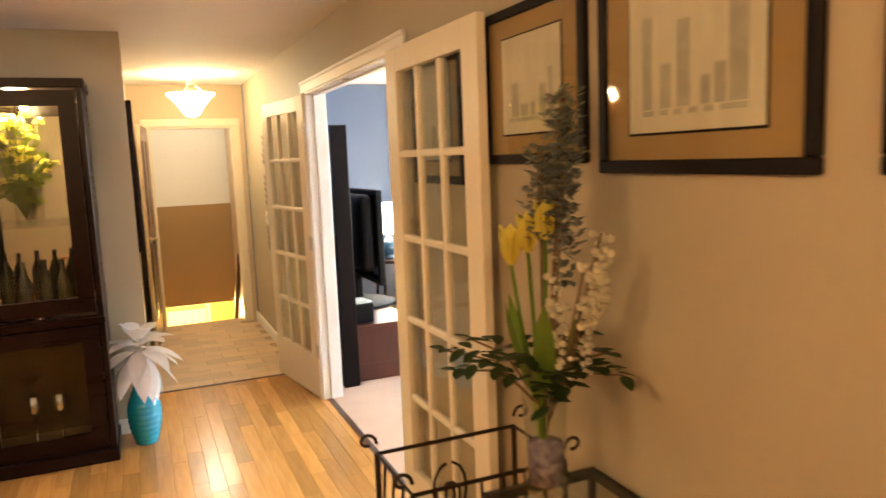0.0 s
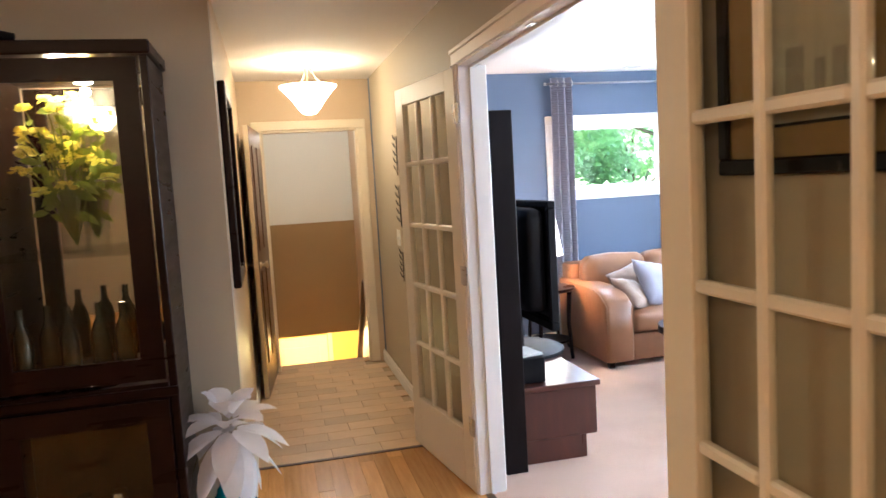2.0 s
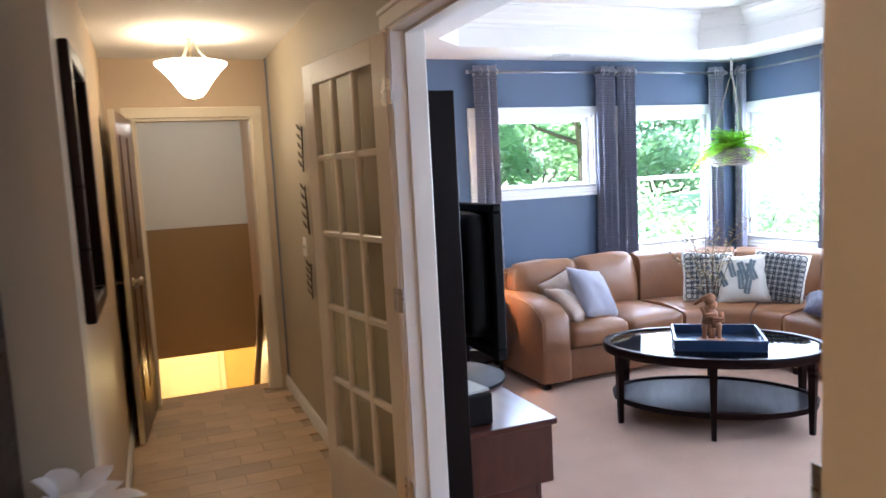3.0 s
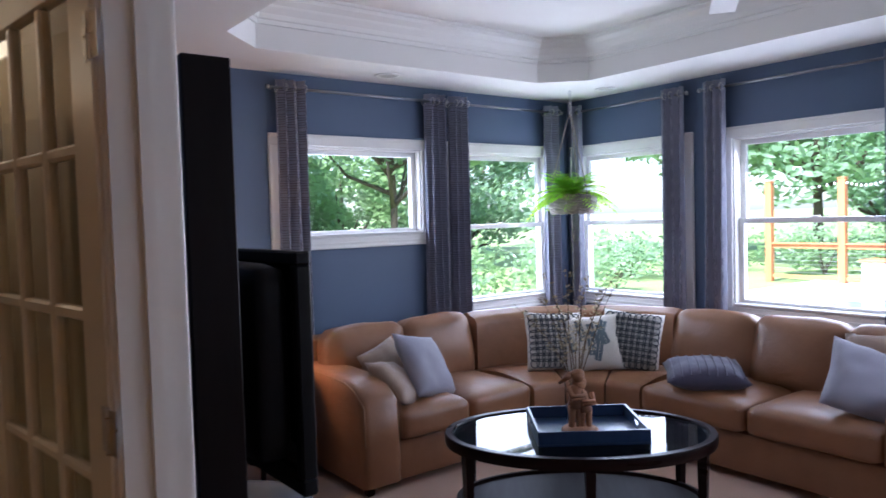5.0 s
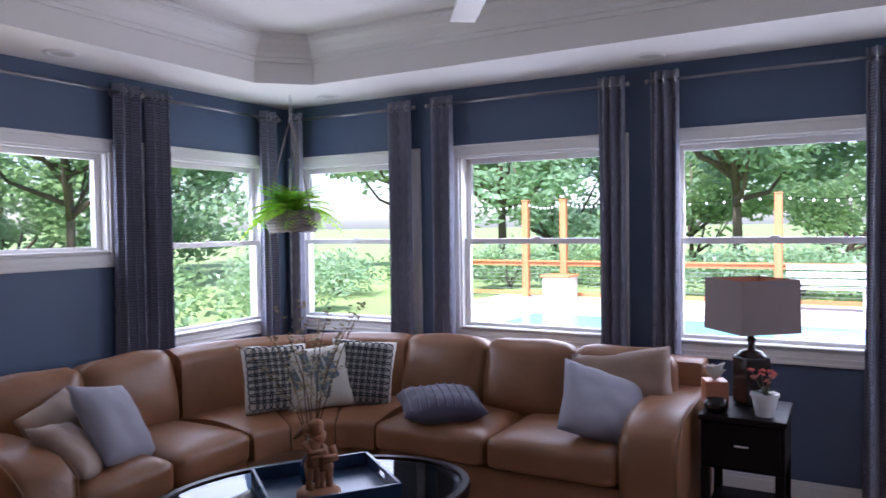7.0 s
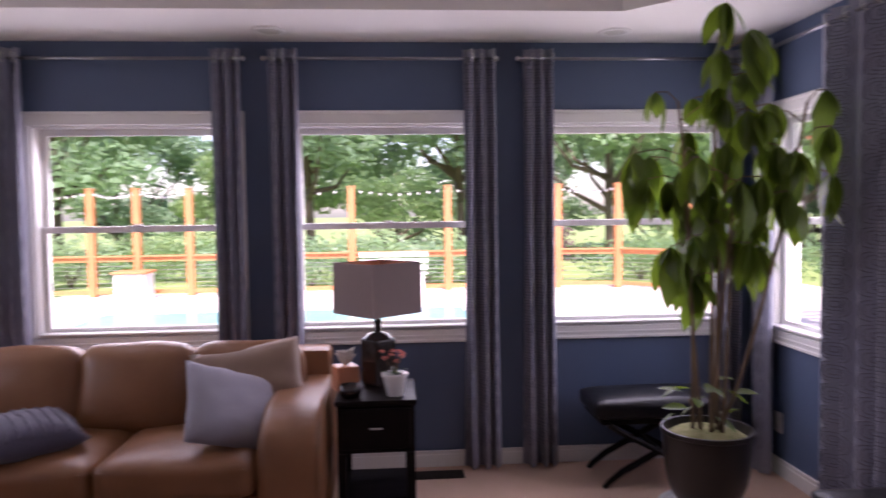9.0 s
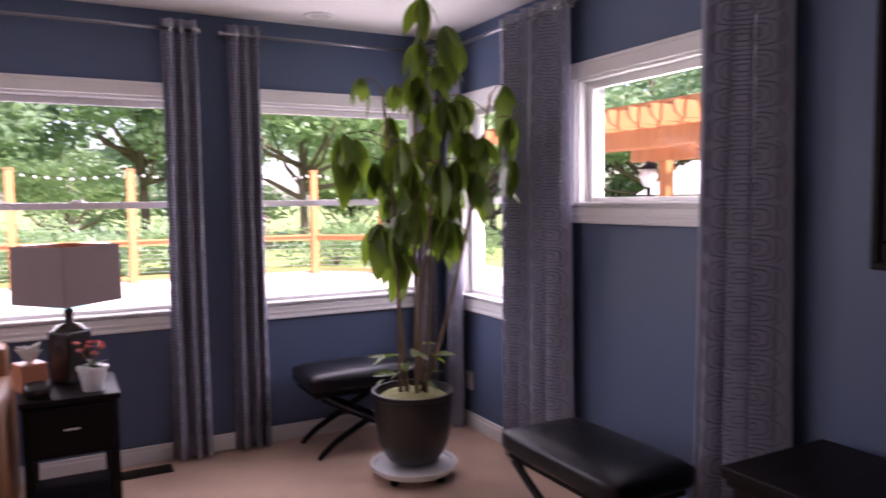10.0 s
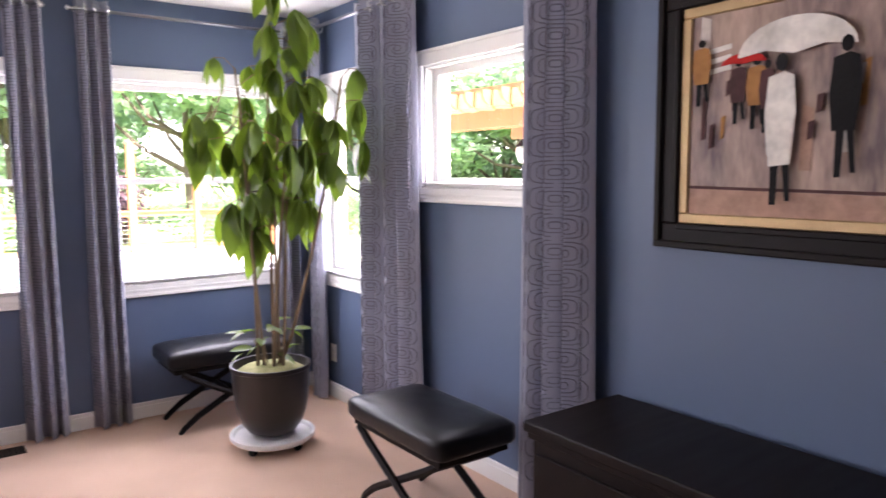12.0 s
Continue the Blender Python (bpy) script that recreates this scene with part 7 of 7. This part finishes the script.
# ---- framed prints on the taupe wall ----
MAT_TAN = mat("tan_mat_board", (0.36, 0.24, 0.11), (0.32, 0.21, 0.095), rough=0.8, scale=4, fine=200)
SKETCH = mat("faded_city_sketch", (0.64, 0.60, 0.52), (0.54, 0.50, 0.43), rough=0.8, scale=9, fine=60, stretch=(1, 3, 0.7))
INK = mat("soft_pencil_grey", (0.46, 0.43, 0.385), (0.34, 0.32, 0.285), rough=0.8, scale=20, fine=90)


def print_frame(y0, y1, z0, z1, label, seed):
    ob = thing("framed_print", at(HX, 0), label, "picture", "framed prints")
    f = 0.03
    for a in ((y0, y1, z0, z0 + f), (y0, y1, z1 - f, z1), (y0, y0 + f, z0 + f, z1 - f), (y1 - f, y1, z0 + f, z1 - f)):
        part("frame_rail", boxes((-0.021, 0, *a), bevel=0.004), BLACKWOOD, ob)
    part("mat_board", boxes((-0.010, 0, y0 + f, y1 - f, z0 + f, z1 - f)), MAT_TAN, ob)
    m = 0.085
    iy0, iy1, iz0, iz1 = y0 + f + m, y1 - f - m, z0 + f + m * 0.7, z1 - f - m * 0.7
    part("bevel_line", boxes((-0.0115, -0.010, iy0 - 0.006, iy1 + 0.006, iz0 - 0.006, iz1 + 0.006)), BLACKWOOD, ob)
    pr_ = part("drawing", boxes((-0.013, -0.0115, iy0, iy1, iz0, iz1)), SKETCH, ob)
    rnd = random.Random(seed)
    x = iy0 + 0.04
    w = iy1 - iy0
    while x < iy1 - 0.07:
        bw = rnd.uniform(0.02, 0.05)
        bh = rnd.uniform(0.05, 0.20) * (iz1 - iz0) / 0.4
        part("building_sketch", boxes((-0.0135 - 0.0002 * rnd.randrange(4), -0.013, x, x + bw, iz0 + 0.05, min(iz1 - 0.04, iz0 + 0.05 + bh))), INK, pr_)
        x += bw + rnd.uniform(0.005, 0.03)
    for k in range(7):
        y = iy0 + 0.04 + (w - 0.08) * k / 7
        part("boat_sketch", boxes((-0.0142, -0.0138, y, y + rnd.uniform(0.02, 0.05), iz0 + 0.035, iz0 + 0.047)), INK, pr_)
    g = part("glazing", boxes((-0.0175, -0.0155, y0 + f, y1 - f, z0 + f, z1 - f)), DGLASS, ob)


print_frame(2.84, 3.32, 1.53, 2.08, "pale city sketch in black frame behind the glazed door", 4)
print_frame(2.10, 2.66, 1.60, 2.06, "small pale city sketch in black frame with tan mat", 1)
print_frame(1.42, 2.04, 1.575, 2.17, "large pale city sketch in black frame with tan mat", 2)
print_frame(0.70, 1.31, 1.575, 2.17, "large pale harbour sketch in black frame with tan mat", 3)

# ---- console table with bouquet, iron stand ----
ct = thing("console_table", at(0, 0), "narrow iron console table with clear glass top", "console table")
part("glass_top", boxes((0.30, 0.62, 0.85, 2.08, 0.795, 0.805), bevel=0.002), CGLASS, ct)
part("top_frame", boxes((0.295, 0.31, 0.84, 2.09, 0.77, 0.795), (0.61, 0.625, 0.84, 2.09, 0.77, 0.795), (0.31, 0.61, 0.84, 0.855, 0.77, 0.795), (0.31, 0.61, 2.075, 2.09, 0.77, 0.795)), IRON, ct)
for x in (0.305, 0.615):
    for y in (0.85, 2.08):
        part("leg", tube([(x, y, 0), (x, y, 0.78)], 0.011, 6), IRON, ct)
TULIP = leafy("yellow_tulip_petal", (0.72, 0.62, 0.14), (0.60, 0.50, 0.08), island=True)
TULIPLEAF = leafy("tulip_leaf", (0.14, 0.22, 0.04), (0.09, 0.15, 0.03))
LAVEND = leafy("grey_lavender_floret", (0.15, 0.18, 0.20), (0.11, 0.10, 0.12), island=True)
BERRY = leafy("white_berry_bloom", (0.66, 0.60, 0.50), (0.52, 0.46, 0.36), island=True)
VASEFILL = mat("purple_glass_pebbles", (0.34, 0.28, 0.38), (0.10, 0.07, 0.13), rough=0.2, scale=60, fine=90, bump=0.8, bump_scale=70)
bq = thing("bouquet_vase", at(0.44, 2.02, 0.806), "clear glass vase of tulips, lavender and dark foliage", "flowers")
part("vase", lathe([(0.0, 0), (0.052, 0), (0.057, 0.02), (0.05, 0.12), (0.058, 0.25), (0.055, 0.25), (0.046, 0.12), (0.05, 0.02), (0.0, 0.015)], 28, cap=False), CGLASS, bq, smooth=True)
part("pebbles", lathe([(0.0, 0.017), (0.044, 0.02), (0.043, 0.12), (0.0, 0.13)], 20, cap=False), VASEFILL, bq, smooth=True)
rr = random.Random(33)
for k in range(3):
    tip = Vector((-0.06 + 0.03 * k, 0.04 - 0.03 * k, 0.56 + 0.03 * k))
    sm = part("tulip_stem", tube([(0, 0, 0.05), tip * 0.5 + Vector((0, 0, 0.03)), tip], 0.005, 6), TULIPLEAF, bq)
    bm = bmesh.new()
    for q in range(6):
        a = q * math.pi / 3
        d = Vector((math.cos(a), math.sin(a), 0)) * 0.034
        leaf_mesh(bm, tip + d * 0.3, tip + d * 0.9 + Vector((0, 0, 0.09)), 0.05, d.cross(Vector((0, 0, 1))).cross(Vector((0, 0, 1))), 0.3, -0.1, 5)
    part("tulip", bm, TULIP, sm, smooth=True)
for k in range(4):
    a = 2.0 + k * 1.1
    b = Vector((0.01 * math.cos(a), 0.01 * math.sin(a), 0.2))
    bm = bmesh.new()
    leaf_mesh(bm, b, b + Vector((0.09 * math.cos(a), 0.09 * math.sin(a), 0.30)), 0.055, (math.cos(a), math.sin(a), 0), 0.3, 0.05, 6)
    part("tulip_leaf", bm, TULIPLEAF, bq, smooth=True)
for k in range(7):
    tip = Vector((rr.uniform(-0.02, 0.09), rr.uniform(-0.11, 0.02), rr.uniform(0.72, 0.98)))
    sm = part("lavender_stem", tube([(0, 0, 0.1), tip * 0.6, tip], 0.003, 4), CANE, bq)
    bm = bmesh.new()
    for q in range(120):
        s = rr.uniform(0.0, 0.22)
        c = tip - Vector((0, 0, s)) + Vector((rr.uniform(-1, 1), rr.uniform(-1, 1), 0)) * 0.028
        a = rr.uniform(0, 6.28)
        leaf_mesh(bm, c, c + Vector((math.cos(a), math.sin(a), 0.5)) * 0.026, 0.018, (0, 0, 1), 0.3, 0, 2)
    tagged(part("lavender_bloom", bm, LAVEND, sm), kind="stuff")
for k in range(6):
    tip = Vector((0.02 + rr.uniform(-0.02, 0.06), -0.05 - 0.024 * k, 0.50 + rr.uniform(-0.05, 0.16)))
    sm = part("berry_stem", tube([(0, 0, 0.15), tip * 0.55 + Vector((0, 0, 0.05)), tip], 0.003, 4), CANE, bq)
    bm = bmesh.new()
    for q in range(26):
        c = tip - Vector((0, 0, rr.uniform(0, 0.15))) + Vector((rr.uniform(-1, 1), rr.uniform(-1, 1), 0)) * 0.018
        r = bmesh.ops.create_icosphere(bm, subdivisions=1, radius=rr.uniform(0.006, 0.011))
        bmesh.ops.translate(bm, verts=r["verts"], vec=c)
    part("blossom_spike", bm, BERRY, sm)
for k in range(12):
    a = 2 * math.pi * k / 12 + rr.uniform(-0.2, 0.2)
    L = rr.uniform(0.12, 0.26)
    tip = Vector((L * math.cos(a), L * math.sin(a), 0.28 + rr.uniform(-0.02, 0.10)))
    if tip.x > 0.14:
        tip.x = 0.14
    sm = part("foliage_stem", tube([(0, 0, 0.2), tip * 0.5 + Vector((0, 0, 0.15)), tip], 0.003, 4), CANE, bq)
    bm = bmesh.new()
    for q in range(11):
        s = 0.3 + 0.7 * q / 10
        c = Vector((0, 0, 0.2)).lerp(tip, s) + Vector((0, 0, 0.06 * math.sin(math.pi * s)))
        b2 = a + (1 if q % 2 else -1) * 0.9
        leaf_mesh(bm, c, c + Vector((math.cos(b2), math.sin(b2), rr.uniform(-0.3, 0.4))) * rr.uniform(0.045, 0.065), 0.032, (0, 0, 1), 0.15, 0.1, 4)
    tagged(part("foliage", bm, DARKLEAF, sm), kind="stuff")

ir = thing("iron_stand", at(0, 0), "wrought iron basket stand with scrolled corners", "stand")
ix0, ix1, iy0, iy1, iz = 0.12, 0.55, 2.11, 2.39, 0.82
part("rim", tube([(ix0, iy0, iz), (ix1, iy0, iz), (ix1, iy1, iz), (ix0, iy1, iz)], 0.006, 6, closed=True), IRON, ir)
part("lower_rim", tube([(ix0, iy0, 0.52), (ix1, iy0, 0.52), (ix1, iy1, 0.52), (ix0, iy1, 0.52)], 0.006, 6, closed=True), IRON, ir)
for x in (ix0, ix1):
    for y in (iy0, iy1):
        part("post", tube([(x, y, 0), (x, y, iz)], 0.008, 6), IRON, ir)
        s = -1 if x == ix0 else 1
        part("scroll", tube([(x + s * (0.0 + 0.022 * (1 - math.cos(t))), y, iz + 0.03 + 0.022 * math.sin(t) + 0.004 * t) for t in [i * 0.6 for i in range(9)]] , 0.005, 5), IRON, ir)
for k in range(1, 7):
    x = ix0 + (ix1 - ix0) * k / 7
    part("bar", tube([(x, iy0, 0.52), (x, iy0 - 0.012, 0.66), (x, iy0, iz)], 0.004, 5), IRON, ir)
for y in (iy0 + 0.07, iy0 + 0.14, iy0 + 0.21):
    part("bar", tube([(ix0, y, 0.52), (ix0 - 0.012, y, 0.66), (ix0, y, iz)], 0.004, 5), IRON, ir)
for sgn in (-1, 1):
    part("scroll", tube([((ix0 + ix1) / 2 + sgn * (0.01 + 0.05 * math.sin(t) * (1 - t / 9)), iy1, 0.66 + 0.09 * math.cos(t) * (1 - t / 9)) for t in [i * 0.5 for i in range(15)]], 0.0045, 5), IRON, ir)

# ---- dining chair ----
CHAIRWOOD = mat("honey_stained_wood", (0.34, 0.18, 0.07), (0.24, 0.12, 0.045), rough=0.35, scale=4, fine=50, stretch=(1, 1, 6), coat=0.2)
dc = thing("dining_chair", at(-0.98, 2.12, 0, 12), "honey wood dining chair with curved back", "chair")
part("seat", soft(0.44, 0.42, 0.05, 0.02, 0.01, 6, m=at(0, 0, 0.43)), CHAIRWOOD, dc, smooth=True)
for x in (-0.18, 0.18):
    for y in (-0.17, 0.17):
        part("leg", tube([(x, y, 0), (x * 0.97, y * 0.97, 0.43)], [0.016, 0.02], 8), CHAIRWOOD, dc)
    part("back_post", tube([(x, 0.19, 0.44), (x * 1.02, 0.23, 0.65), (x * 1.05, 0.27, 0.80)], 0.014, 8), CHAIRWOOD, dc)
part("crest_rail", tube([(-0.20 + 0.40 * i / 10, 0.27 + 0.04 * math.sin(math.pi * i / 10), 0.80 + 0.03 * math.sin(math.pi * i / 10)) for i in range(11)], [0.014 + 0.012 * math.sin(math.pi * i / 10) for i in range(11)], 8), CHAIRWOOD, dc, smooth=True)
for k in range(5):
    x = -0.13 + 0.065 * k
    part("spindle", tube([(x, 0.19, 0.46), (x, 0.29, 0.81)], 0.007, 6), CHAIRWOOD, dc)

# ---- plank and tile pieces ----


def piece_mesh(name, w, l, t, material):
    me = bpy.data.meshes.new(name)
    bm = boxes((-w / 2, w / 2, -l / 2, l / 2, -t, 0), bevel=0.0012)
    bm.to_mesh(me)
    bm.free()
    me.materials.append(material)
    return me


wf = thing("floor_wood", at(0, 0), "glossy honey maple plank floor", "floor", "", "structure")
rr = random.Random(77)
PW, FLOOR_END = 0.083, 6.06
lens_ = (0.45, 0.6, 0.75, 0.95, 1.2)
planks = {l: piece_mesh("plank", PW - 0.0006, l - 0.0006, 0.012, OAK) for l in lens_}
rest = bmesh.new()
near = 0
x = 0.70 - PW / 2
while x > -4.1:
    y = FLOOR_END
    stop_ = CABY if x < HL else FLOOR_END
    first = True
    while y > -2.0:
        l = rr.choice(lens_)
        if first:
            y += rr.uniform(0, 0.4)
            first = False
        y0, y1 = y - l, min(y, stop_)
        if y1 > y0 + 0.02:
            if x > -1.2 and y1 > 1.8 and y <= stop_ and near < 290:
                o = new("plank", planks[l])
                o.parent = wf
                o.matrix_basis = at(x, (y0 + y) / 2, 0.0002 * rr.random())
                near += 1
            else:
                box(rest, x - PW / 2 + 0.0003, x + PW / 2 - 0.0003, y0 + 0.0003, y1 - 0.0003, -0.012, 0.0002 * rr.random())
        y -= l
    x -= PW
tagged(part("planks_rest", rest, OAKREST, wf), "", "", "", "stuff")
setting("threshold", boxes((HL, HX, FLOOR_END - 0.012, FLOOR_END + 0.018, -0.011, 0.005), bevel=0.003), WALNUT, "dark wood strip between planks and tiles", category="threshold")
setting("carpet_strip", boxes((0.66, 0.70, OY0 + 0.022, OY1 - 0.022, -0.011, 0.003), bevel=0.002), WALNUT, "narrow wood strip at the carpet edge", category="threshold")
tf = thing("floor_tile", at(0, 0), "beige stone tiles laid in a running bond", "floor", "", "structure")
TW, TL = 0.29, 0.145
tile = piece_mesh("tile", TW - 0.0022, TL - 0.0022, 0.010, TILE)
row = 0
y = FLOOR_END + 0.02 + TL / 2
while y < ENDY + 0.14:
    xa, xb = (HL, HX) if y + TL / 2 < ENDY else (-0.27, 0.51)
    x = xa + (TW / 2 if row % 2 else 0.0)
    while x < xb - 0.001:
        x0, x1 = max(x - TW / 2, xa), min(x + TW / 2, xb)
        if x1 - x0 > 0.03:
            o = new("tile", tile)
            o.parent = tf
            o.matrix_basis = at((x0 + x1) / 2, y, 0.0003 * rr.random()) @ Matrix.Diagonal(((x1 - x0) / TW, 1, 1, 1))
        x += TW
    y += TL
    row += 1
